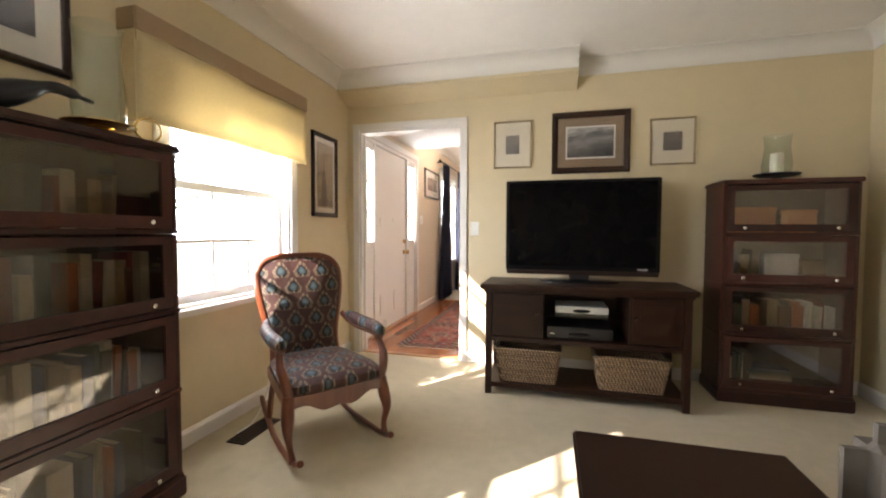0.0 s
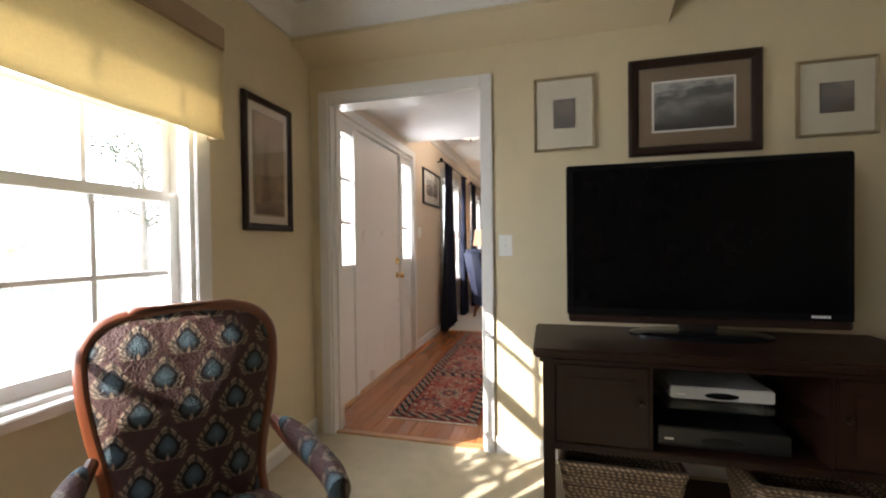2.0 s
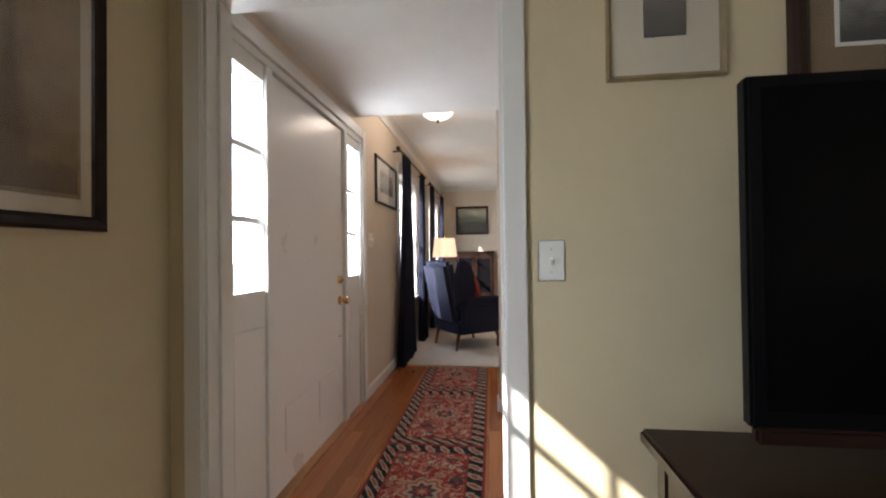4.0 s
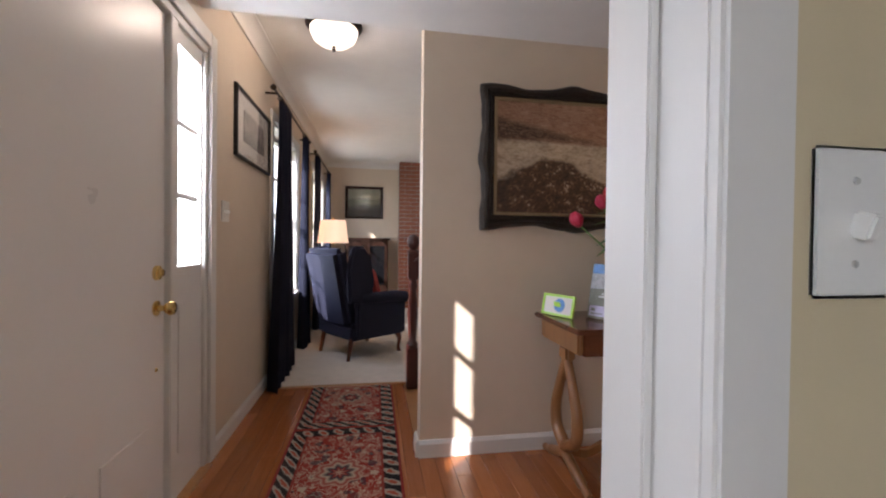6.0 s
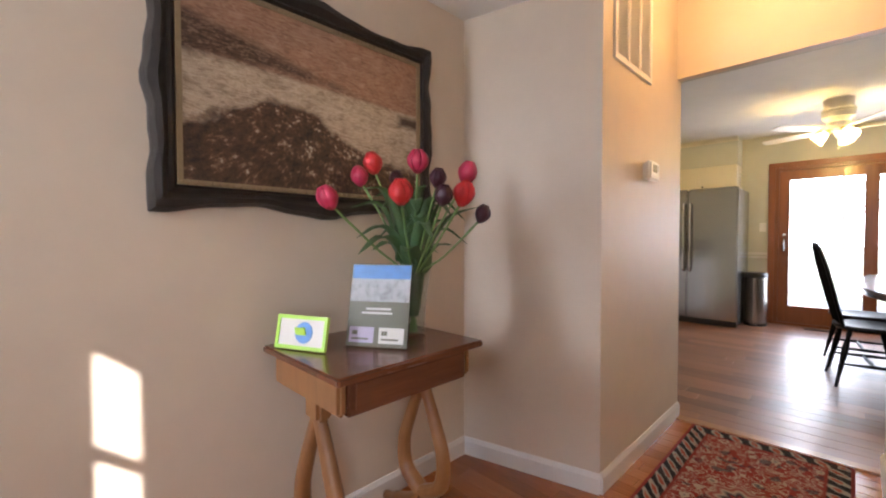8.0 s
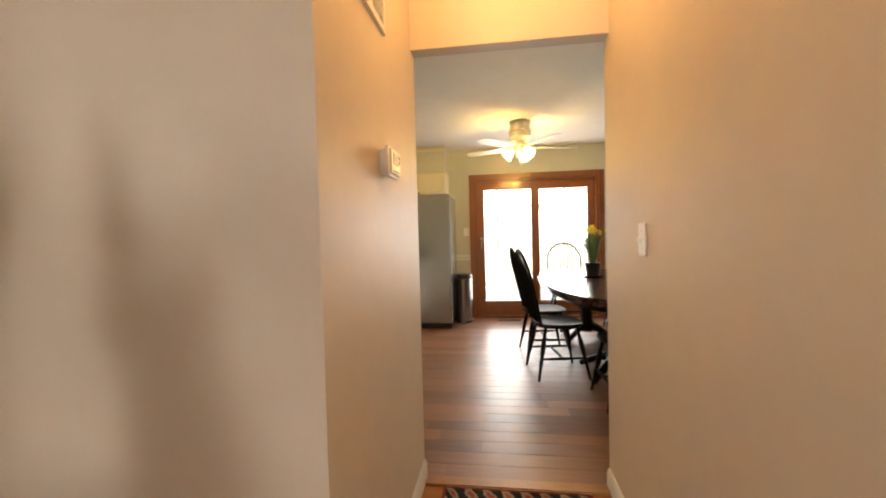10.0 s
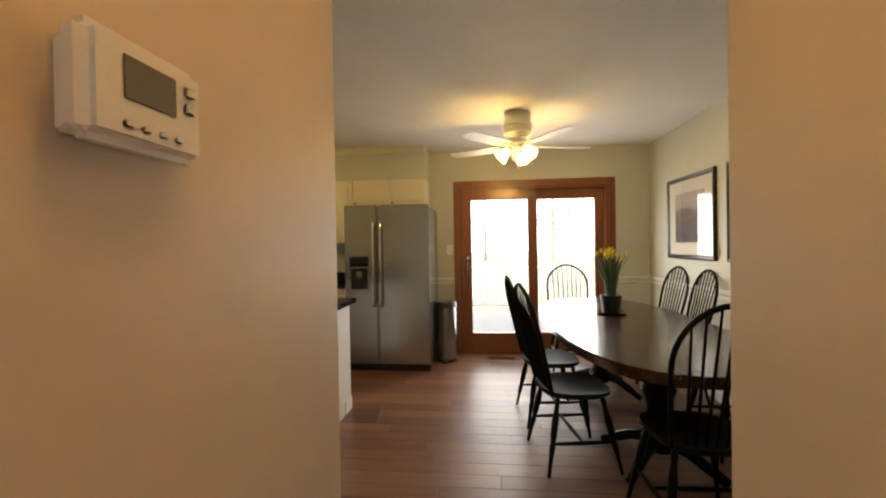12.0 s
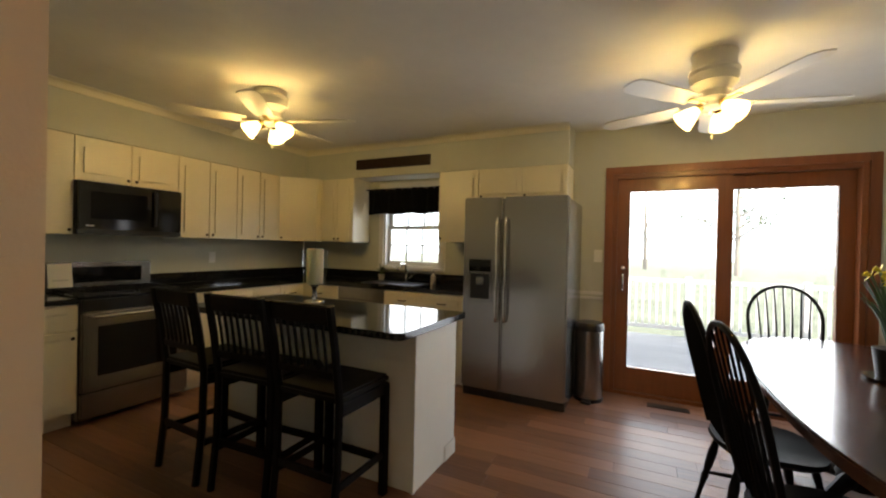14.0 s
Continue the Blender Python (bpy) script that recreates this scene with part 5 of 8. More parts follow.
tv = thing("television", "large flat black television switched off", "television", (0.197, 3.31, 0.768))
bm = box((-0.527, -0.02, 0.076), (0.527, 0.012, 0.736), 0.006)
box((-0.40, 0.012, 0.16), (0.40, 0.06, 0.66), 0.02, bm)
part("body", bm, M["tv_case"], tv)
part("screen", box((-0.500, -0.0225, 0.112), (0.500, -0.0195, 0.712)), M["screen"], tv, "dark glossy screen")
part("neck", box((-0.07, -0.01, 0.018), (0.07, 0.035, 0.10), 0.008), M["black_plastic"], tv)
part("base", lathe([(0, 0), (0.27, 0), (0.27, 0.010), (0.24, 0.018), (0, 0.020)], 36, squash=0.45), M["black_glass"], tv, "", True)
part("lower_bar", box((-0.52, -0.024, 0.048), (0.52, 0.0, 0.080), 0.006), M["dark_frame"], tv, "dark red lower bar")
for i in range(5):
    part("badge_bar", box((0.385 + i * 0.013, -0.0225, 0.092), (0.395 + i * 0.013, -0.0195, 0.102)), M["white_plastic"], tv)


def basket(name, label, x0, x1, y0, y1, z, h):
    """A woven basket: tapered walls of stacked coils."""
    root = thing(name, label, "basket", ((x0 + x1) / 2, (y0 + y1) / 2, z))
    w, d = (x1 - x0) / 2, (y1 - y0) / 2
    rows = 11
    for k in range(rows):
        s = 0.86 + 0.14 * k / (rows - 1)
        zz = 0.010 + (h - 0.02) * k / (rows - 1)
        pts = []
        for cx, cy in ((1, 1), (-1, 1), (-1, -1), (1, -1)):
            for a in range(4):
                ang = {(1, 1): 0, (-1, 1): 90, (-1, -1): 180, (1, -1): 270}[cx, cy] + 30 * a
                pts.append((cx * (w * s - 0.03) + 0.02 * math.cos(radians(ang)), cy * (d * s - 0.03) + 0.02 * math.sin(radians(ang)), zz))
        part("coil", tube(pts, h / rows * 0.62 if k < rows - 1 else h / rows * 0.75, 7, closed=True), M["wicker"], root, "", True)
    part("floor", box((-w * 0.80, -d * 0.80, 0.002), (w * 0.80, d * 0.80, 0.016), 0.003), M["wicker"], root)


basket("basket", "woven seagrass basket on the console's lower shelf", -0.375, 0.075, 3.02, 3.36, 0.085, 0.235)
basket("basket", "woven seagrass basket on the console's lower shelf", 0.285, 0.745, 3.02, 3.36, 0.085, 0.225)


def rocking_chair():
    """A spoon-back rocking armchair; it faces -y of its own."""
    root = thing("rocking_chair", "carved walnut rocking chair with plum tapestry upholstery", "chair", (-1.265, 2.235, 0), 51)
    wd = M["chair_wood"]
    for s in (-1, 1):
        part("rocker", tube(curve_points([(s * 0.255, -0.42, 0.085), (s * 0.262, -0.33, 0.045), (s * 0.262, -0.1, 0.021), (s * 0.25, 0.12, 0.021), (s * 0.235, 0.34, 0.065), (s * 0.23, 0.44, 0.115)], 5), [0.020] + [0.0165] * 24 + [0.012], 8), wd, root, "", True)
        # cabriole front leg that runs on into the arm's post
        part("front_leg", tube(curve_points([(s * 0.265, -0.335, 0.045), (s * 0.272, -0.315, 0.12), (s * 0.285, -0.325, 0.22), (s * 0.278, -0.305, 0.32), (s * 0.268, -0.285, 0.42)], 5), [0.022, 0.019, 0.017, 0.016, 0.016, 0.016, 0.017, 0.018, 0.020, 0.022, 0.025, 0.028, 0.031, 0.033, 0.034, 0.034, 0.033, 0.033, 0.032, 0.032, 0.031], 10), wd, root, "", True)
        part("arm_post", tube(curve_points([(s * 0.268, -0.285, 0.42), (s * 0.285, -0.29, 0.50), (s * 0.298, -0.255, 0.57), (s * 0.29, -0.215, 0.63), (s * 0.288, -0.255, 0.665)], 5), [0.026] * 10 + [0.021] * 6 + [0.024] * 5, 10), wd, root, "", True)
        part("back_leg", tube(curve_points([(s * 0.235, 0.23, 0.04), (s * 0.225, 0.22, 0.18), (s * 0.215, 0.20, 0.32), (s * 0.215, 0.205, 0.44)], 4), 0.019, 8), wd, root, "", True)
        part("arm_rail", tube(curve_points([(s * 0.288, -0.25, 0.645), (s * 0.30, -0.10, 0.645), (s * 0.285, 0.06, 0.650), (s * 0.245, 0.20, 0.70)], 5), 0.017, 8), wd, root, "", True)
        part("arm_pad", tube(curve_points([(s * 0.288, -0.262, 0.668), (s * 0.297, -0.20, 0.676), (s * 0.300, -0.08, 0.678), (s * 0.288, 0.05, 0.684), (s * 0.262, 0.15, 0.705)], 5), [0.016] + [0.030] * 4 + [0.033] * 12 + [0.030, 0.027, 0.022, 0.015], 12), M["fabric_seat"], root, "plum tapestry arm pad", True)
    # seat rails with a shaped apron
    apron = [(-0.275, 0.42), (0.275, 0.42), (0.275, 0.335)] + [(0.275 - 0.55 * i / 20, 0.325 + 0.028 * math.cos(2 * math.pi * i / 20) - 0.012 * math.cos(6 * math.pi * i / 20)) for i in range(1, 20)] + [(-0.275, 0.335)]
    part("front_rail", moved(prism(apron, 0.035, 0.004), pose(0, -0.315, 0)), wd, root)
    for s in (-1, 1):
        part("side_rail", moved(box((-0.0165, -0.285, 0.335), (0.0165, 0.235, 0.42), 0.006), pose(s * 0.247, 0, 0, 0, 0, s * 5)), wd, root)
    part("back_rail", box((-0.215, 0.195, 0.34), (0.215, 0.225, 0.42), 0.005), wd, root)
    # sprung seat
    bm = bmesh.new()
    n, rings = 36, []
    for k, (r, z) in enumerate(((0.99, 0.415), (1.03, 0.440), (1.02, 0.468), (0.93, 0.492), (0.72, 0.510), (0.42, 0.520), (0.0, 0.523))):
        if r == 0:
            rings.append([bm.verts.new((0, -0.03, z))])
            continue
        ring = []
        for i in range(n):
            a = 2 * math.pi * i / n
            c, s_ = math.cos(a), math.sin(a)
            e = 0.38
            x, y = math.copysign(abs(c) ** e, c), math.copysign(abs(s_) ** e, s_)
            ring.append(bm.verts.new((r * x * (0.268 - 0.028 * y), r * y * 0.275 - 0.04, z)))
        rings.append(ring)
    for a, b in zip(rings, rings[1:]):
        for i in range(n):
            j = (i + 1) % n
            bm.faces.new((a[i], a[j], b[j], b[i]) if len(b) > 1 else (a[i], a[j], b[0]))
    bm.faces.new(rings[0])
    part("seat", bm, M["fabric_seat"], root, "plum tapestry sprung seat", True)
    # spoon back: outline in its own plane, leaning back
    lean = pose(0, 0.205, 0.44, -15)
    half = curve_points([(0.185, 0, 0.0), (0.180, 0, 0.10), (0.192, 0, 0.20), (0.222, 0, 0.32), (0.240, 0, 0.43), (0.232, 0, 0.515), (0.165, 0, 0.568), (0.0, 0, 0.585)], 5)
    outline = [Vector((p.x, 0, p.z)) for p in half] + [Vector((-p.x, 0, p.z)) for p in reversed(half[:-1])]
    part("back_frame", moved(tube(outline, 0.024, 10, closed=True, flat=0.9), lean), wd, root, "", True)
    part("crest", moved(tube(curve_points([(-0.15, -0.006, 0.572), (-0.07, -0.016, 0.598), (0, -0.018, 0.602), (0.07, -0.016, 0.598), (0.15, -0.006, 0.572)], 5), [0.008] + [0.018] * 19 + [0.008], 10), lean), wd, root, "", True)
    bm = bmesh.new()
    cz, prev = 0.30, None
    for r, y in ((0.98, 0.012), (0.98, -0.016), (0.86, -0.040), (0.62, -0.056), (0.32, -0.062), (0, -0.064)):
        ring = [bm.verts.new((p.x * r, y, cz + (p.z - cz) * r)) for p in outline] if r else [bm.verts.new((0, y, cz))]
        if prev:
            for i in range(len(prev)):
                j = (i + 1) % len(prev)
                bm.faces.new((prev[i], prev[j], ring[j], ring[i]) if r else (prev[i], prev[j], ring[0]))
        else:
            bm.faces.new(ring)
        prev = ring
    part("back_cushion", moved(bm, lean), M["fabric_back"], root, "plum tapestry padded back", True)
    for ob in root.children:
        for v in ob.data.vertices:
            v.co.z = float(np.interp(v.co.z, (0.0, 0.45, 0.66, 1.02), (0.0, 0.365, 0.56, 0.99)))
            v.co.x *= 1.03 if ob.name.split(".")[0] in ("back_frame", "crest", "back_cushion") else 0.91


rocking_chair()


def coffee_table():
    root = thing("coffee_table", "dark espresso coffee table on the carpet", "coffee table", (0.39, 1.17, 0))
    part("top", box((-0.31, -0.48, 0.415), (0.31, 0.48, 0.45), 0.007), M["espresso"], root)
    part("apron", wall_bm("x", -0.43, -0.41, -0.27, 0.27, 0.33, 0.414), M["espresso"], root)
    part("apron", wall_bm("x", 0.41, 0.43, -0.27, 0.27, 0.33, 0.414), M["espresso"], root)
    for x in (-0.26, 0.20):
        for y in (-0.43, 0.37):
            part("leg", box((x, y, 0), (x + 0.06, y + 0.06, 0.414), 0.005), M["espresso_v"], root)
    part("shelf", box((-0.27, -0.43, 0.12), (0.27, 0.43, 0.14), 0.004), M["espresso"], root)


coffee_table()


def sofa():
    root = thing("sofa", "grey upholstered sofa beside the coffee table", "sofa", (0, 0, 0))
    part("base", box((0.92, 0.10, 0.08), (1.90, 1.62, 0.28), 0.03), M["grey_cloth"], root)
    part("arm", box((0.86, 1.60, 0.06), (1.92, 1.78, 0.56), 0.08, segments=5), M["grey_cloth"], root)
    part("arm", box((0.86, -0.06, 0.06), (1.92, 0.12, 0.56), 0.08, segments=5), M["grey_cloth"], root)
    part("backrest", box((1.72, 0.10, 0.26), (1.94, 1.62, 0.82), 0.06, segments=4), M["grey_cloth"], root)
    for y in (0.13, 0.87):
        part("cushion", box((0.90, y, 0.28), (1.72, y + 0.72, 0.43), 0.04, segments=4), M["grey_cloth"], root)
    for x in (0.92, 1.84):
        for y in (0.0, 1.70):
            part("foot", box((x, y, 0), (x + 0.05, y + 0.05, 0.085), 0.004), M["espresso_v"], root)


sofa()

vent = thing("floor_register", "brown metal floor register by the baseboard", "floor vent", (-1.60, 2.12, 0))
part("frame", wall_bm("x", -0.15, 0.15, -0.055, 0.055, 0.0, 0.008, []), M["bronze"], vent)
for i in range(12):
    part("slat", box((-0.045, -0.135 + i * 0.023, 0.008), (0.045, -0.123 + i * 0.023, 0.013), 0.001), M["bronze"], vent)
cord = thing("power_cord", "grey power cord behind the rocking chair", "cord", (0, 0, 0))
part("cable", tube(curve_points([(-1.806, 2.55, 0.30), (-1.78, 2.50, 0.20), (-1.72, 2.35, 0.07), (-1.68, 2.2, 0.006), (-1.66, 2.05, 0.006)], 6), 0.005, 7), M["grey_plastic"], cord, "", True)


# ---------------------------------------------------------------- foyer and hall
def carved_painting():
    """An oil painting in a heavy carved frame with a swept outline."""
    w, h = 1.085, 0.765
    root = thing("framed_painting", "coastal oil painting in a carved black baroque frame", "painting")
    root.matrix_world = pose(0.098, 5.54, 1.606)
    def outline(inset, wave):
        pts = []
        corners = [(-1, -1), (1, -1), (1, 1), (-1, 1)]
        for (ax, az), (bx, bz) in zip(corners, corners[1:] + corners[:1]):
            for i in range(24):
                t = i / 24
                s = wave * ((0.014 if az == bz else 0.006) * math.cos(4 * math.pi * t) + 0.008 * math.exp(-((t - 0.5) / 0.07) ** 2) + 0.003 * math.sin(38 * t))
                x, z = ax + (bx - ax) * t, az + (bz - az) * t
                nx, nz = (0, az) if az == bz else (ax, 0)
                pts.append((x * (w / 2 - inset) + nx * s, z * (h / 2 - inset) + nz * s))
        return pts
    bm = bmesh.new()
    rings = []
    for inset, y, wave in ((0.0, 0.0, 1.0), (0.0, -0.024, 1.0), (0.012, -0.046, 0.9), (0.030, -0.050, 0.5), (0.046, -0.034, 0.2), (0.056, -0.040, 0.0), (0.066, -0.032, 0.0), (0.069, -0.020, 0.0)):
        rings.append([bm.verts.new((x, y + 0.006 * math.sin(0.9 * i) * (wave > 0.3 and y < -0.02), z)) for i, (x, z) in enumerate(outline(inset, wave))])
    for a, b in zip(rings, rings[1:]):
        for i in range(len(a)):
            j = (i + 1) % len(a)
            bm.faces.new((a[i], a[j], b[j], b[i]))
    part("frame", bm, M["carved"], root, "", True)
    iw, ih = w / 2 - 0.068, h / 2 - 0.068
    slip = wall_bm("x", -0.034, -0.018, -iw, iw, -ih, ih, [(-iw + 0.016, iw - 0.016, -ih + 0.016, ih - 0.016)])
    part("slip", slip, M["gilt"], root, "beaded gilt slip")
    for i in range(46):
        for zz in (-ih + 0.008, ih - 0.008):
            part("bead", lathe([(0, -0.006), (0.0055, -0.002), (0.0055, 0.002), (0, 0.006)], 7, m=pose(-iw + 0.012 + (2 * iw - 0.024) * i / 45, -0.035, zz)), M["gilt"], root)
    part("canvas", box((-iw + 0.014, -0.026, -ih + 0.014), (iw - 0.014, -0.004, ih - 0.014)), M["sea_oil"], root, "brown and cream coast painted in thick oil")


M["carved"] = plain("carved_black_frame", (0.022, 0.015, 0.010), 0.4, 0.2, vary=0.5, scale=40, bump=0.9)
carved_painting()


def sewing_table():
    """A work table on two lyre-shaped ends."""
    root = thing("side_table", "antique sewing table with lyre legs against the wall", "side table", (0.165, 5.285, 0))
    part("top", box((-0.295, -0.245, 0.742), (0.295, 0.245, 0.766), 0.006), M["table_top"], root, "red brown polished top")
    part("case", box((-0.240, -0.205, 0.635), (0.240, 0.205, 0.741), 0.004), M["table_top"], root)
    part("end_board", box((-0.270, -0.205, 0.640), (-0.241, 0.205, 0.741), 0.010), M["table_oak"], root, "pale golden end board")
    part("end_board", box((0.241, -0.205, 0.640), (0.270, 0.205, 0.741), 0.010), M["table_oak"], root)
    part("drawer_front", box((-0.22, -0.212, 0.652), (0.22, -0.204, 0.730), 0.003), M["table_top"], root)
    for x in (-0.22, 0.22):
        loop = curve_points([(x, 0.006, 0.60), (x, -0.030, 0.52), (x, -0.074, 0.42), (x, -0.112, 0.31), (x, -0.098, 0.20), (x, 0.0, 0.135)], 5)
        thick = [0.017 + 0.010 * i / (len(loop) - 1) for i in range(len(loop))]
        lyre = tube(loop, thick, 10, flat=1.2)
        tube([Vector((p.x, -p.y, p.z)) for p in loop], thick, 10, lyre, flat=1.2)
        part("lyre", lyre, M["table_oak"], root, "golden oak lyre-shaped leg", True)
        part("neck", box((x - 0.026, -0.045, 0.565), (x + 0.026, 0.045, 0.640), 0.012), M["table_oak"], root)
        foot = curve_points([(x, -0.235, 0.020), (x, -0.20, 0.030), (x, -0.11, 0.060), (x, 0, 0.100), (x, 0.11, 0.060), (x, 0.20, 0.030), (x, 0.235, 0.020)], 4)
        part("foot", tube(foot, [0.019] * 6 + [0.026] * 13 + [0.019] * 6, 10), M["table_oak"], root, "", True)
    st = [(-0.235, 0.155)] + [(-0.235 + 0.47 * i / 24, 0.135 + 0.020 * math.cos(4 * math.pi * i / 24)) for i in range(1, 24)] + [(0.235, 0.155), (0.235, 0.10)] + [(0.235 - 0.47 * i / 24, 0.088 + 0.016 * math.cos(4 * math.pi * i / 24)) for i in range(1, 24)] + [(-0.235, 0.10)]
    part("stretcher", moved(prism(st, 0.022, 0.002), pose(0, -0.011, 0)), M["table_oak"], root)


sewing_table()


def petal_bm(size, open_, k):
    """One cupped petal of six."""
    bm = bmesh.new()
    a, inner = k * math.pi / 3, k % 2
    rows = []
    for i in range(6):
        t = i / 5
        r = size * (0.10 + (0.46 + open_) * math.sin(math.pi * min(1, t * 0.82 + 0.06)) - (0.05 if inner else 0))
        wd = size * 0.33 * math.sin(math.pi * (0.12 + 0.80 * t)) ** 0.8
        z = size * 1.25 * t
        row = []
        for u in (-1, 0, 1):
            rr = r - abs(u) * 0.10 * size
            row.append(bm.verts.new((rr * math.cos(a) - u * wd * math.sin(a), rr * math.sin(a) + u * wd * math.cos(a), z)))
        rows.append(row)
    for p, q in zip(rows, rows[1:]):
        for u in (0, 1):
            bm.faces.new((p[u], p[u + 1], q[u + 1], q[u]))
    return bm


def blade_bm(points, width, fold=0.3):
    """A long leaf along a path, folded along its middle."""
    pts = curve_points(points, 5)
    bm, rows = bmesh.new(), []
    for i, p in enumerate(pts):
        t = i / (len(pts) - 1)
        way = (pts[min(i + 1, len(pts) - 1)] - pts[max(i - 1, 0)]).normalized()
        side = way.cross(Vector((0, 0, 1)))
        side = side.normalized() if side.length > 0.05 else Vector((1, 0, 0))
        w = width * (math.sin(math.pi * (0.10 + 0.90 * t)) ** 0.7 * (1 - 0.15 * t) if t < 1 else 0.02)
        up = side.cross(way)
        rows.append([bm.verts.new(p + side * w * u + up * abs(u) * w * fold) for u in (-1, 0, 1)])
    for a, b in zip(rows, rows[1:]):
        for u in (0, 1):
            bm.faces.new((a[u], a[u + 1], b[u + 1], b[u]))
    return bm


def tulip_vase():
    vx, vy, vz = 0.325, 5.27, 0.766
    vase = thing("vase", "clear glass vase of water on the side table", "vase", (vx, vy, vz))
    g = part("body", lathe([(0, 0), (0.046, 0), (0.050, 0.006), (0.046, 0.05), (0.050, 0.14), (0.068, 0.245), (0.065, 0.245), (0.047, 0.14), (0.042, 0.05), (0.040, 0.014), (0, 0.012)], 28), M["clear_glass"], vase, "", True)
    g.visible_shadow = False
    wt = part("water", lathe([(0, 0.014), (0.0395, 0.015), (0.0415, 0.05), (0.0440, 0.11), (0, 0.11)], 24), M["acrylic"], vase, "clear water", True)
    wt.visible_shadow = False
    bunch = thing("tulips", "red, pink and near-black tulips with green leaves", "flowers", (vx, vy, vz + 0.014))
    heads = [(0.199, 5.330, 1.401, "red"), (0.225, 5.45, 1.372, "pink"), (0.261, 5.170, 1.394, "pink"), (0.300, 5.33, 1.355, "dark"), (0.124, 5.089, 1.272, "red"), (0.267, 5.082, 1.330, "dark"), (0.405, 5.083, 1.363, "pink"),
             (0.200, 4.99, 1.262, "dark"), (0.271, 4.978, 1.271, "red"), (0.426, 5.032, 1.218, "dark"), (0.011, 5.300, 1.265, "pink")]
    for i, (x, y, z, c) in enumerate(heads):
        size = 0.064 if c != "dark" else 0.052
        dx, dy, dz = x - vx, y - vy, z - vz - 0.014 - size * 0.5
        stem = curve_points([(dx * -0.05, dy * -0.05, 0.0), (dx * 0.06, dy * 0.08, 0.20), (dx * 0.50, dy * 0.50, dz * 0.70), (dx, dy, dz)], 5)
        part("stem", tube(stem, 0.0042, 6), M["stem"], bunch, "", True)
        tilt = Vector((dx * 1.6, dy * 1.6, 1.0)).to_track_quat("Z", "Y").to_matrix().to_4x4()
        at = Matrix.Translation((dx, dy, dz - 0.006)) @ tilt @ pose(0, 0, 0, 0, 0, 37 * i)
        core = part("bloom", lathe([(0, -0.004), (size * 0.16, 0.0), (size * 0.2, size * 0.2), (0, size * 0.5)], 10, m=at), M["tulip_" + c], bunch, "", True)
        for k in range(6):
            pt = part("petal", moved(petal_bm(size, 0.06 if i in (2, 4) else 0.0, k), at), M["tulip_" + c], core, "", True)
            pt.modifiers.new("thick", "SOLIDIFY").thickness = 0.0012
    lr = random.Random(9)
    for i in range(44):
        a = 2 * math.pi * i / 44 + lr.uniform(-0.2, 0.2)
        reach, high = lr.uniform(0.05, 0.24), lr.uniform(0.30, 0.50)
        c, s = math.cos(a), math.sin(a)
        droop = lr.uniform(-0.06, 0.06)
        pts = [(c * 0.012, s * 0.012, 0.06), (c * 0.035, s * 0.035, 0.24), (c * reach * 0.6, s * reach * 0.6, high), (c * reach * 1.15, s * reach * 1.15, high + droop)]
        lf = part("leaf", blade_bm(pts, lr.uniform(0.028, 0.046), 0.35), M["tulip_leaf"], bunch, "", True)
        lf.modifiers.new("thick", "SOLIDIFY").thickness = 0.001


tulip_vase()


def text_bars(root, x0, x1, z, h, mat, y):
    part("text_bar", box((x0, y - 0.0008, z), (x1, y + 0.0002, z + h)), mat, root)


def brochure_stand():
    """A leaflet in a slanted clear stand."""
    root = thing("brochure_stand", "clear acrylic stand with a house brochure", "brochure stand")
    root.matrix_world = pose(0.137, 5.234, 0.766, 0, 0, -58)
    tilt = pose(0, -0.02, 0.004, -14)
    part("sheet", moved(box((-0.108, -0.001, 0), (0.108, 0.001, 0.278)), tilt), M["olive_print"], root, "olive printed sheet")
    part("photo_sky", moved(box((-0.106, -0.0022, 0.205), (0.106, -0.001, 0.276)), tilt), M["blue_print"], root)
    part("photo_house", moved(box((-0.106, -0.0030, 0.150), (0.106, -0.001, 0.228)), tilt), M["house_print"], root)
    for i, (a, b) in enumerate(((-0.045, 0.045), (-0.06, 0.05))):
        part("text_bar", moved(box((a, -0.0022, 0.122 - i * 0.014), (b, -0.001, 0.129 - i * 0.014)), tilt), M["mat_white"], root)
    for x in (-0.098, 0.008):
        card = part("card", moved(box((x, -0.004, 0.012), (x + 0.088, -0.002, 0.064), 0.0005), tilt), M["lilac_print"] if x < 0 else M["mat_white"], root, "printed business card")
        part("text_bar", moved(box((x + 0.010, -0.0046, 0.022), (x + 0.07, -0.0038, 0.028)), tilt), M["olive_print"], card)
        part("text_bar", moved(box((x + 0.010, -0.0046, 0.038), (x + 0.03, -0.0038, 0.052)), tilt), M["olive_print"], card)
    for nm, lo, hi, m in (("front_panel", (-0.112, -0.007, 0), (0.112, -0.0055, 0.282), tilt), ("back_panel", (-0.112, 0.002, 0), (0.112, 0.0035, 0.282), tilt), ("foot_panel", (-0.112, -0.03, 0.0), (0.112, 0.075, 0.003), Matrix())):
        g = part(nm, moved(box(lo, hi, 0.0005), m), M["acrylic"], root, "clear acrylic sheet")
        g.visible_shadow = False


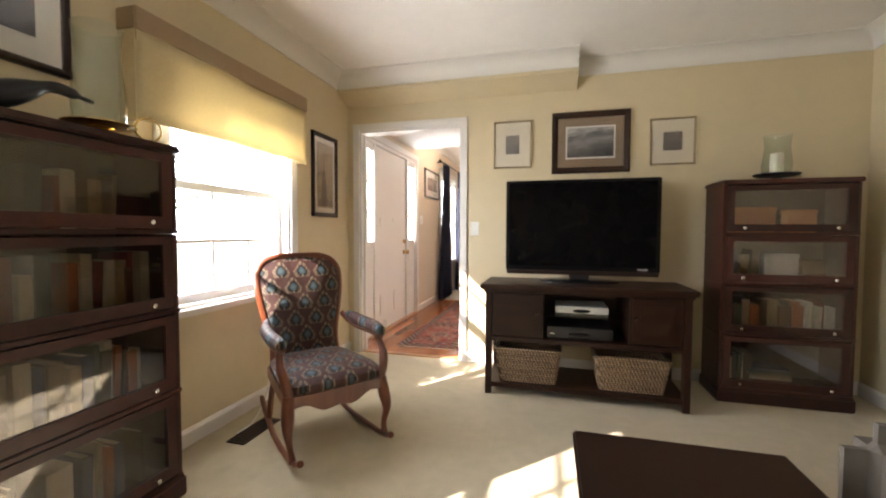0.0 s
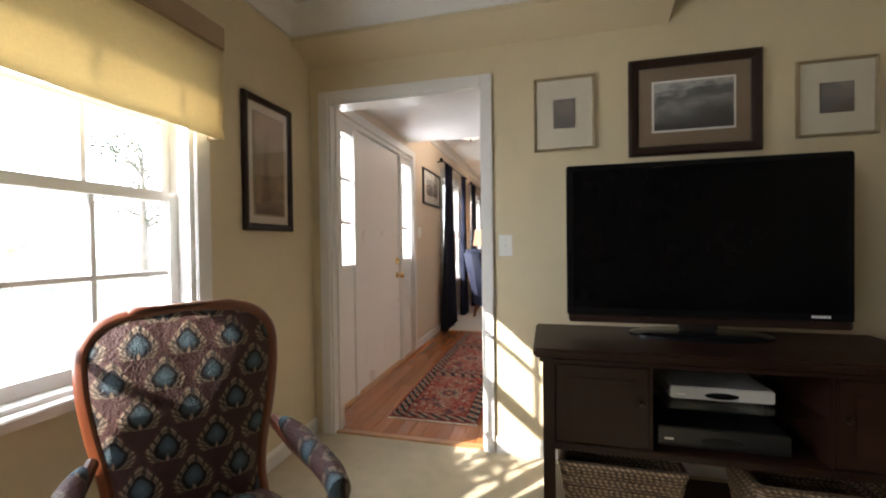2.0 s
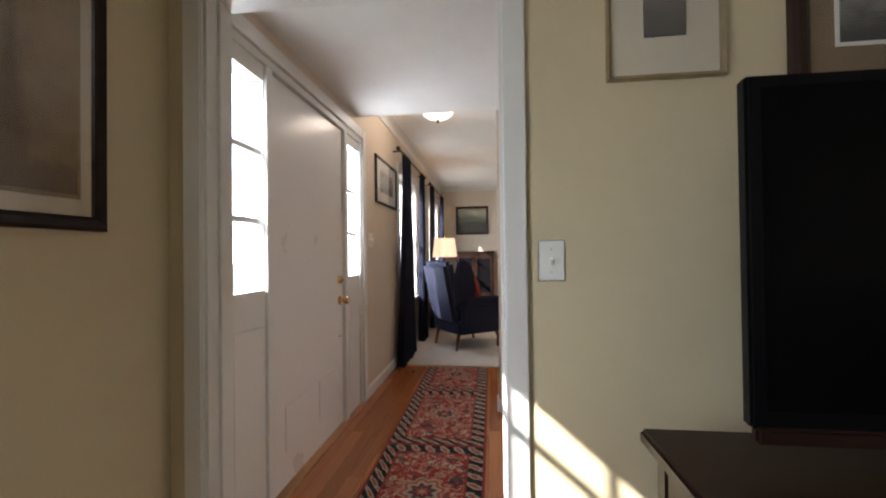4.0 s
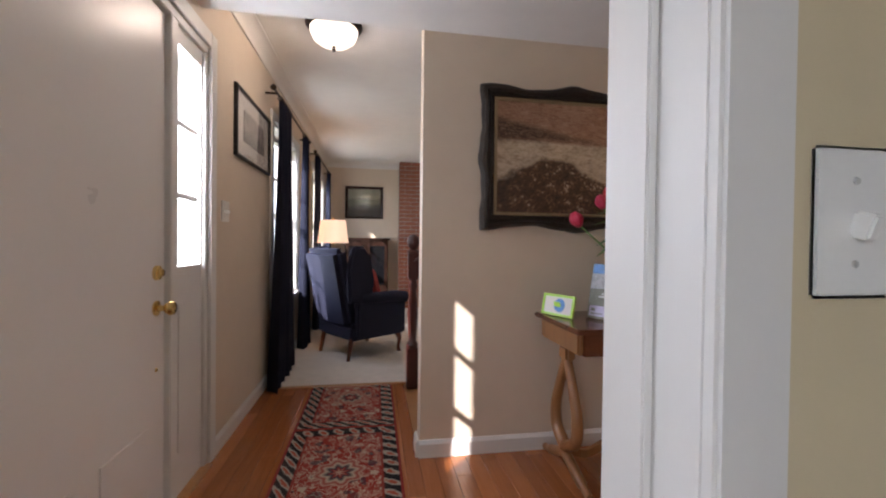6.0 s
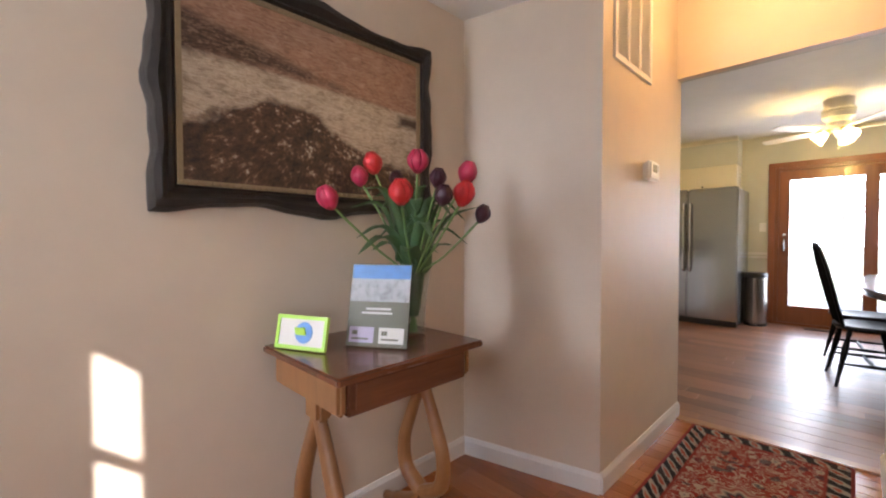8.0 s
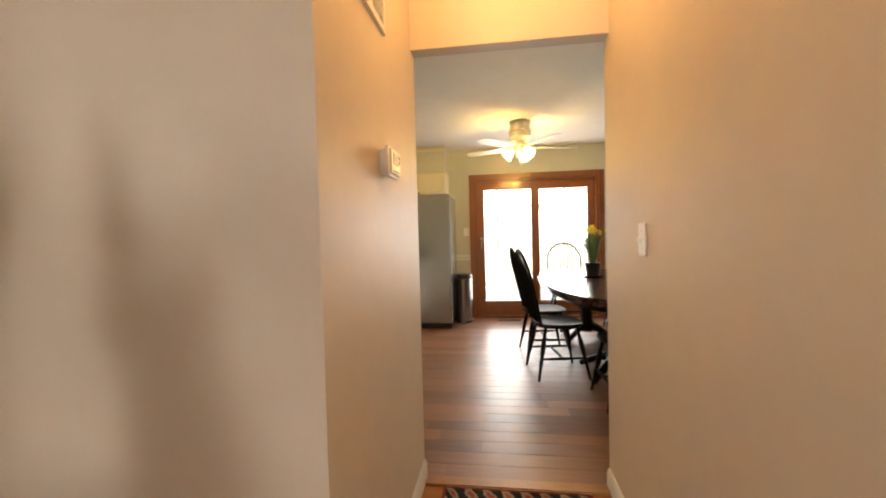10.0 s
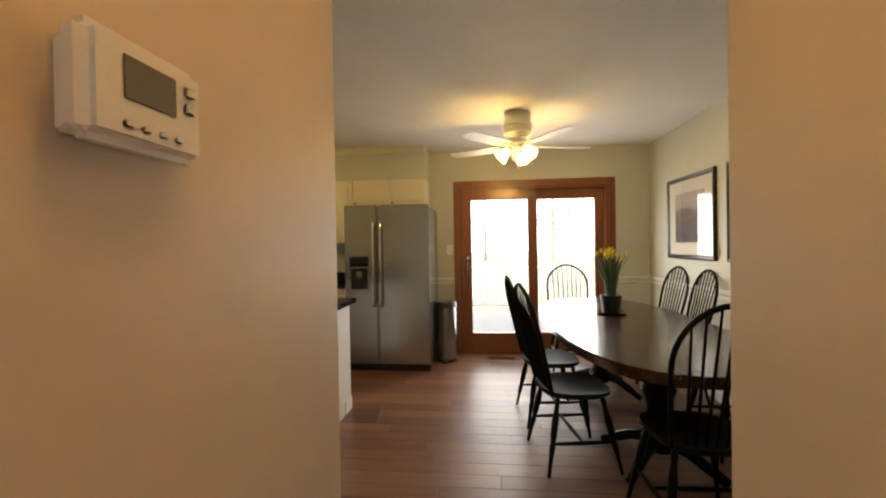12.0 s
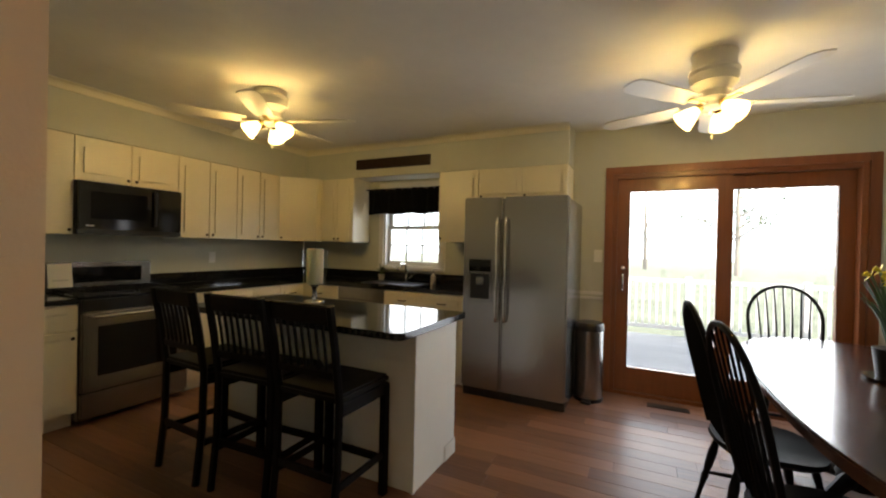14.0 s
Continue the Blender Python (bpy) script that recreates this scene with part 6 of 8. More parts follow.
M["house_print"] = art("house_photo_print", (0.45, 0.45, 0.45), (0.42, 0.33, 0.22), (0.16, 0.15, 0.12), 81.0)
brochure_stand()
sign = thing("photo_frame", "small lime green frame with a blue and white picture", "photo frame")
sign.matrix_world = pose(-0.072, 5.375, 0.766, 0, 0, -66)
tl = pose(0, 0, 0.003, -12)
bm = wall_bm("x", -0.006, 0.006, -0.10, 0.10, 0.0, 0.11, [(-0.089, 0.089, 0.012, 0.098)])
part("frame", moved(bm, tl), M["lime"], sign)
part("backing", moved(box((-0.09, -0.002, 0.011), (0.09, 0.004, 0.099)), tl), M["mat_white"], sign)
part("emblem", moved(lathe([(0, 0), (0.035, 0), (0.034, 0.002), (0, 0.002)], 22, m=pose(0.01, -0.002, 0.055, 90)), tl), M["blue_print"], sign, "round blue emblem", True)
part("prop", moved(box((-0.02, 0.006, 0.0), (0.02, 0.010, 0.075)), pose(0, 0.012, 0.0, 14)), M["lime"], sign)


def runner(name, label, x, y, half_w, half_l, period, turn=0.0):
    root = thing(name, label, "rug", (x, y, 0), turn)
    bm = bmesh.new()
    nx, ny = 10, max(8, int(half_l * 16))
    grid = [[bm.verts.new((-half_w + 2 * half_w * i / nx, -half_l + 2 * half_l * j / ny, 0.009 + 0.0012 * math.sin(9 * j / ny * half_l + i) + 0.0008 * math.sin(2.3 * i))) for i in range(nx + 1)] for j in range(ny + 1)]
    for a, b in zip(grid, grid[1:]):
        for i in range(nx):
            bm.faces.new((a[i], a[i + 1], b[i + 1], b[i]))
    edge = [e for e in bm.edges if e.is_boundary]
    low = bmesh.ops.extrude_edge_only(bm, edges=edge)
    for v in low["geom"]:
        if isinstance(v, bmesh.types.BMVert):
            v.co.z = 0.001
    part("weave", bm, rug("wool_rug_pattern", half_w, half_l, period), root)
    for s in (-1, 1):
        fr = bmesh.new()
        for i in range(60):
            px = -half_w + 0.006 + (2 * half_w - 0.012) * i / 59
            box((px - 0.0022, min(s * half_l, s * (half_l + 0.022)), 0.002), (px + 0.0022, max(s * half_l, s * (half_l + 0.022)), 0.006), 0, fr)
        part("fringe", fr, M["mat_cream"], root, "short cream fringe")


runner("runner_rug", "red and black oriental runner on the hall boards", -1.160, 5.315, 0.305, 1.345, 0.98)
runner("runner_rug", "red and black oriental rug before the kitchen", 1.42, 4.425, 0.345, 0.70, 1.40, -90)

vt = thing("air_vent", "white return air grille high on hall wall", "air vent", (1.41, 4.88, 1.94))
bm = wall_bm("x", -0.012, 0.0, -0.235, 0.235, 0.0, 0.50, [(-0.21, -0.08, 0.025, 0.475), (-0.065, 0.065, 0.025, 0.475), (0.08, 0.21, 0.025, 0.475)])
part("frame", bm, M["white"], vt)
part("backing", box((-0.21, -0.002, 0.025), (0.21, -0.0005, 0.475)), M["grey_plastic"], vt)
for i in range(33):
    part("slat", moved(box((-0.21, -0.008, -0.0015), (0.21, 0.0, 0.0015)), pose(0, -0.001, 0.034 + i * 0.0132, 28)), M["white"], vt)

th = thing("thermostat", "white digital thermostat on the hall wall", "thermostat", (1.612, 4.866, 1.430))
part("wall_plate", box((-0.060, 0.0005, 0.006), (0.060, 0.014, 0.088), 0.003), M["white_plastic"], th)
part("case", box((-0.072, -0.03, -0.002), (0.070, 0, 0.100), 0.010, segments=3), M["white_plastic"], th)
part("display", box((-0.036, -0.0315, 0.040), (0.026, -0.029, 0.080), 0.001), M["olive_print"], th, "grey green display")
for z in (0.048, 0.066):
    part("button", box((0.036, -0.034, z), (0.052, -0.029, z + 0.012), 0.003), M["white_plastic"], th)
for i in range(4):
    part("button", box((-0.038 + i * 0.020, -0.033, 0.014), (-0.026 + i * 0.020, -0.029, 0.021), 0.002), M["white_plastic"], th)


def flush_light():
    root = thing("ceiling_light", "lit frosted glass bowl light with bronze rim", "ceiling light", (-1.27, 6.12, 2.54))
    part("pan", lathe([(0, 0), (0.175, 0), (0.180, -0.018), (0.165, -0.040), (0.150, -0.045), (0, -0.045)], 36), M["bronze"], root, "dark bronze rim", True)
    b_ = part("bowl", lathe([(0.150, -0.045), (0.150, -0.060), (0.135, -0.100), (0.095, -0.132), (0.045, -0.147), (0.0, -0.150)], 36), M["bowl_glow"], root, "lit frosted glass bowl", True)
    b_.visible_shadow = False
    part("finial", lathe([(0, -0.148), (0.012, -0.150), (0.009, -0.162), (0.014, -0.168), (0.009, -0.180), (0, -0.183)], 14), M["bronze"], root, "", True)


flush_light()
bulb("foyer_bulb", (-1.27, 6.12, 2.46), 4.2, (1.0, 0.80, 0.60), 0.05)

# ---------------------------------------------------------------- living room beyond
picture("framed_print", "pale sketch in a black frame beside the front door", on_west(6.385, 1.862), 0.78, 0.43, 0.028, 0.025, M["black_frame"], M["mat_white"], M["sketch"], (0.13, 0.09))
picture("framed_painting", "dark green landscape in a brown frame above the cabinet", pose(-1.185, 10.80, 1.845), 0.66, 0.57, 0.045, 0.035, M["dark_frame"], M["mat_tan"], M["green_oil"], (0.004, 0.004))


def curtain(y, w_top, w_low, seed, x_off=0.085):
    """One pleated panel, gathered at the rod."""
    root = thing("curtain", "long dark navy curtain panel hanging from rod", "curtain", (W + x_off, y, 0), 0, "living room curtains")
    cr = random.Random(seed)
    bm, rows = bmesh.new(), []
    ph = [cr.uniform(0, 6) for _ in range(3)]
    for k in range(15):
        t = k / 14
        z = 2.245 - 2.235 * t
        wd = w_top + (w_low - w_top) * t ** 1.6
        row = []
        for i in range(49):
            u = i / 48
            amp = 0.022 + 0.020 * t
            row.append(bm.verts.new((amp * math.sin(2 * math.pi * 5.5 * u + ph[0] + 0.6 * t) + 0.008 * math.sin(23 * u + ph[1] + 3 * t), wd * (u - 0.5) + 0.012 * t * math.sin(9 * u + ph[2]), z + 0.006 * math.sin(30 * u) * (k in (0, 14)))))
        rows.append(row)
    for a, b in zip(rows, rows[1:]):
        for i in range(48):
            bm.faces.new((a[i], a[i + 1], b[i + 1], b[i]))
    ob = part("cloth", bm, M["curtain"], root, "", True)
    ob.modifiers.new("thick", "SOLIDIFY").thickness = 0.004
    for i in range(7):
        yy = w_top * (i / 6 - 0.5)
        part("ring", tube([(0.018 * math.cos(a), yy, 2.262 + 0.018 * math.sin(a)) for a in (2 * math.pi * j / 12 for j in range(12))], 0.003, 6, closed=True), M["bronze"], root, "", True)


for y, a, b, s in ((6.95, 0.30, 0.78, 1), (8.02, 0.20, 0.40, 2), (8.98, 0.20, 0.40, 3), (10.25, 0.22, 0.42, 4)):
    curtain(y, a, b, s)
for y0, y1 in ((6.62, 8.22), (8.78, 10.46)):
    rod = thing("curtain_rod", "dark bronze curtain rod with scrolled finials", "curtain rod", (W + 0.085, (y0 + y1) / 2, 2.27))
    h = (y1 - y0) / 2
    part("rod", tube([(0, -h, 0), (0, h, 0)], 0.009, 10), M["bronze"], rod, "", True)
    for s in (-1, 1):
        part("finial", lathe([(0, 0), (0.010, 0.002), (0.008, 0.012), (0.020, 0.024), (0.022, 0.036), (0.010, 0.050), (0, 0.054)], 14, m=pose(0, s * h, 0, -90 * s, 0, 0)), M["bronze"], rod, "", True)
        part("bracket", box((-0.085, s * (h - 0.08) - 0.008, -0.012), (0.004, s * (h - 0.08) + 0.008, 0.002), 0.002), M["bronze"], rod)


def wing_chair():
    """A wing-back armchair; it faces -y of its own."""
    root = thing("wing_chair", "navy blue wing-back armchair with wooden legs", "armchair", (-1.16, 7.74, 0), 126)
    nv = M["navy"]
    part("seat_base", box((-0.34, -0.36, 0.20), (0.34, 0.30, 0.36), 0.03, segments=3), nv, root)
    part("seat_cushion", box((-0.27, -0.38, 0.36), (0.27, 0.22, 0.49), 0.045, segments=4), nv, root)
    back = box((-0.30, -0.06, 0.0), (0.30, 0.09, 0.80), 0.05, segments=4)
    for v in back.verts:
        v.co.x *= 1 + 0.10 * (v.co.z / 0.8)
    part("backrest", moved(back, pose(0, 0.24, 0.34, -12)), nv, root, "", True)
    for s in (-1, 1):
        wing = prism([(0.10, 0.0), (-0.16, 0.03), (-0.20, 0.20), (-0.15, 0.46), (-0.06, 0.56), (0.06, 0.56), (0.12, 0.3)], 0.07, 0.02)
        part("wing", moved(wing, pose(s * 0.345 + 0.035, 0.25, 0.58, 0, 0, 90) @ Matrix.Identity(4)), nv, root, "", True)
        part("arm", tube(curve_points([(s * 0.36, -0.36, 0.60), (s * 0.365, -0.2, 0.62), (s * 0.36, 0.0, 0.62), (s * 0.34, 0.2, 0.62)], 4), [0.062] * 13, 14), nv, root, "", True)
        part("arm_panel", box((s * 0.35 - 0.045, -0.35, 0.22), (s * 0.35 + 0.045, 0.26, 0.60), 0.02), nv, root)
        part("leg", tube(curve_points([(s * 0.29, -0.31, 0.22), (s * 0.305, -0.335, 0.14), (s * 0.295, -0.325, 0.06), (s * 0.30, -0.335, 0.0)], 4), [0.032, 0.032, 0.030, 0.027, 0.024, 0.021, 0.018, 0.017, 0.016, 0.017, 0.019, 0.022, 0.024], 9), M["chair_wood"], root, "", True)
        part("leg", tube([(s * 0.27, 0.26, 0.22), (s * 0.275, 0.30, 0.0)], [0.026, 0.018], 8), M["chair_wood"], root, "", True)
    return root


wing_chair().scale = (0.95, 0.95, 0.96)
cu = thing("cushion", "red cushion propped on the wing chair", "cushion")
cu.matrix_world = pose(-0.99, 7.80, 0.50, 0, 0, 110)
bm = bmesh.new()
g = [[(u / 8 - 0.5, v / 8 - 0.5) for u in range(9)] for v in range(9)]
for sgn in (-1, 1):
    vv = [[bm.verts.new((0.40 * x * (1 - 0.10 * abs(2 * y) ** 3), sgn * (0.075 * (1 - (2 * x) ** 4) * (1 - (2 * y) ** 4) + 0.004), 0.21 + 0.40 * y * (1 - 0.10 * abs(2 * x) ** 3))) for x, y in row] for row in g]
    for a, b in zip(vv, vv[1:]):
        for i in range(8):
            bm.faces.new((a[i], a[i + 1], b[i + 1], b[i]))
part("cover", moved(bm, pose(0, 0.02, 0, -14)), M["red_cloth"], cu, "", True)


def lamp_table():
    tbl = thing("side_table", "small round wooden table behind the wing chair", "side table", (-1.50, 8.55, 0))
    part("top", lathe([(0, 0.56), (0.235, 0.56), (0.24, 0.570), (0.235, 0.582), (0, 0.582)], 32), M["chair_wood"], tbl, "", True)
    part("column", lathe([(0, 0.06), (0.05, 0.06), (0.035, 0.10), (0.022, 0.20), (0.036, 0.34), (0.022, 0.44), (0.030, 0.54), (0.05, 0.559), (0, 0.559)], 18), M["chair_wood"], tbl, "", True)
    for k in range(3):
        a = k * 2 * math.pi / 3
        part("foot", tube(curve_points([(0.02 * math.cos(a), 0.02 * math.sin(a), 0.12), (0.12 * math.cos(a), 0.12 * math.sin(a), 0.09), (0.22 * math.cos(a), 0.22 * math.sin(a), 0.017)], 4), 0.014, 8), M["chair_wood"], tbl, "", True)
    lamp = thing("table_lamp", "lit table lamp with a white pleated shade", "lamp", (-1.50, 8.55, 0.582))
    part("base", lathe([(0, 0), (0.075, 0), (0.078, 0.015), (0.04, 0.03), (0.03, 0.06), (0.07, 0.14), (0.085, 0.22), (0.05, 0.33), (0.02, 0.38), (0.02, 0.44), (0, 0.44)], 28), M["white_plastic"], lamp, "white ceramic base", True)
    s_ = part("shade", lathe([(0.185, 0.545), (0.150, 0.82), (0.147, 0.82), (0.182, 0.545)], 36), M["lamp_shade"], lamp, "lit cream shade", True)
    s_.visible_shadow = False
    part("finial", lathe([(0, 0.82), (0.008, 0.825), (0.010, 0.84), (0, 0.85)], 10), M["brass"], lamp, "", True)
    part("harp", tube([(0, 0, 0.43), (0, 0, 0.826)], 0.004, 6), M["brass"], lamp)
    bulb("lamp_bulb", (-1.50, 8.55, 1.25), 2.0, (1.0, 0.72, 0.42), 0.05)


lamp_table()


def newel_and_stairs():
    post = thing("newel_post", "dark turned wooden stair newel with ball top", "newel post", (-0.70, 6.60, 0))
    part("block", box((-0.045, -0.045, 0), (0.045, 0.045, 0.32), 0.005), M["mahogany_v"], post)
    part("shaft", lathe([(0, 0.32), (0.042, 0.32), (0.046, 0.34), (0.028, 0.37), (0.034, 0.46), (0.042, 0.58), (0.026, 0.76), (0.038, 0.80), (0.026, 0.84), (0.040, 0.86), (0, 0.86)], 20), M["mahogany_v"], post, "", True)
    part("upper_block", box((-0.042, -0.042, 0.86), (0.042, 0.042, 1.06), 0.005), M["mahogany_v"], post)
    part("ball", lathe([(0, 1.06), (0.046, 1.06), (0.048, 1.075), (0.025, 1.09), (0.040, 1.11), (0.050, 1.145), (0.042, 1.18), (0.020, 1.20), (0, 1.205)], 20), M["mahogany_v"], post, "", True)
    st = thing("staircase", "white painted staircase with wooden treads", "staircase", (-0.62, 6.15, 0), kind="")
    for i in range(7):
        x0 = 0.02 + i * 0.25
        part("riser", box((x0, -0.48, 0), (x0 + 0.02, 0.42, 0.18 * (i + 1) - 0.025)), M["white"], st)
        part("tread", box((x0 - 0.025, -0.485, 0.18 * (i + 1) - 0.025), (x0 + 0.255, 0.44, 0.18 * (i + 1)), 0.006), M["oak"], st)
        part("stringer_block", box((x0 + 0.02, 0.40, 0), (x0 + 0.25, 0.42, 0.18 * (i + 1) - 0.026)), M["white"], st)
        part("baluster", tube([(x0 + 0.12, 0.40, 0.18 * (i + 1)), (x0 + 0.12, 0.40, 0.18 * (i + 1) + 0.80)], 0.014, 8), M["white"], st)
    part("handrail", tube([(-0.06, 0.42, 0.98), (1.80, 0.40, 2.27)], 0.028, 10, flat=1.3), M["mahogany"], st, "dark handrail", True)


newel_and_stairs()


def cabinet_far():
    root = thing("cabinet", "dark wooden display cabinet against the far wall", "cabinet", (-1.13, 10.58, 0))
    part("body", box((-0.36, -0.20, 0.06), (0.36, 0.20, 1.18), 0.006), M["espresso_v"], root)
    part("top", box((-0.39, -0.225, 1.18), (0.39, 0.215, 1.215), 0.006), M["espresso"], root)
    part("plinth", box((-0.37, -0.21, 0), (0.37, 0.20, 0.06)), M["espresso"], root)
    for s in (-1, 1):
        d = part("door", box((min(0.004 * s, 0.345 * s), -0.214, 0.10), (max(0.004 * s, 0.345 * s), -0.2005, 1.14), 0.003), M["espresso_v"], root)
        part("glass", box((min(0.05 * s, 0.30 * s), -0.2165, 0.42), (max(0.05 * s, 0.30 * s), -0.213, 1.08)), M["black_glass"], d, "dark glass panel")
        part("knob", lathe([(0, 0), (0.010, 0), (0.012, 0.014), (0, 0.018)], 12, m=pose(0.03 * s, -0.214, 0.62, 90)), M["brass"], d, "", True)


cabinet_far()


hl = thing("ceiling_light", "lit frosted flush light on the hall ceiling", "ceiling light", (1.55, 4.42, 2.62))
part("pan", lathe([(0, 0), (0.14, 0), (0.145, -0.018), (0.12, -0.035), (0, -0.035)], 28), M["bronze"], hl, "dark bronze rim", True)
hb = part("bowl", lathe([(0.12, -0.035), (0.118, -0.06), (0.09, -0.09), (0.04, -0.105), (0, -0.108)], 28), M["bowl_glow"], hl, "lit frosted glass bowl", True)
hb.visible_shadow = False
bulb("hall_bulb", (1.55, 4.42, 2.50), 3.4, (1.0, 0.59, 0.21), 0.06)


# ---------------------------------------------------------------- kitchen and dining
def raised_door(root, w, h, name="door", arch=True, knob=None, handle=False):
    """A raised-panel door in the x-z plane, its face at y = -0.02, from (0, 0)."""
    d = part(name, box((0.002, -0.018, 0.002), (w - 0.002, 0, h - 0.002), 0.003), M["cabinet"], root)
    e = 0.048
    top = [(w - e, h - e)]
    if arch and h > 0.3:
        top = [(w - e - (w - 2 * e) * i / 10, h - e - 0.032 + 0.032 * math.sin(math.pi * i / 10)) for i in range(11)]
        pts = [(e, e), (w - e, e)] + top
    else:
        pts = [(e, e), (w - e, e), (w - e, h - e), (e, h - e)]
    part("panel", moved(prism(pts, 0.016, 0.009), pose(0, -0.027, 0)), M["cabinet"], d)
    if knob:
        part("knob", lathe([(0, 0), (0.005, 0), (0.005, 0.010), (0.012, 0.014), (0.012, 0.020), (0, 0.024)], 14, m=pose(knob[0], -0.018, knob[1], 90)), M["bronze"], d, "dark bronze knob", True)
    if handle:
        part("pull", tube(curve_points([(w / 2 - 0.045, -0.018, h / 2), (w / 2 - 0.035, -0.040, h / 2 - 0.004), (w / 2 + 0.035, -0.040, h / 2 - 0.004), (w / 2 + 0.045, -0.018, h / 2)], 5), 0.0055, 8), M["bronze"], d, "dark bronze pull", True)
    return d


def wall_cabinet(m, w, h, doors, depth=0.31, label="cream raised-panel wall cabinet", knob_low=True):
    root = thing("wall_cabinet", label, "cabinet", group="kitchen wall cabinets")
    root.matrix_world = m
    part("body", box((0.001, 0.001, 0), (w - 0.001, depth, h), 0.002), M["cabinet"], root)
    dw = w / doors
    for i in range(doors):
        kx = dw - 0.03 if (i == 0 and doors > 1) or (doors == 1 and knob_low == "r") else 0.03
        holder = raised_door(root, dw, h, knob=(kx, 0.035))
        holder.location = (i * dw, 0, 0)
    return root


def base_cabinet(m, w, drawers=1, doors=1, depth=0.58, label="cream raised-panel base cabinet"):
    root = thing("base_cabinet", label, "cabinet", group="kitchen base cabinets")
    root.matrix_world = m
    part("body", box((0.001, 0.001, 0.10), (w - 0.001, depth, 0.872), 0.002), M["cabinet"], root)
    part("toe_kick", box((0.001, 0.06, 0), (w - 0.001, depth, 0.10)), M["cabinet"], root)
    dw = w / doors
    for i in range(doors):
        d = raised_door(root, dw, 0.57, arch=False, knob=((0.035 if i else dw - 0.035), 0.52))
        d.location = (i * dw, 0, 0.115)
        q = raised_door(root, dw, 0.165, "drawer", False, handle=True)
        q.location = (i * dw, 0, 0.695)
    return root


north = lambda x, z: pose(x, 8.40, z)                      # faces -y
east = lambda y, z: pose(5.92, y, z, 0, 0, -90)            # faces -x; its width runs towards -y
wall_cabinet(north(3.00, 1.36), 0.60, 0.75, 1, knob_low="r")
wall_cabinet(north(3.60, 1.775), 0.76, 0.335, 2, label="short cream wall cabinet over the microwave")
wall_cabinet(north(4.36, 1.36), 0.60, 0.75, 2)
wall_cabinet(north(4.96, 1.36), 0.56, 0.75, 2)
corner = thing("wall_cabinet", "cream corner wall cabinet with one door", "cabinet", group="kitchen wall cabinets")
corner.matrix_world = pose(5.52, 8.40, 1.36)
part("body", slab([(0.001, 0), (0.30, -0.295), (0.72, -0.295), (0.72, 0.31), (0.001, 0.31)], 0, 0.75), M["cabinet"], corner)
dr = raised_door(corner, 0.415, 0.75, knob=(0.03, 0.035))
dr.matrix_local = pose(0.0, -0.004, 0, 0, 0, -44.5)
wall_cabinet(east(8.10, 1.36), 0.48, 0.75, 2)
wall_cabinet(east(6.50, 1.38), 0.44, 0.73, 1, knob_low=True)
wall_cabinet(east(6.055, 1.80), 0.44, 0.31, 1, label="short cream wall cabinet over the fridge")
wall_cabinet(east(5.615, 1.80), 0.42, 0.31, 1, label="short cream wall cabinet over the fridge")

base_n = lambda x: pose(x, 8.13, 0)
base_cabinet(base_n(2.93), 0.60)
base_cabinet(base_n(4.30), 0.66, doors=2)
base_cabinet(base_n(4.96), 0.68, doors=2)
base_e = lambda y: pose(5.65, y, 0, 0, 0, -90)
base_cabinet(base_e(8.12), 0.52)
base_cabinet(base_e(6.98), 0.90, doors=2, label="cream raised-panel sink cabinet")

dw = thing("dishwasher", "stainless dishwasher under the counter", "dishwasher", (5.65, 7.59, 0), -90)
part("body", box((0.002, 0.01, 0.08), (0.598, 0.57, 0.87)), M["black_plastic"], dw)
part("door", box((0.004, -0.02, 0.10), (0.596, 0.01, 0.74), 0.004), M["steel"], dw)
part("control_panel", box((0.004, -0.02, 0.745), (0.596, 0.01, 0.868), 0.004), M["steel"], dw)
part("handle", tube([(0.06, -0.045, 0.70), (0.54, -0.045, 0.70)], 0.010, 10), M["chrome"], dw, "", True)

ct = thing("countertop", "polished black granite countertop with backsplash", "countertop", (0, 0, 0))
part("slab_north", box((4.295, 8.10, 0.873), (6.245, 8.725, 0.91), 0.006), M["granite"], ct)
part("slab_stove_side", box((2.24, 8.10, 0.873), (3.53, 8.725, 0.91), 0.006), M["granite"], ct)
part("slab_east", wall_bm("y", 5.62, 6.245, 6.07, 8.10, 0.873, 0.91), M["granite"], ct)
part("splash_north", box((2.24, 8.705, 0.911), (6.245, 8.728, 1.015), 0.003), M["granite"], ct)
part("splash_east", box((6.224, 6.07, 0.911), (6.248, 8.704, 1.015), 0.003), M["granite"], ct)
sk = thing("sink", "dark under-set sink with chrome faucet", "sink", (5.93, 7.03, 0.91))
part("basin", wall_bm("y", -0.19, 0.19, -0.34, 0.34, 0.0015, 0.006), M["black_plastic"], sk)
part("faucet", tube(curve_points([(0.22, 0, 0.0), (0.22, 0, 0.12), (0.19, 0, 0.20), (0.10, 0, 0.21), (0.04, 0, 0.15)], 6), [0.018] * 4 + [0.012] * 21, 10), M["chrome"], sk, "arched chrome faucet", True)
part("lever", tube([(0.22, -0.05, 0.05), (0.22, -0.11, 0.10)], 0.007, 8), M["chrome"], sk, "", True)
soap = thing("soap_bottle", "clear soap bottle by the sink", "bottle", (6.12, 6.66, 0.91))
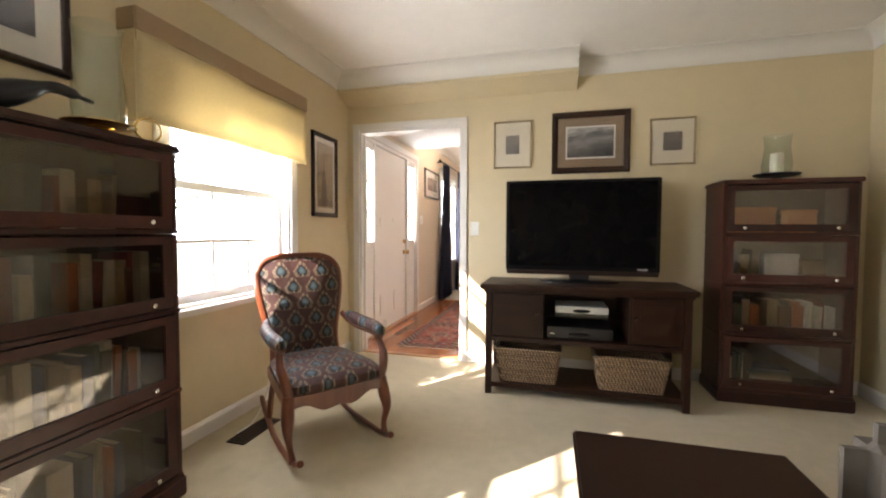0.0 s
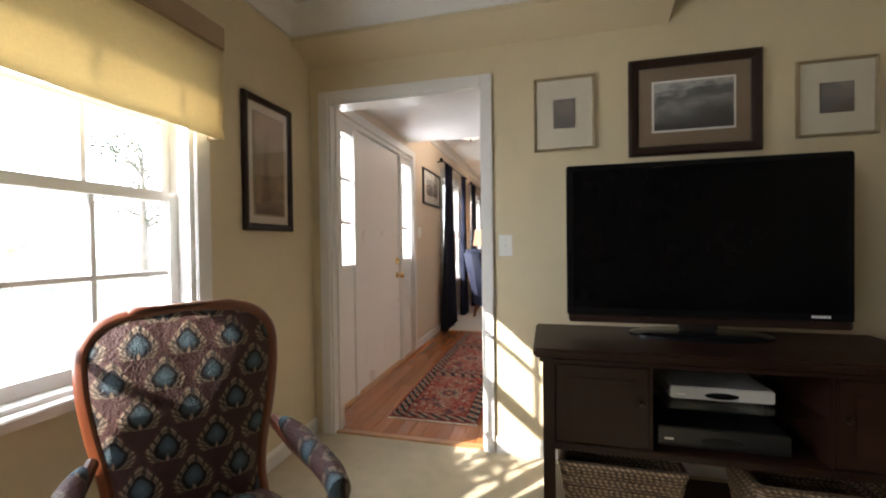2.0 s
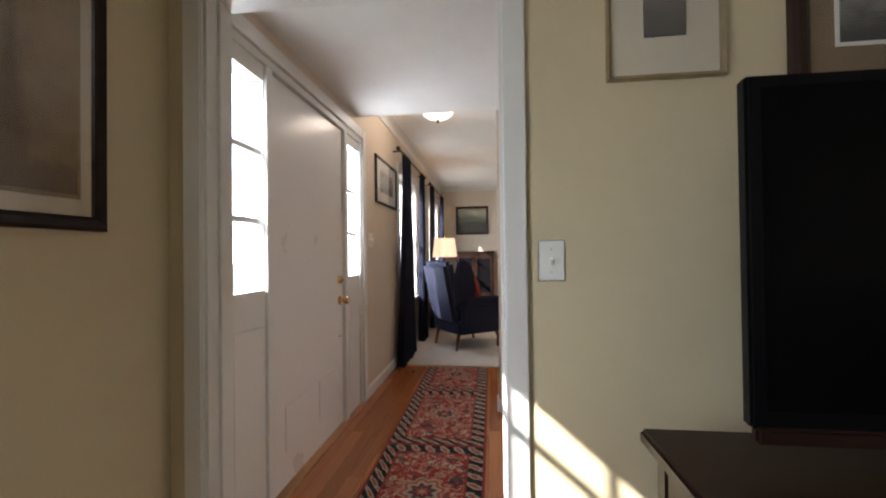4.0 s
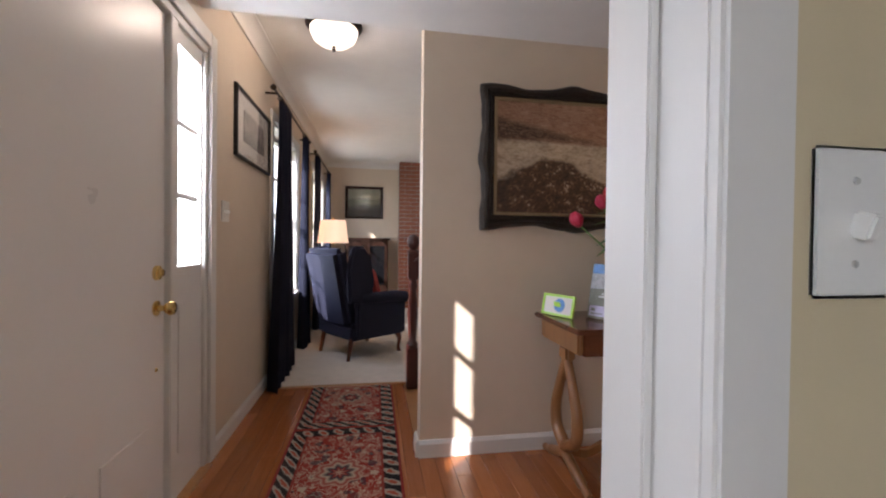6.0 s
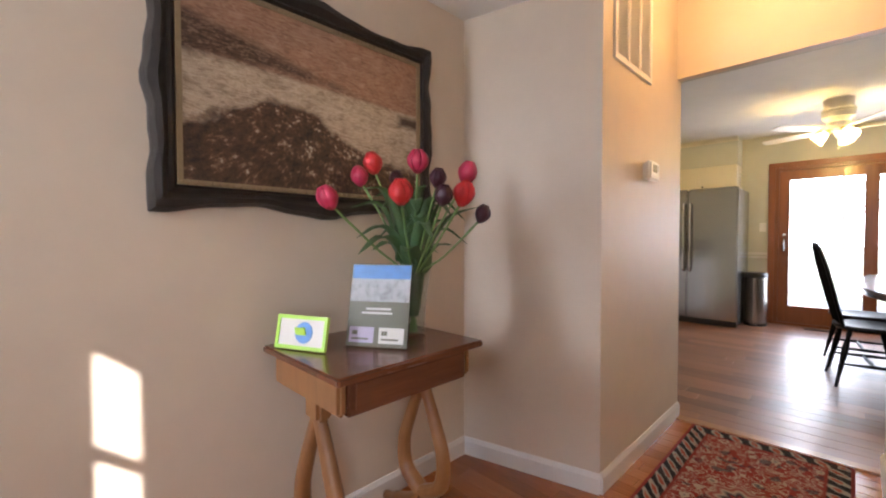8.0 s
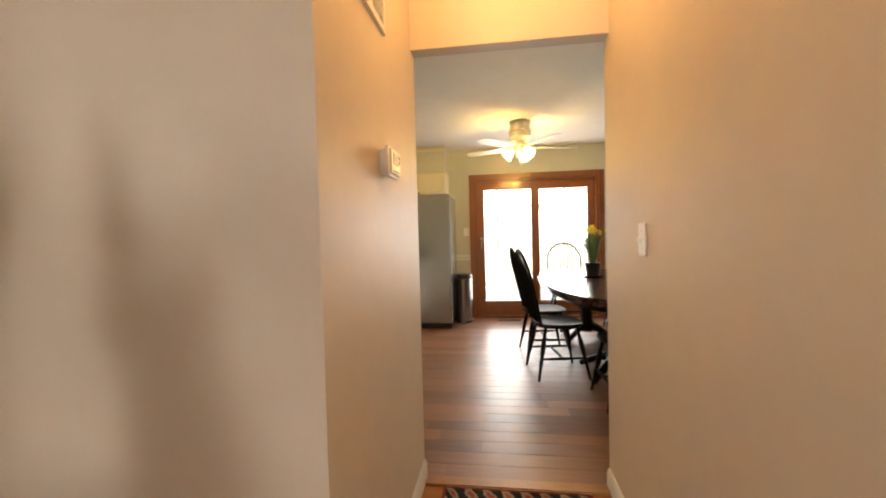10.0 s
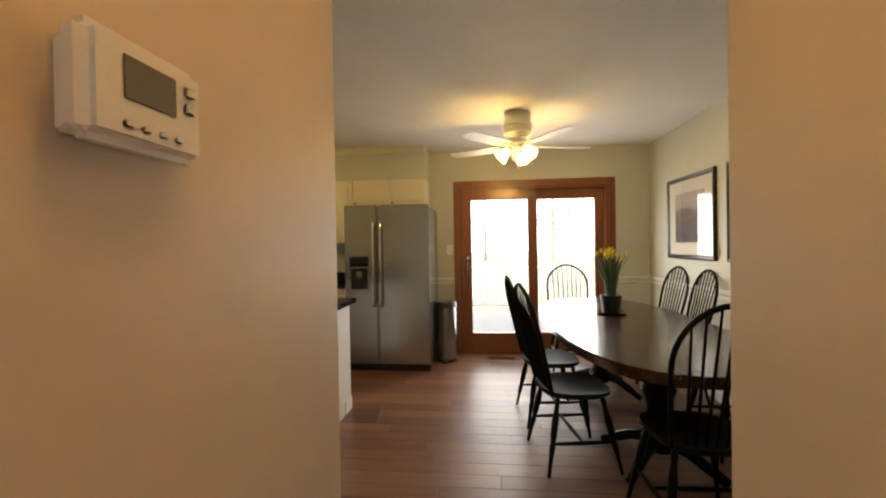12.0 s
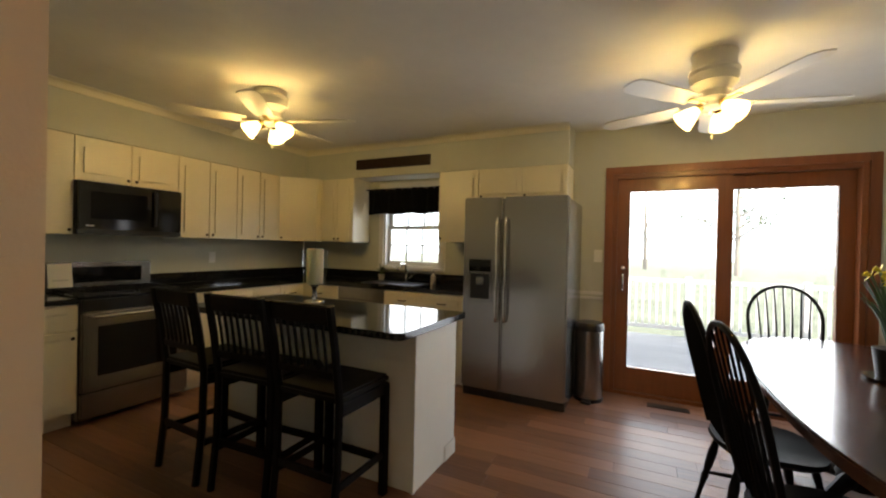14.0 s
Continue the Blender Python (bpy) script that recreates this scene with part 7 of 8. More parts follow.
part("body", lathe([(0, 0), (0.028, 0), (0.030, 0.01), (0.030, 0.09), (0.012, 0.11), (0.012, 0.12), (0, 0.12)], 18), M["mat_cream"], soap, "", True)
part("pump", tube(curve_points([(0, 0, 0.12), (0, 0, 0.15), (-0.03, 0, 0.152)], 4), 0.005, 7), M["chrome"], soap, "", True)


def stove():
    root = thing("stove", "stainless gas range with black glass oven door", "stove", (3.535, 8.09, 0))
    w = 0.755
    part("body", box((0.002, 0.03, 0.03), (w - 0.002, 0.63, 0.90), 0.004), M["steel_v"], root)
    d = part("oven_door", box((0.006, -0.01, 0.235), (w - 0.006, 0.03, 0.80), 0.006), M["steel"], root)
    part("window", box((0.10, -0.0135, 0.34), (w - 0.10, -0.009, 0.70), 0.002), M["black_glass"], d, "black oven window")
    part("handle", tube([(0.06, -0.055, 0.775), (w - 0.06, -0.055, 0.775)], 0.012, 10), M["steel"], d, "", True)
    for x in (0.07, w - 0.07):
        part("handle_post", tube([(x, -0.01, 0.775), (x, -0.055, 0.775)], 0.008, 8), M["steel"], d)
    part("drawer", box((0.006, -0.008, 0.06), (w - 0.006, 0.03, 0.225), 0.005), M["steel"], root)
    part("front_panel", box((0.006, -0.01, 0.81), (w - 0.006, 0.03, 0.90), 0.006), M["black_plastic"], root)
    part("cooktop", box((0.0, 0.0, 0.90), (w, 0.60, 0.915), 0.004), M["black_glass"], root)
    for x in (0.20, 0.55):
        for y in (0.16, 0.44):
            part("burner", lathe([(0, 0.915), (0.05, 0.915), (0.045, 0.928), (0, 0.930)], 20, m=pose(x, y, 0)), M["black_iron"], root)
        gr = bmesh.new()
        for k in range(5):
            box((x - 0.15 + k * 0.07, 0.05, 0.930), (x - 0.14 + k * 0.07, 0.56, 0.942), 0.002, gr)
        box((x - 0.16, 0.05, 0.918), (x + 0.16, 0.06, 0.942), 0.002, gr)
        box((x - 0.16, 0.55, 0.918), (x + 0.16, 0.56, 0.942), 0.002, gr)
        part("grate", gr, M["black_iron"], root, "black iron grate")
    part("backguard", box((0.0, 0.575, 0.90), (w, 0.63, 1.14), 0.008), M["steel"], root)
    part("display", box((0.17, 0.571, 0.97), (w - 0.08, 0.576, 1.10), 0.002), M["black_glass"], root, "black control display")


stove()
leaf_ = thing("booklet", "white booklet leaning against the stove's backguard", "booklet", (3.625, 8.635, 0.9425))
part("cover", moved(box((-0.075, -0.012, 0.0), (0.075, 0.0, 0.19), 0.002), pose(0, 0, 0, -9)), M["mat_white"], leaf_)
part("text_bar", moved(box((-0.05, -0.0128, 0.05), (0.05, -0.0118, 0.062)), pose(0, 0, 0, -9)), M["grey_plastic"], leaf_)


def microwave():
    root = thing("microwave", "black over-range microwave oven", "microwave", (3.60, 8.33, 1.365))
    part("body", box((0.002, 0.02, 0), (0.758, 0.395, 0.405), 0.004), M["black_glass"], root)
    d = part("door", box((0.004, -0.01, 0.045), (0.55, 0.02, 0.40), 0.006), M["black_glass"], root)
    part("window", box((0.08, -0.0125, 0.12), (0.47, -0.0095, 0.33), 0.002), M["screen"], d)
    part("handle", tube([(0.525, -0.035, 0.08), (0.525, -0.035, 0.37)], 0.010, 8), M["black_plastic"], d, "", True)
    part("control_panel", box((0.555, -0.008, 0.045), (0.754, 0.02, 0.40), 0.004), M["black_glass"], root)
    part("vent", box((0.004, -0.004, 0.003), (0.754, 0.02, 0.040), 0.003), M["black_plastic"], root)
    part("badge_bar", box((0.05, -0.012, 0.062), (0.10, -0.0095, 0.072)), M["white_plastic"], d)


microwave()


def fridge():
    root = thing("refrigerator", "stainless side-by-side refrigerator with water dispenser", "refrigerator", (5.48, 6.025, 0), -90)
    w, h = 0.92, 1.775
    part("body", box((0.004, 0.07, 0.02), (w - 0.004, 0.765, h - 0.02), 0.006), M["steel_v"], root)
    part("grille", box((0.01, 0.04, 0.0), (w - 0.01, 0.08, 0.075), 0.003), M["black_plastic"], root)
    left = part("freezer_door", box((0.002, 0, 0.08), (0.365, 0.068, h), 0.014, segments=3), M["steel"], root)
    right = part("fridge_door", box((0.371, 0, 0.08), (w - 0.002, 0.068, h), 0.014, segments=3), M["steel"], root)
    for door, x in ((left, 0.330), (right, 0.406)):
        part("handle", tube(curve_points([(x, 0.0, 0.70), (x, -0.05, 0.74), (x, -0.058, 1.1), (x, -0.05, 1.54), (x, 0.0, 1.58)], 6), 0.013, 10), M["chrome"], door, "long steel handle", True)
    disp = part("dispenser", wall_bm("x", -0.006, 0.002, 0.055, 0.275, 0.85, 1.24, [(0.075, 0.255, 0.88, 1.10)]), M["steel_v"], left)
    part("display", box((0.062, -0.009, 1.12), (0.268, -0.005, 1.225), 0.002), M["black_glass"], disp)
    part("recess", box((0.075, -0.003, 0.88), (0.255, 0.001, 1.10)), M["black_plastic"], disp)
    part("spout", box((0.13, -0.012, 1.0), (0.20, -0.002, 1.07), 0.004), M["chrome"], disp)


fridge()

bin_ = thing("trash_can", "slim stainless step trash can", "trash can", (5.97, 4.985, 0))
part("body", lathe([(0, 0.03), (0.135, 0.03), (0.135, 0.62), (0, 0.62)], 32, squash=0.9), M["steel_v"], bin_, "", True)
part("base", lathe([(0, 0), (0.14, 0), (0.14, 0.03), (0, 0.03)], 32, squash=0.9), M["black_plastic"], bin_, "", True)
part("lid", lathe([(0, 0.622), (0.140, 0.622), (0.140, 0.665), (0.125, 0.685), (0, 0.692)], 32, squash=0.9), M["black_plastic"], bin_, "black lid", True)
part("pedal", box((-0.20, -0.04, 0.008), (-0.13, 0.04, 0.024), 0.004), M["black_plastic"], bin_)

vl = thing("window_valance", "black gathered valance over the kitchen window", "valance", (6.12, 7.05, 1.70))
bm, rows = bmesh.new(), []
for k in range(7):
    t = k / 6
    rows.append([bm.verts.new((0.02 * math.sin(26 * u + 2 * t) * (0.4 + 0.6 * (1 - t)) + 0.012 * math.sin(61 * u), 1.02 * (u - 0.5), 0.30 * t + 0.008 * math.sin(18 * u) * (k == 0))) for u in (i / 60 for i in range(61))])
for a, b in zip(rows, rows[1:]):
    for i in range(60):
        bm.faces.new((a[i], a[i + 1], b[i + 1], b[i]))
ob = part("cloth", bm, M["black_cloth"], vl, "", True)
ob.modifiers.new("thick", "SOLIDIFY").thickness = 0.004
part("rod", tube([(0.0, -0.55, 0.29), (0.0, 0.55, 0.29)], 0.008, 8), M["bronze"], vl, "", True)
wb = thing("wall_plaque", "long dark wooden plaque above the kitchen window", "plaque", (5.93, 7.11, 2.20))
part("board", box((-0.022, -0.49, 0), (0, 0.49, 0.115), 0.005), M["dark_frame"], wb)
part("bead", box((-0.026, -0.47, 0.012), (-0.020, 0.47, 0.103), 0.003), M["espresso"], wb)
pl = thing("potted_plant", "small green plant in a pot on the windowsill", "plant", (6.19, 7.40, 0.911))
part("pot", lathe([(0, 0), (0.030, 0), (0.040, 0.07), (0.036, 0.07), (0, 0.06)], 18), M["mat_cream"], pl, "", True)
pr = random.Random(3)
for i in range(18):
    a, rr, hh = pr.uniform(0, 6.28), pr.uniform(0.03, 0.09), pr.uniform(0.10, 0.22)
    lf = part("leaf", blade_bm([(0, 0, 0.055), (0.3 * rr * math.cos(a) * 0.5, 0.3 * rr * math.sin(a), hh * 0.6), (rr * math.cos(a) * 0.5, rr * math.sin(a), hh)], 0.011), M["leaf"], pl)
    lf.modifiers.new("thick", "SOLIDIFY").thickness = 0.0008


def island():
    root = thing("kitchen_island", "white panelled island with polished black granite top", "kitchen island", (0, 0, 0))
    part("body", box((3.99, 5.645, 0.0), (4.50, 7.22, 0.872), 0.003), M["island_white"], root)
    part("end_panel", box((3.985, 5.640, 0.0), (4.505, 5.646, 0.872), 0.002), M["island_white"], root)
    part("corner_bead", box((3.980, 5.636, 0.0), (4.0, 5.656, 0.872), 0.003), M["island_white"], root)
    part("kick", box((4.36, 5.632, 0.0), (4.512, 5.660, 0.10), 0.003), M["island_white"], root)
    pts = [(3.79, 5.59), (4.53, 5.59), (4.54, 5.60), (4.54, 7.26), (4.53, 7.27), (3.76, 7.27), (3.75, 7.26), (3.75, 5.63), (3.755, 5.61), (3.77, 5.596)]
    part("countertop", slab(pts, 0.873, 0.91), M["granite"], root, "polished black granite top")


M["island_white"] = plain("white_island_paint", (0.70, 0.69, 0.66), 0.45, vary=0.03, scale=3, bump=0.05)
island()
ic = thing("candle_holder", "ivory pillar candle in a footed glass on island", "candle holder", (4.36, 6.72, 0.91))
ic.scale = (1.25, 1.25, 1.15)
part("foot", lathe([(0, 0), (0.060, 0), (0.058, 0.006), (0.018, 0.016), (0.012, 0.05), (0.018, 0.09), (0.030, 0.108), (0, 0.110)], 26), M["chrome"], ic, "silver footed stem", True)
part("candle", lathe([(0, 0.112), (0.048, 0.112), (0.049, 0.325), (0.042, 0.335), (0, 0.328)], 26), M["wax"], ic, "ivory wax candle", True)
cg = part("glass", lathe([(0.030, 0.110), (0.060, 0.114), (0.068, 0.16), (0.074, 0.32), (0.071, 0.32), (0.065, 0.16), (0.057, 0.117)], 28), M["acrylic"], ic, "clear glass cup", True)
cg.visible_shadow = False
part("wick", tube([(0, 0, 0.326), (0.001, 0, 0.343)], 0.0013, 5), M["black_plastic"], ic)


def bar_stool(m):
    """A counter stool with a slatted back; it faces +x of its own."""
    root = thing("bar_stool", "black wooden counter stool with slatted back", "stool", group="stools at the island")
    root.matrix_world = m
    bw = M["black_wood"]
    part("seat", box((-0.19, -0.205, 0.60), (0.21, 0.205, 0.645), 0.014, segments=3), bw, root)
    for y in (-0.19, 0.19):
        part("front_leg", box((0.165, y - 0.02, 0), (0.205, y + 0.02, 0.60), 0.004), bw, root)
        part("back_leg", tube([(-0.215, y, 0.0), (-0.185, y, 0.30), (-0.180, y, 0.62), (-0.215, y, 0.85), (-0.255, y, 1.06)], 0.023, 6, flat=0.9), bw, root)
        part("side_stretcher", box((-0.185, y - 0.010, 0.20), (0.17, y + 0.010, 0.235), 0.003), bw, root)
        part("side_apron", box((-0.175, y - 0.012, 0.54), (0.17, y + 0.012, 0.60), 0.002), bw, root)
    part("front_stretcher", box((0.175, -0.17, 0.17), (0.195, 0.17, 0.21), 0.003), bw, root)
    part("back_stretcher", box((-0.200, -0.17, 0.24), (-0.182, 0.17, 0.28), 0.003), bw, root)
    part("front_apron", box((0.170, -0.17, 0.54), (0.192, 0.17, 0.60), 0.002), bw, root)
    part("top_rail", moved(box((-0.010, -0.178, -0.045), (0.010, 0.178, 0.045), 0.006), pose(-0.244, 0, 1.015, 0, -11, 0)), bw, root)
    part("lower_rail", moved(box((-0.009, -0.178, -0.022), (0.009, 0.178, 0.022), 0.005), pose(-0.196, 0, 0.735, 0, -9, 0)), bw, root)
    for i in range(7):
        y = -0.132 + i * 0.044
        part("slat", tube([(-0.199, y, 0.75), (-0.220, y, 0.88), (-0.238, y, 0.975)], 0.0085, 6), bw, root)
    return root


first = bar_stool(pose(3.73, 5.975, 0))
copy_thing(first, pose(3.73, 6.43, 0, 0, 0, 3))
copy_thing(first, pose(3.72, 6.90, 0, 0, 0, -3))


def dining_table():
    root = thing("dining_table", "large oval dark wood dining table with glossy top", "dining table", (4.42, 3.50, 0))
    pts = []
    for i in range(64):
        a = 2 * math.pi * i / 64
        c, s = math.cos(a), math.sin(a)
        pts.append((1.33 * math.copysign(abs(c) ** 0.72, c), 0.57 * math.copysign(abs(s) ** 0.80, s)))
    top = slab(pts, 0.722, 0.75)
    bmesh.ops.bevel(top, geom=[e for e in top.edges if e.is_manifold and abs(e.verts[0].co.z - e.verts[1].co.z) < 1e-5], offset=0.008, segments=2, affect="EDGES")
    part("top", top, M["dining_top"], root, "glossy oval top", True)
    part("edge_band", slab([(x * 0.985, y * 0.97) for x, y in pts], 0.690, 0.722), M["dining_top"], root)
    part("apron", slab([(x * 0.80, y * 0.72) for x, y in pts], 0.61, 0.690), M["black_wood"], root)
    for x in (-0.62, 0.62):
        part("pedestal", lathe([(0, 0.10), (0.085, 0.10), (0.10, 0.16), (0.06, 0.24), (0.075, 0.38), (0.10, 0.46), (0.055, 0.56), (0.09, 0.612), (0, 0.612)], 22, m=pose(x, 0, 0)), M["black_wood"], root, "", True)
        for k in range(4):
            a = math.pi / 4 + k * math.pi / 2
            part("foot", tube(curve_points([(x, 0, 0.16), (x + 0.16 * math.cos(a), 0.16 * math.sin(a), 0.13), (x + 0.36 * math.cos(a), 0.36 * math.sin(a), 0.028)], 4), [0.040] * 4 + [0.032] * 3 + [0.024] * 2, 8), M["black_wood"], root, "", True)


dining_table()


def windsor(m):
    """A bow-back Windsor chair; it faces +y of its own."""
    root = thing("dining_chair", "black bow-back Windsor chair at the dining table", "chair", group="chairs round the dining table")
    root.matrix_world = m
    bw = M["black_wood"]
    n, prev = 28, None
    bm = bmesh.new()
    for r, z in ((0.90, 0.425), (1.0, 0.445), (0.98, 0.462), (0.80, 0.456), (0.40, 0.448), (0, 0.447)):
        ring = []
        for i in range(n if r else 1):
            a = 2 * math.pi * i / n
            c, s = math.cos(a), math.sin(a)
            x = 0.215 * math.copysign(abs(c) ** 0.7, c) * (1 + 0.10 * s)
            ring.append(bm.verts.new((r * x, r * 0.21 * math.copysign(abs(s) ** 0.7, s), z)))
        if prev:
            for i in range(n):
                j = (i + 1) % n
                bm.faces.new((prev[i], prev[j], ring[j], ring[i]) if r else (prev[i], prev[j], ring[0]))
        else:
            bm.faces.new(ring)
        prev = ring
    part("seat", bm, bw, root, "", True)
    legp = [(0.0, 0), (0.010, 0), (0.012, 0.10), (0.018, 0.16), (0.013, 0.18), (0.019, 0.22), (0.021, 0.30), (0.013, 0.37), (0.016, 0.40), (0.012, 0.44), (0, 0.44)]
    ends = {}
    for sx in (-1, 1):
        for sy in (-1, 1):
            foot, top = Vector((sx * 0.225, sy * 0.215, 0)), Vector((sx * 0.15, sy * 0.13, 0.44))
            way = top - foot
            m_ = Matrix.Translation(foot) @ way.to_track_quat("Z", "Y").to_matrix().to_4x4() @ Matrix.Diagonal((1, 1, way.length / 0.44, 1))
            part("leg", lathe(legp, 10, m=m_), bw, root, "", True)
            ends[sx, sy] = foot.lerp(top, 0.40)
    for sx in (-1, 1):
        a, b = ends[sx, -1], ends[sx, 1]
        part("side_stretcher", tube([a, a.lerp(b, 0.5), b], [0.008, 0.013, 0.008], 8), bw, root, "", True)
    a, b = (ends[-1, -1] + ends[-1, 1]) / 2, (ends[1, -1] + ends[1, 1]) / 2
    part("cross_stretcher", tube([a, a.lerp(b, 0.5), b], [0.008, 0.013, 0.008], 8), bw, root, "", True)
    lean = pose(0, -0.175, 0.455, 13)
    arc = [Vector((-0.185, 0, 0)), Vector((-0.205, 0, 0.16)), Vector((-0.222, 0, 0.32))] + [Vector((0.225 * math.cos(t), 0, 0.40 + 0.245 * math.sin(t))) for t in (math.pi - math.pi * i / 14 for i in range(15))] + [Vector((0.222, 0, 0.32)), Vector((0.205, 0, 0.16)), Vector((0.185, 0, 0))]
    part("bow", moved(tube(arc, 0.0125, 8), lean), bw, root, "", True)
    for i in range(7):
        x0 = -0.126 + 0.042 * i
        x1 = x0 * 1.30
        zt = 0.40 + 0.245 * math.sqrt(max(0, 1 - (x1 / 0.225) ** 2)) - 0.004
        part("spindle", moved(tube([(x0, 0, 0), (x0 * 1.1, 0, zt * 0.35), (x1, 0, zt)], [0.0055, 0.0075, 0.005], 6), lean), bw, root, "", True)
    return root


chair = windsor(pose(3.86, 4.00, 0, 0, 0, 189))
copy_thing(chair, pose(4.47, 4.04, 0, 0, 0, 186))
copy_thing(chair, pose(3.25, 3.56, 0, 0, 0, -88))
copy_thing(chair, pose(5.78, 3.60, 0, 0, 0, 88))
copy_thing(chair, pose(4.07, 2.92, 0, 0, 0, 2))
copy_thing(chair, pose(5.00, 2.92, 0, 0, 0, -4))
copy_thing(chair, pose(5.50, 2.92, 0, 0, 0, 4))


def daffodils():
    pot = thing("flower_pot", "tall dark planter on a saucer on the table", "planter", (4.74, 3.49, 0.75))
    part("saucer", lathe([(0, 0), (0.085, 0), (0.115, 0.010), (0.118, 0.016), (0.09, 0.012), (0, 0.010)], 28), M["black_glass"], pot, "", True)
    part("pot", lathe([(0, 0.010), (0.068, 0.010), (0.085, 0.15), (0.080, 0.15), (0, 0.14)], 26), M["black_plastic"], pot, "", True)
    fl_ = thing("daffodils", "yellow daffodils with long green leaves", "flowers", (4.74, 3.49, 0.89))
    dr_ = random.Random(12)
    for i in range(60):
        a, rr, hh = dr_.uniform(0, 6.28), dr_.uniform(0.02, 0.13), dr_.uniform(0.20, 0.38)
        c, s = math.cos(a), math.sin(a)
        lf = part("leaf", blade_bm([(c * 0.03, s * 0.03, 0), (c * (0.03 + rr * 0.35), s * (0.03 + rr * 0.35), hh * 0.6), (c * (0.03 + rr), s * (0.03 + rr), hh)], 0.008), M["tulip_leaf"], fl_)
        lf.modifiers.new("thick", "SOLIDIFY").thickness = 0.0008
    for i in range(11):
        a, rr, hh = dr_.uniform(0, 6.28), dr_.uniform(0.02, 0.10), dr_.uniform(0.30, 0.40)
        if i == 0:
            a, rr, hh = -1.2, 0.17, 0.33
        c, s = math.cos(a), math.sin(a)
        part("stem", tube(curve_points([(c * 0.02, s * 0.02, 0), (c * rr * 0.5, s * rr * 0.5, hh * 0.6), (c * rr, s * rr, hh)], 3), 0.003, 5), M["stem"], fl_)
        q = Vector((c * 1.0, s * 1.0, 0.5)).to_track_quat("Z", "Y").to_matrix().to_4x4()
        at = Matrix.Translation((c * rr, s * rr, hh)) @ q
        cup = part("bloom", lathe([(0.006, 0.0), (0.010, 0.012), (0.015, 0.024), (0.013, 0.023), (0.008, 0.012), (0.004, 0.001)], 12, m=at), M["daffodil"], fl_, "", True)
        for k in range(6):
            t, pet = k * math.pi / 3, bmesh.new()
            pet.faces.new([pet.verts.new((r * math.cos(t + w_), r * math.sin(t + w_), z)) for r, w_, z in ((0.006, 0, 0.0), (0.022, 0.42, 0.003), (0.040, 0, 0.006 + 0.004 * (k % 2)), (0.022, -0.42, 0.003))])
            pt = part("petal", moved(pet, at), M["daffodil"], cup)
            pt.modifiers.new("thick", "SOLIDIFY").thickness = 0.0008


daffodils()

for x, nm in ((5.29, "framed dusk landscape print in wide black frame"), (4.235, "framed dusk landscape print in wide black frame")):
    picture("framed_print", nm, pose(x, 2.60, 1.562, 0, 0, 180), 0.88, 0.79, 0.040, 0.030, M["black_frame"], M["mat_white"], M["dusk_print"], (0.13, 0.12))


def ceiling_fan(m, spin, watts):
    """A five-blade hugger fan with a three-shade light kit."""
    root = thing("ceiling_fan", "white five-blade ceiling fan with lit glass shades", "ceiling fan", group="kitchen ceiling fans")
    root.matrix_world = m
    part("housing", lathe([(0, 0), (0.125, 0), (0.130, -0.012), (0.122, -0.03), (0.126, -0.045), (0.118, -0.065), (0.122, -0.08), (0.100, -0.10), (0.085, -0.125), (0, -0.125)], 36), M["fan_white"], root, "", True)
    part("canopy", lathe([(0, 2.479 - m.translation.z), (0.116, 2.479 - m.translation.z), (0.118, 2.470 - m.translation.z), (0.112, 2.462 - m.translation.z), (0.110, 0.0005), (0, 0.0005)], 36), M["fan_white"], root, "", True)
    part("hub", lathe([(0, -0.125), (0.085, -0.125), (0.09, -0.165), (0.07, -0.175), (0.055, -0.185), (0.06, -0.21), (0.03, -0.225), (0, -0.225)], 28), M["fan_white"], root, "", True)
    for k in range(5):
        r = pose(0, 0, -0.200, 0, 0, spin + 72 * k)
        part("blade_iron", moved(box((0.07, -0.018, -0.004), (0.20, 0.018, 0.003), 0.002), r), M["brass"], root)
        out = [(0.17, -0.055), (0.30, -0.066), (0.54, -0.070), (0.63, -0.062), (0.66, -0.030), (0.66, 0.030), (0.63, 0.062), (0.54, 0.070), (0.30, 0.066), (0.17, 0.055)]
        part("blade", moved(slab(out, 0.0035, 0.0095), r @ pose(0, 0, 0, 9, 0, 0)), M["fan_white"], root)
    for k in range(3):
        a = radians(spin + 30 + 120 * k)
        way = Vector((math.cos(a) * 0.75, math.sin(a) * 0.75, -0.66)).normalized()
        base = Vector((math.cos(a) * 0.055, math.sin(a) * 0.055, -0.195))
        q = Matrix.Translation(base) @ way.to_track_quat("Z", "Y").to_matrix().to_4x4()
        part("socket", lathe([(0, 0), (0.020, 0), (0.022, 0.04), (0, 0.04)], 14, m=q), M["brass"], root, "", True)
        sh = part("shade", lathe([(0.024, 0.035), (0.036, 0.060), (0.052, 0.095), (0.062, 0.130), (0.067, 0.140), (0.064, 0.140), (0.050, 0.098), (0.034, 0.062), (0.022, 0.038)], 22, m=q), M["fan_glow"], root, "lit frosted glass shade", True)
        sh.visible_shadow = False
        p = m @ (base + way * 0.10)
        bulb("fan_bulb", p, watts, (1.0, 0.67, 0.21), 0.02)
    part("pull_chain", tube([(0.02, 0.0, -0.22), (0.02, 0.0, -0.36)], 0.0018, 5), M["brass"], root)
    part("pull_knob", lathe([(0, -0.36), (0.006, -0.365), (0.009, -0.378), (0.005, -0.39), (0, -0.392)], 10, m=pose(0.02, 0, 0)), M["wax"], root, "", True)


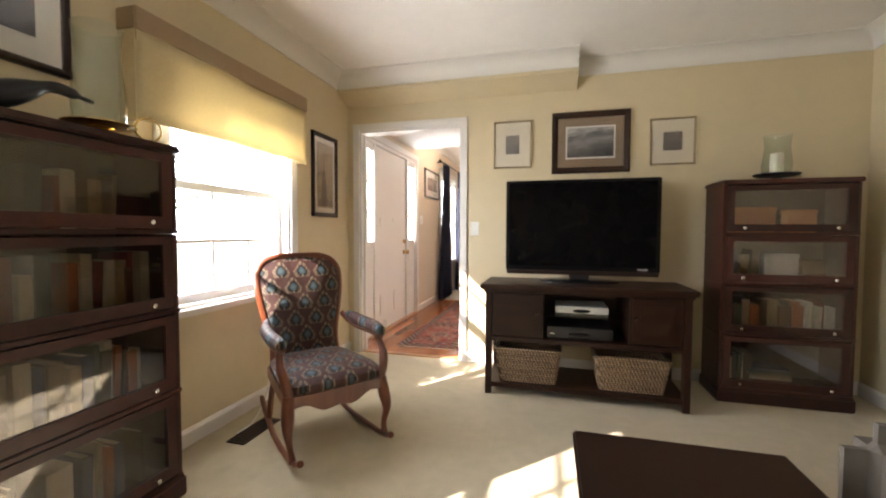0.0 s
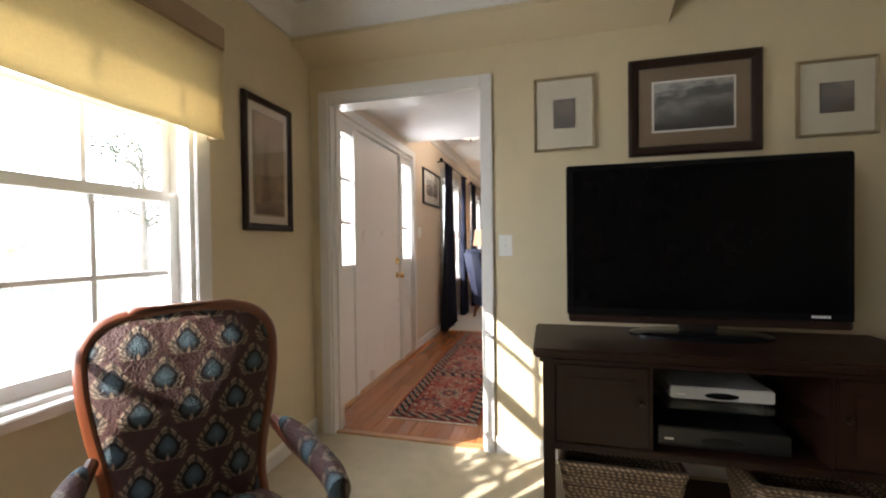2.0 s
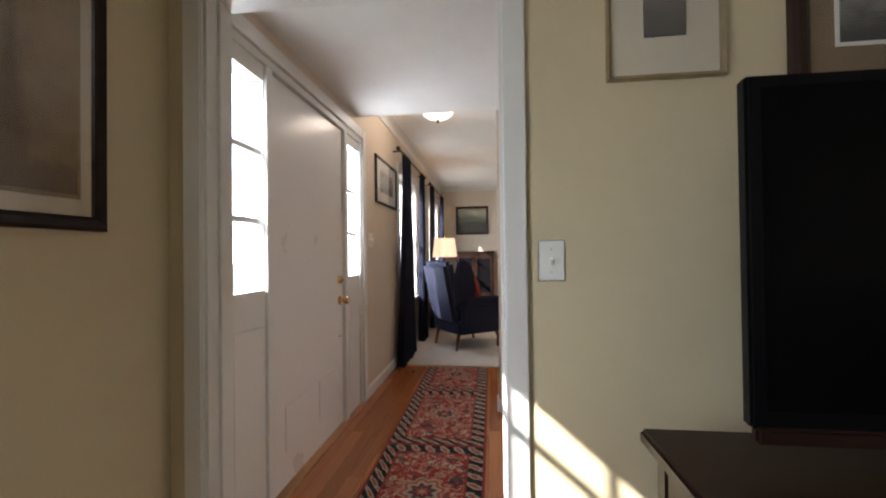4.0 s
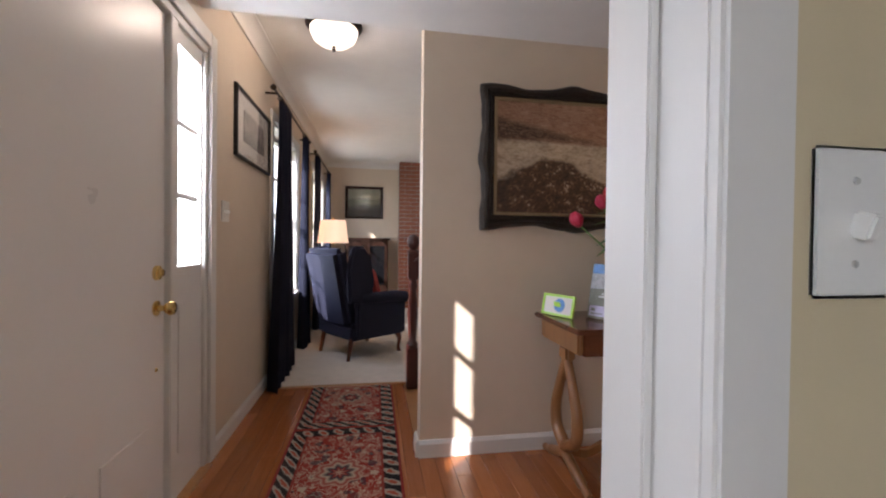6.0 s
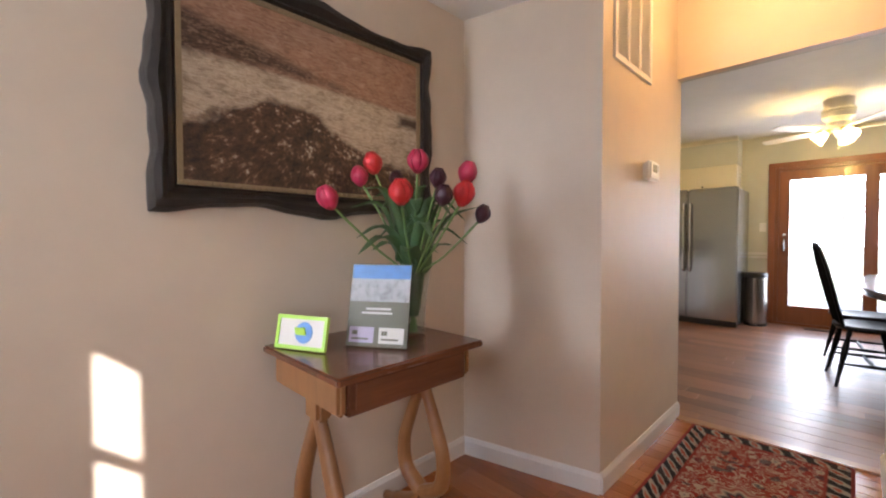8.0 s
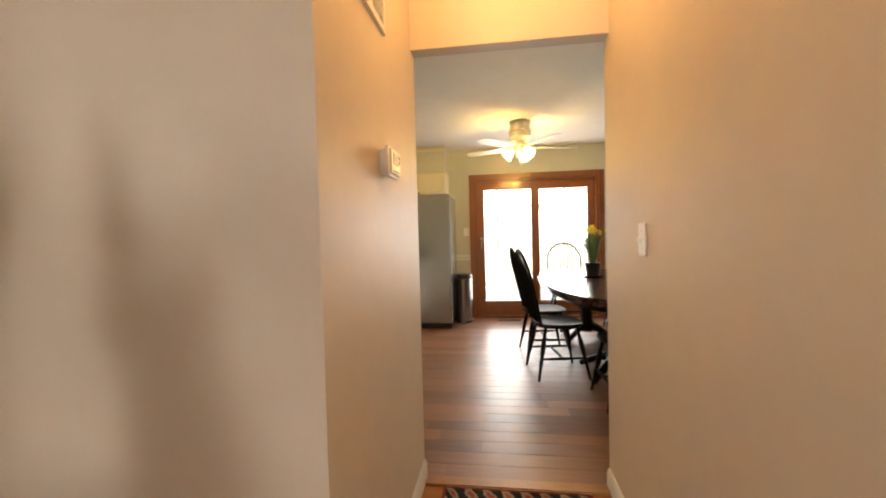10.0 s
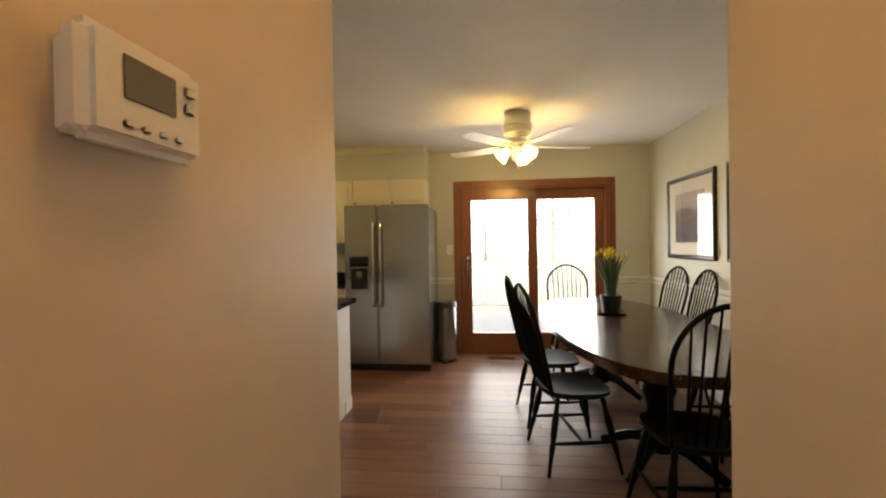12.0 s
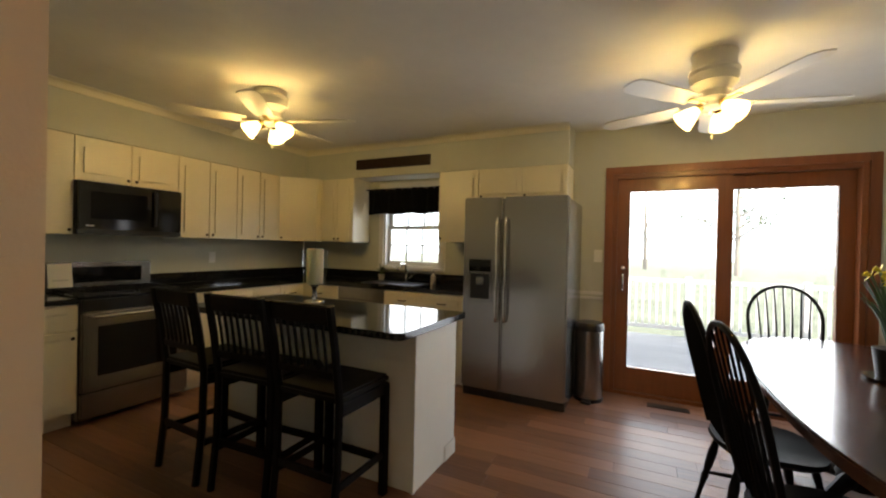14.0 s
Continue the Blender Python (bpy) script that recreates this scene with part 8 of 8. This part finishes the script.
ceiling_fan(pose(4.90, 4.22, 2.385), 67, 2.0)
ceiling_fan(pose(4.29, 7.13, 2.44), 1, 2.0)

grille = thing("floor_register", "brown metal floor register by the patio door", "floor vent", (6.06, 4.35, 0.0))
part("frame", box((-0.05, -0.16, 0.0005), (0.05, 0.16, 0.006), 0.002), M["bronze"], grille)
for i in range(12):
    part("slat", box((-0.038, -0.145 + i * 0.025, 0.006), (0.038, -0.133 + i * 0.025, 0.010), 0.001), M["bronze"], grille)
outlet = thing("wall_outlet", "white wall outlet over the counter", "outlet", (4.93, 8.73, 1.16))
part("plate", box((-0.038, -0.006, -0.058), (0.038, 0, 0.058), 0.003), M["white_plastic"], outlet)
part("socket", box((-0.017, -0.008, 0.010), (0.017, -0.005, 0.040), 0.003), M["white_plastic"], outlet)
part("socket", box((-0.017, -0.008, -0.040), (0.017, -0.005, -0.010), 0.003), M["white_plastic"], outlet)


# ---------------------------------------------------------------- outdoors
def glow_backdrop():
    """A pale ring of distance round the house; it glows to whiten the window views."""
    n = Nodes("backdrop_glow")
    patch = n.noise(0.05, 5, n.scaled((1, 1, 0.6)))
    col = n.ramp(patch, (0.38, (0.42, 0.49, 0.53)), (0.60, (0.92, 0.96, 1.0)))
    # Emission paints the bright hazy distance; no lamp stands here.
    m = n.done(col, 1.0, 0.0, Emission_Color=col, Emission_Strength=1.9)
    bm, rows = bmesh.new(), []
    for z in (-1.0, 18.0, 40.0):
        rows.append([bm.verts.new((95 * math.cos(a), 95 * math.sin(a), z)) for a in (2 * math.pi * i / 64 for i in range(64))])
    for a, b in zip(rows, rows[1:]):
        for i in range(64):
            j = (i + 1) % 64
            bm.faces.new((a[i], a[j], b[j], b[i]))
    return solid("backdrop", bm, m, "glowing pale backdrop ring standing in for hazy distance", "backdrop")


bd = glow_backdrop()
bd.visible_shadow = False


def tree(x, y, height, seed, leafy):
    """A tapered trunk with forking limbs and loose clumps of small leaves."""
    root = thing("tree", "tall garden tree with bare forking limbs" if leafy < 200 else "garden tree with thin spring leaves", "tree", (x, y, -0.36))
    tr = random.Random(seed)
    part("trunk", tube(curve_points([(0, 0, -0.05), (0.06, 0.02, height * 0.25), (-0.05, 0.08, height * 0.5), (0.05, 0.0, height * 0.8)], 4), [0.22 - 0.014 * i for i in range(13)], 9), M["bark"], root, "", True)
    tips = []
    for k in range(11):
        z0 = height * tr.uniform(0.22, 0.72)
        a, ln = tr.uniform(0, 6.28), height * tr.uniform(0.18, 0.34)
        c, s = math.cos(a), math.sin(a)
        pts = [(0, 0.03, z0), (c * ln * 0.4, s * ln * 0.4, z0 + ln * 0.25), (c * ln, s * ln, z0 + ln * tr.uniform(0.35, 0.7))]
        cp = curve_points(pts, 4)
        part("limb", tube(cp, [0.07 * (1 - i / len(cp)) + 0.012 for i in range(len(cp))], 6), M["bark"], root, "", True)
        tips += cp[3:]
    bm = bmesh.new()
    for i in range(leafy):
        p = tr.choice(tips) + Vector((tr.gauss(0, 0.45), tr.gauss(0, 0.45), tr.gauss(0.1, 0.4)))
        sz = tr.uniform(0.05, 0.12)
        u = Vector((tr.gauss(0, 1), tr.gauss(0, 1), tr.gauss(0, 1))).normalized()
        v = u.orthogonal().normalized()
        bm.faces.new([bm.verts.new(p + q) for q in (-u * sz, v * sz * 0.6, u * sz, -v * sz * 0.6)])
    tagged(part("crown", bm, M["leaf"], root), kind="stuff")


for x, y, h, s, n in ((-22.0, 8.5, 8.5, 1, 1500), (-30.0, 1.5, 10.0, 2, 1800), (-38.0, 11.0, 11.0, 3, 1800), (-20.0, 17.5, 8.0, 4, 1400), (44.0, 4.5, 12.0, 6, 900), (40.0, 13.0, 10.0, 7, 1500), (38.0, -1.5, 11.0, 8, 1500), (30.0, 17.0, 9.0, 9, 1400)):
    tree(x, y, h, s, n)

def shrub(x, y, top, spread, seed):
    """Upright stems with small leaves all the way up; an added sun blocker."""
    root = thing("shrub", "leafy green shrub, unseen, added to shade the family window", "shrub", (x, y, -0.36))
    tr, high = random.Random(seed), top + 0.36
    tips = []
    for k in range(9):
        a, r = tr.uniform(0, 6.28), spread * tr.uniform(0.2, 0.8)
        cp = curve_points([(0.02 * math.cos(a), 0.02 * math.sin(a), 0.0), (r * 0.6 * math.cos(a), r * 0.6 * math.sin(a), high * 0.45), (r * math.cos(a), r * math.sin(a), high * tr.uniform(0.82, 0.97))], 6)
        part("stem", tube(cp, [0.016 * (1 - i / len(cp)) + 0.004 for i in range(len(cp))], 6), M["bark"], root, "", True)
        tips += cp[3:]
    bm = bmesh.new()
    for i in range(2600):
        p = tr.choice(tips) + Vector((tr.gauss(0, 0.07), tr.gauss(0, 0.07), tr.gauss(0, 0.06)))
        sz = tr.uniform(0.022, 0.045)
        u = Vector((tr.gauss(0, 1), tr.gauss(0, 1), tr.gauss(0, 1))).normalized()
        v = u.orthogonal().normalized()
        bm.faces.new([bm.verts.new(p + q) for q in (-u * sz, v * sz * 0.6, u * sz, -v * sz * 0.6)])
    tagged(part("foliage", bm, M["leaf"], root), kind="stuff")


# Out of view; added to keep low sun off the carpet by the doorway.
shrub(-2.60, 1.62, 1.60, 0.30, 14)

feeder = thing("bird_feeder", "grey hanging bird feeder outside the window", "bird feeder", (-4.3, 3.55, 0.95))
part("pole", tube([(0, 0, -1.31), (0, 0, 0.0)], 0.010, 8), M["zinc"], feeder)
part("tube", lathe([(0, 0.02), (0.05, 0.02), (0.05, 0.22), (0, 0.22)], 16), M["grey_plastic"], feeder, "", True)
part("roof", lathe([(0, 0.30), (0.03, 0.285), (0.12, 0.22), (0, 0.22)], 18), M["zinc"], feeder, "", True)
part("tray", lathe([(0, 0.0), (0.11, 0.0), (0.115, 0.02), (0, 0.02)], 18), M["zinc"], feeder, "", True)

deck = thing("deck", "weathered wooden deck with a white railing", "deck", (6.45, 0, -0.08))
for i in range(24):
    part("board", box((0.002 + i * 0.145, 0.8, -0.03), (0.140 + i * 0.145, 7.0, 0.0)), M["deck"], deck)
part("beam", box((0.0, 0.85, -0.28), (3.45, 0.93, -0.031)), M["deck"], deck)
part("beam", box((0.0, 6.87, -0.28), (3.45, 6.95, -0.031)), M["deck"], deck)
for y in (0.9, 2.4, 3.9, 5.4, 6.9):
    part("post", box((3.34, y - 0.045, 0.0), (3.43, y + 0.045, 1.0), 0.006), M["white"], deck)
for z in (0.12, 0.90):
    part("rail", box((3.36, 0.9, z), (3.41, 6.9, z + 0.06), 0.006), M["white"], deck)
for i in range(56):
    part("baluster", box((3.372, 0.98 + i * 0.105, 0.18), (3.400, 1.008 + i * 0.105, 0.90)), M["white"], deck)


# ---------------------------------------------------------------- boards and bricks
def floor_wood(name, dark, light, rough, coat):
    """Boards that run along y, each with a tone of its own."""
    n = Nodes(name)
    r = n.random()
    off = n.math("MULTIPLY", r, 53.0)
    o = n.split()
    v = n.join(n.math("ADD", n.math("MULTIPLY", o[0], 26.0), off), n.math("ADD", n.math("MULTIPLY", o[1], 1.6), off), off)
    grain, fine = n.noise(1.0, 5, v, 0.62, 1.6), n.noise(5.0, 3, v, 0.6)
    tone = n.math("ADD", n.math("MULTIPLY", grain, 0.55), n.math("ADD", n.math("MULTIPLY", fine, 0.15), n.math("MULTIPLY", r, 0.42)))
    col = n.ramp(tone, (0.25, dark), (0.95, light))
    n.bump(fine, 0.10, 0.001)
    return n.done(col, n.math("MULTIPLY_ADD", grain, 0.12, rough), 0.0, Coat_Weight=coat, Coat_Roughness=0.15)


def board_mesh(name, w, l, mat):
    bm = box((0.0006, 0.0006, -0.012), (w - 0.0006, l - 0.0006, 0.0), 0.0)
    top = [e for e in bm.edges if e.verts[0].co.z > -0.001 and e.verts[1].co.z > -0.001]
    bmesh.ops.bevel(bm, geom=top, offset=0.0012, segments=1, affect="EDGES")
    return mesh_of(name, bm, mat)


def lay(root, name, x0, x1, y0, y1, w, l, mat, seed):
    """Rows of boards with staggered ends; end boards are cut to fit."""
    br, cut = random.Random(seed), {}
    x = x0
    while x < x1 - 0.004:
        ww = round(min(w, x1 - x), 4)
        y = y0 - br.uniform(0.0, l * 0.9)
        while y < y1 - 0.004:
            a, b = max(y, y0), min(y + l, y1)
            if b - a > 0.01:
                key = (ww, round(b - a, 2) if b - a < l - 1e-6 else l)
                if key not in cut:
                    cut[key] = board_mesh(name, ww, b - a, mat)
                ob = new(name, cut[key] if abs(cut[key].vertices[0].co.y) >= 0 and key[1] == l else board_mesh(name, ww, b - a, mat))
                ob.parent = root
                ob.location = (x, a, 0)
            y += l
        x += ww


kf = thing("floor_kitchen", "dark red brown laminate plank floor", "floor", kind="structure")
lay(kf, "plank", 2.206, 6.25, 2.60, 8.73, 0.127, 1.22, floor_wood("laminate_planks", (0.095, 0.040, 0.021), (0.34, 0.165, 0.093), 0.35, 0.05), 4)
hf = thing("floor_hall", "glossy orange oak strip floor", "floor", kind="structure")
oak_mat = floor_wood("oak_strips", (0.24, 0.075, 0.022), (0.46, 0.17, 0.055), 0.18, 0.3)
lay(hf, "board", W, -0.76, 3.726, 6.69, 0.083, 1.1, oak_mat, 6)
lay(hf, "board", -0.76, 1.06, 3.786, 5.54, 0.083, 1.1, oak_mat, 7)
lay(hf, "board", 1.06, 2.13, 3.98, 4.88, 0.083, 0.92, oak_mat, 8)

chim = thing("wall_chimney", "red brick chimney breast in the living room", "chimney", (-0.585, 10.795, 0), kind="structure")
part("mortar", box((0.004, -0.296, 0), (1.396, 0.0, 2.54)), M["mortar"], chim)
bk = mesh_of("brick", box((0.0, 0.0, 0.0), (0.195, 0.10, 0.057), 0.003, segments=1), M["brick"])
half = mesh_of("brick", box((0.0, 0.0, 0.0), (0.0925, 0.10, 0.057), 0.003, segments=1), M["brick"])
for j in range(37):
    z = 0.006 + j * 0.0685
    if j % 2:
        spots = [(0.0, half)] + [(0.1025 + 0.205 * i, bk) for i in range(6)] + [(1.3325 - 0.02, half)]
    else:
        spots = [(0.205 * i, bk) for i in range(7) if 0.205 * i < 1.23]
    for x, me in spots:
        if x > 0.85:
            continue
        ob = new("brick", me)
        ob.parent = chim
        ob.location = (x, -0.304, z)
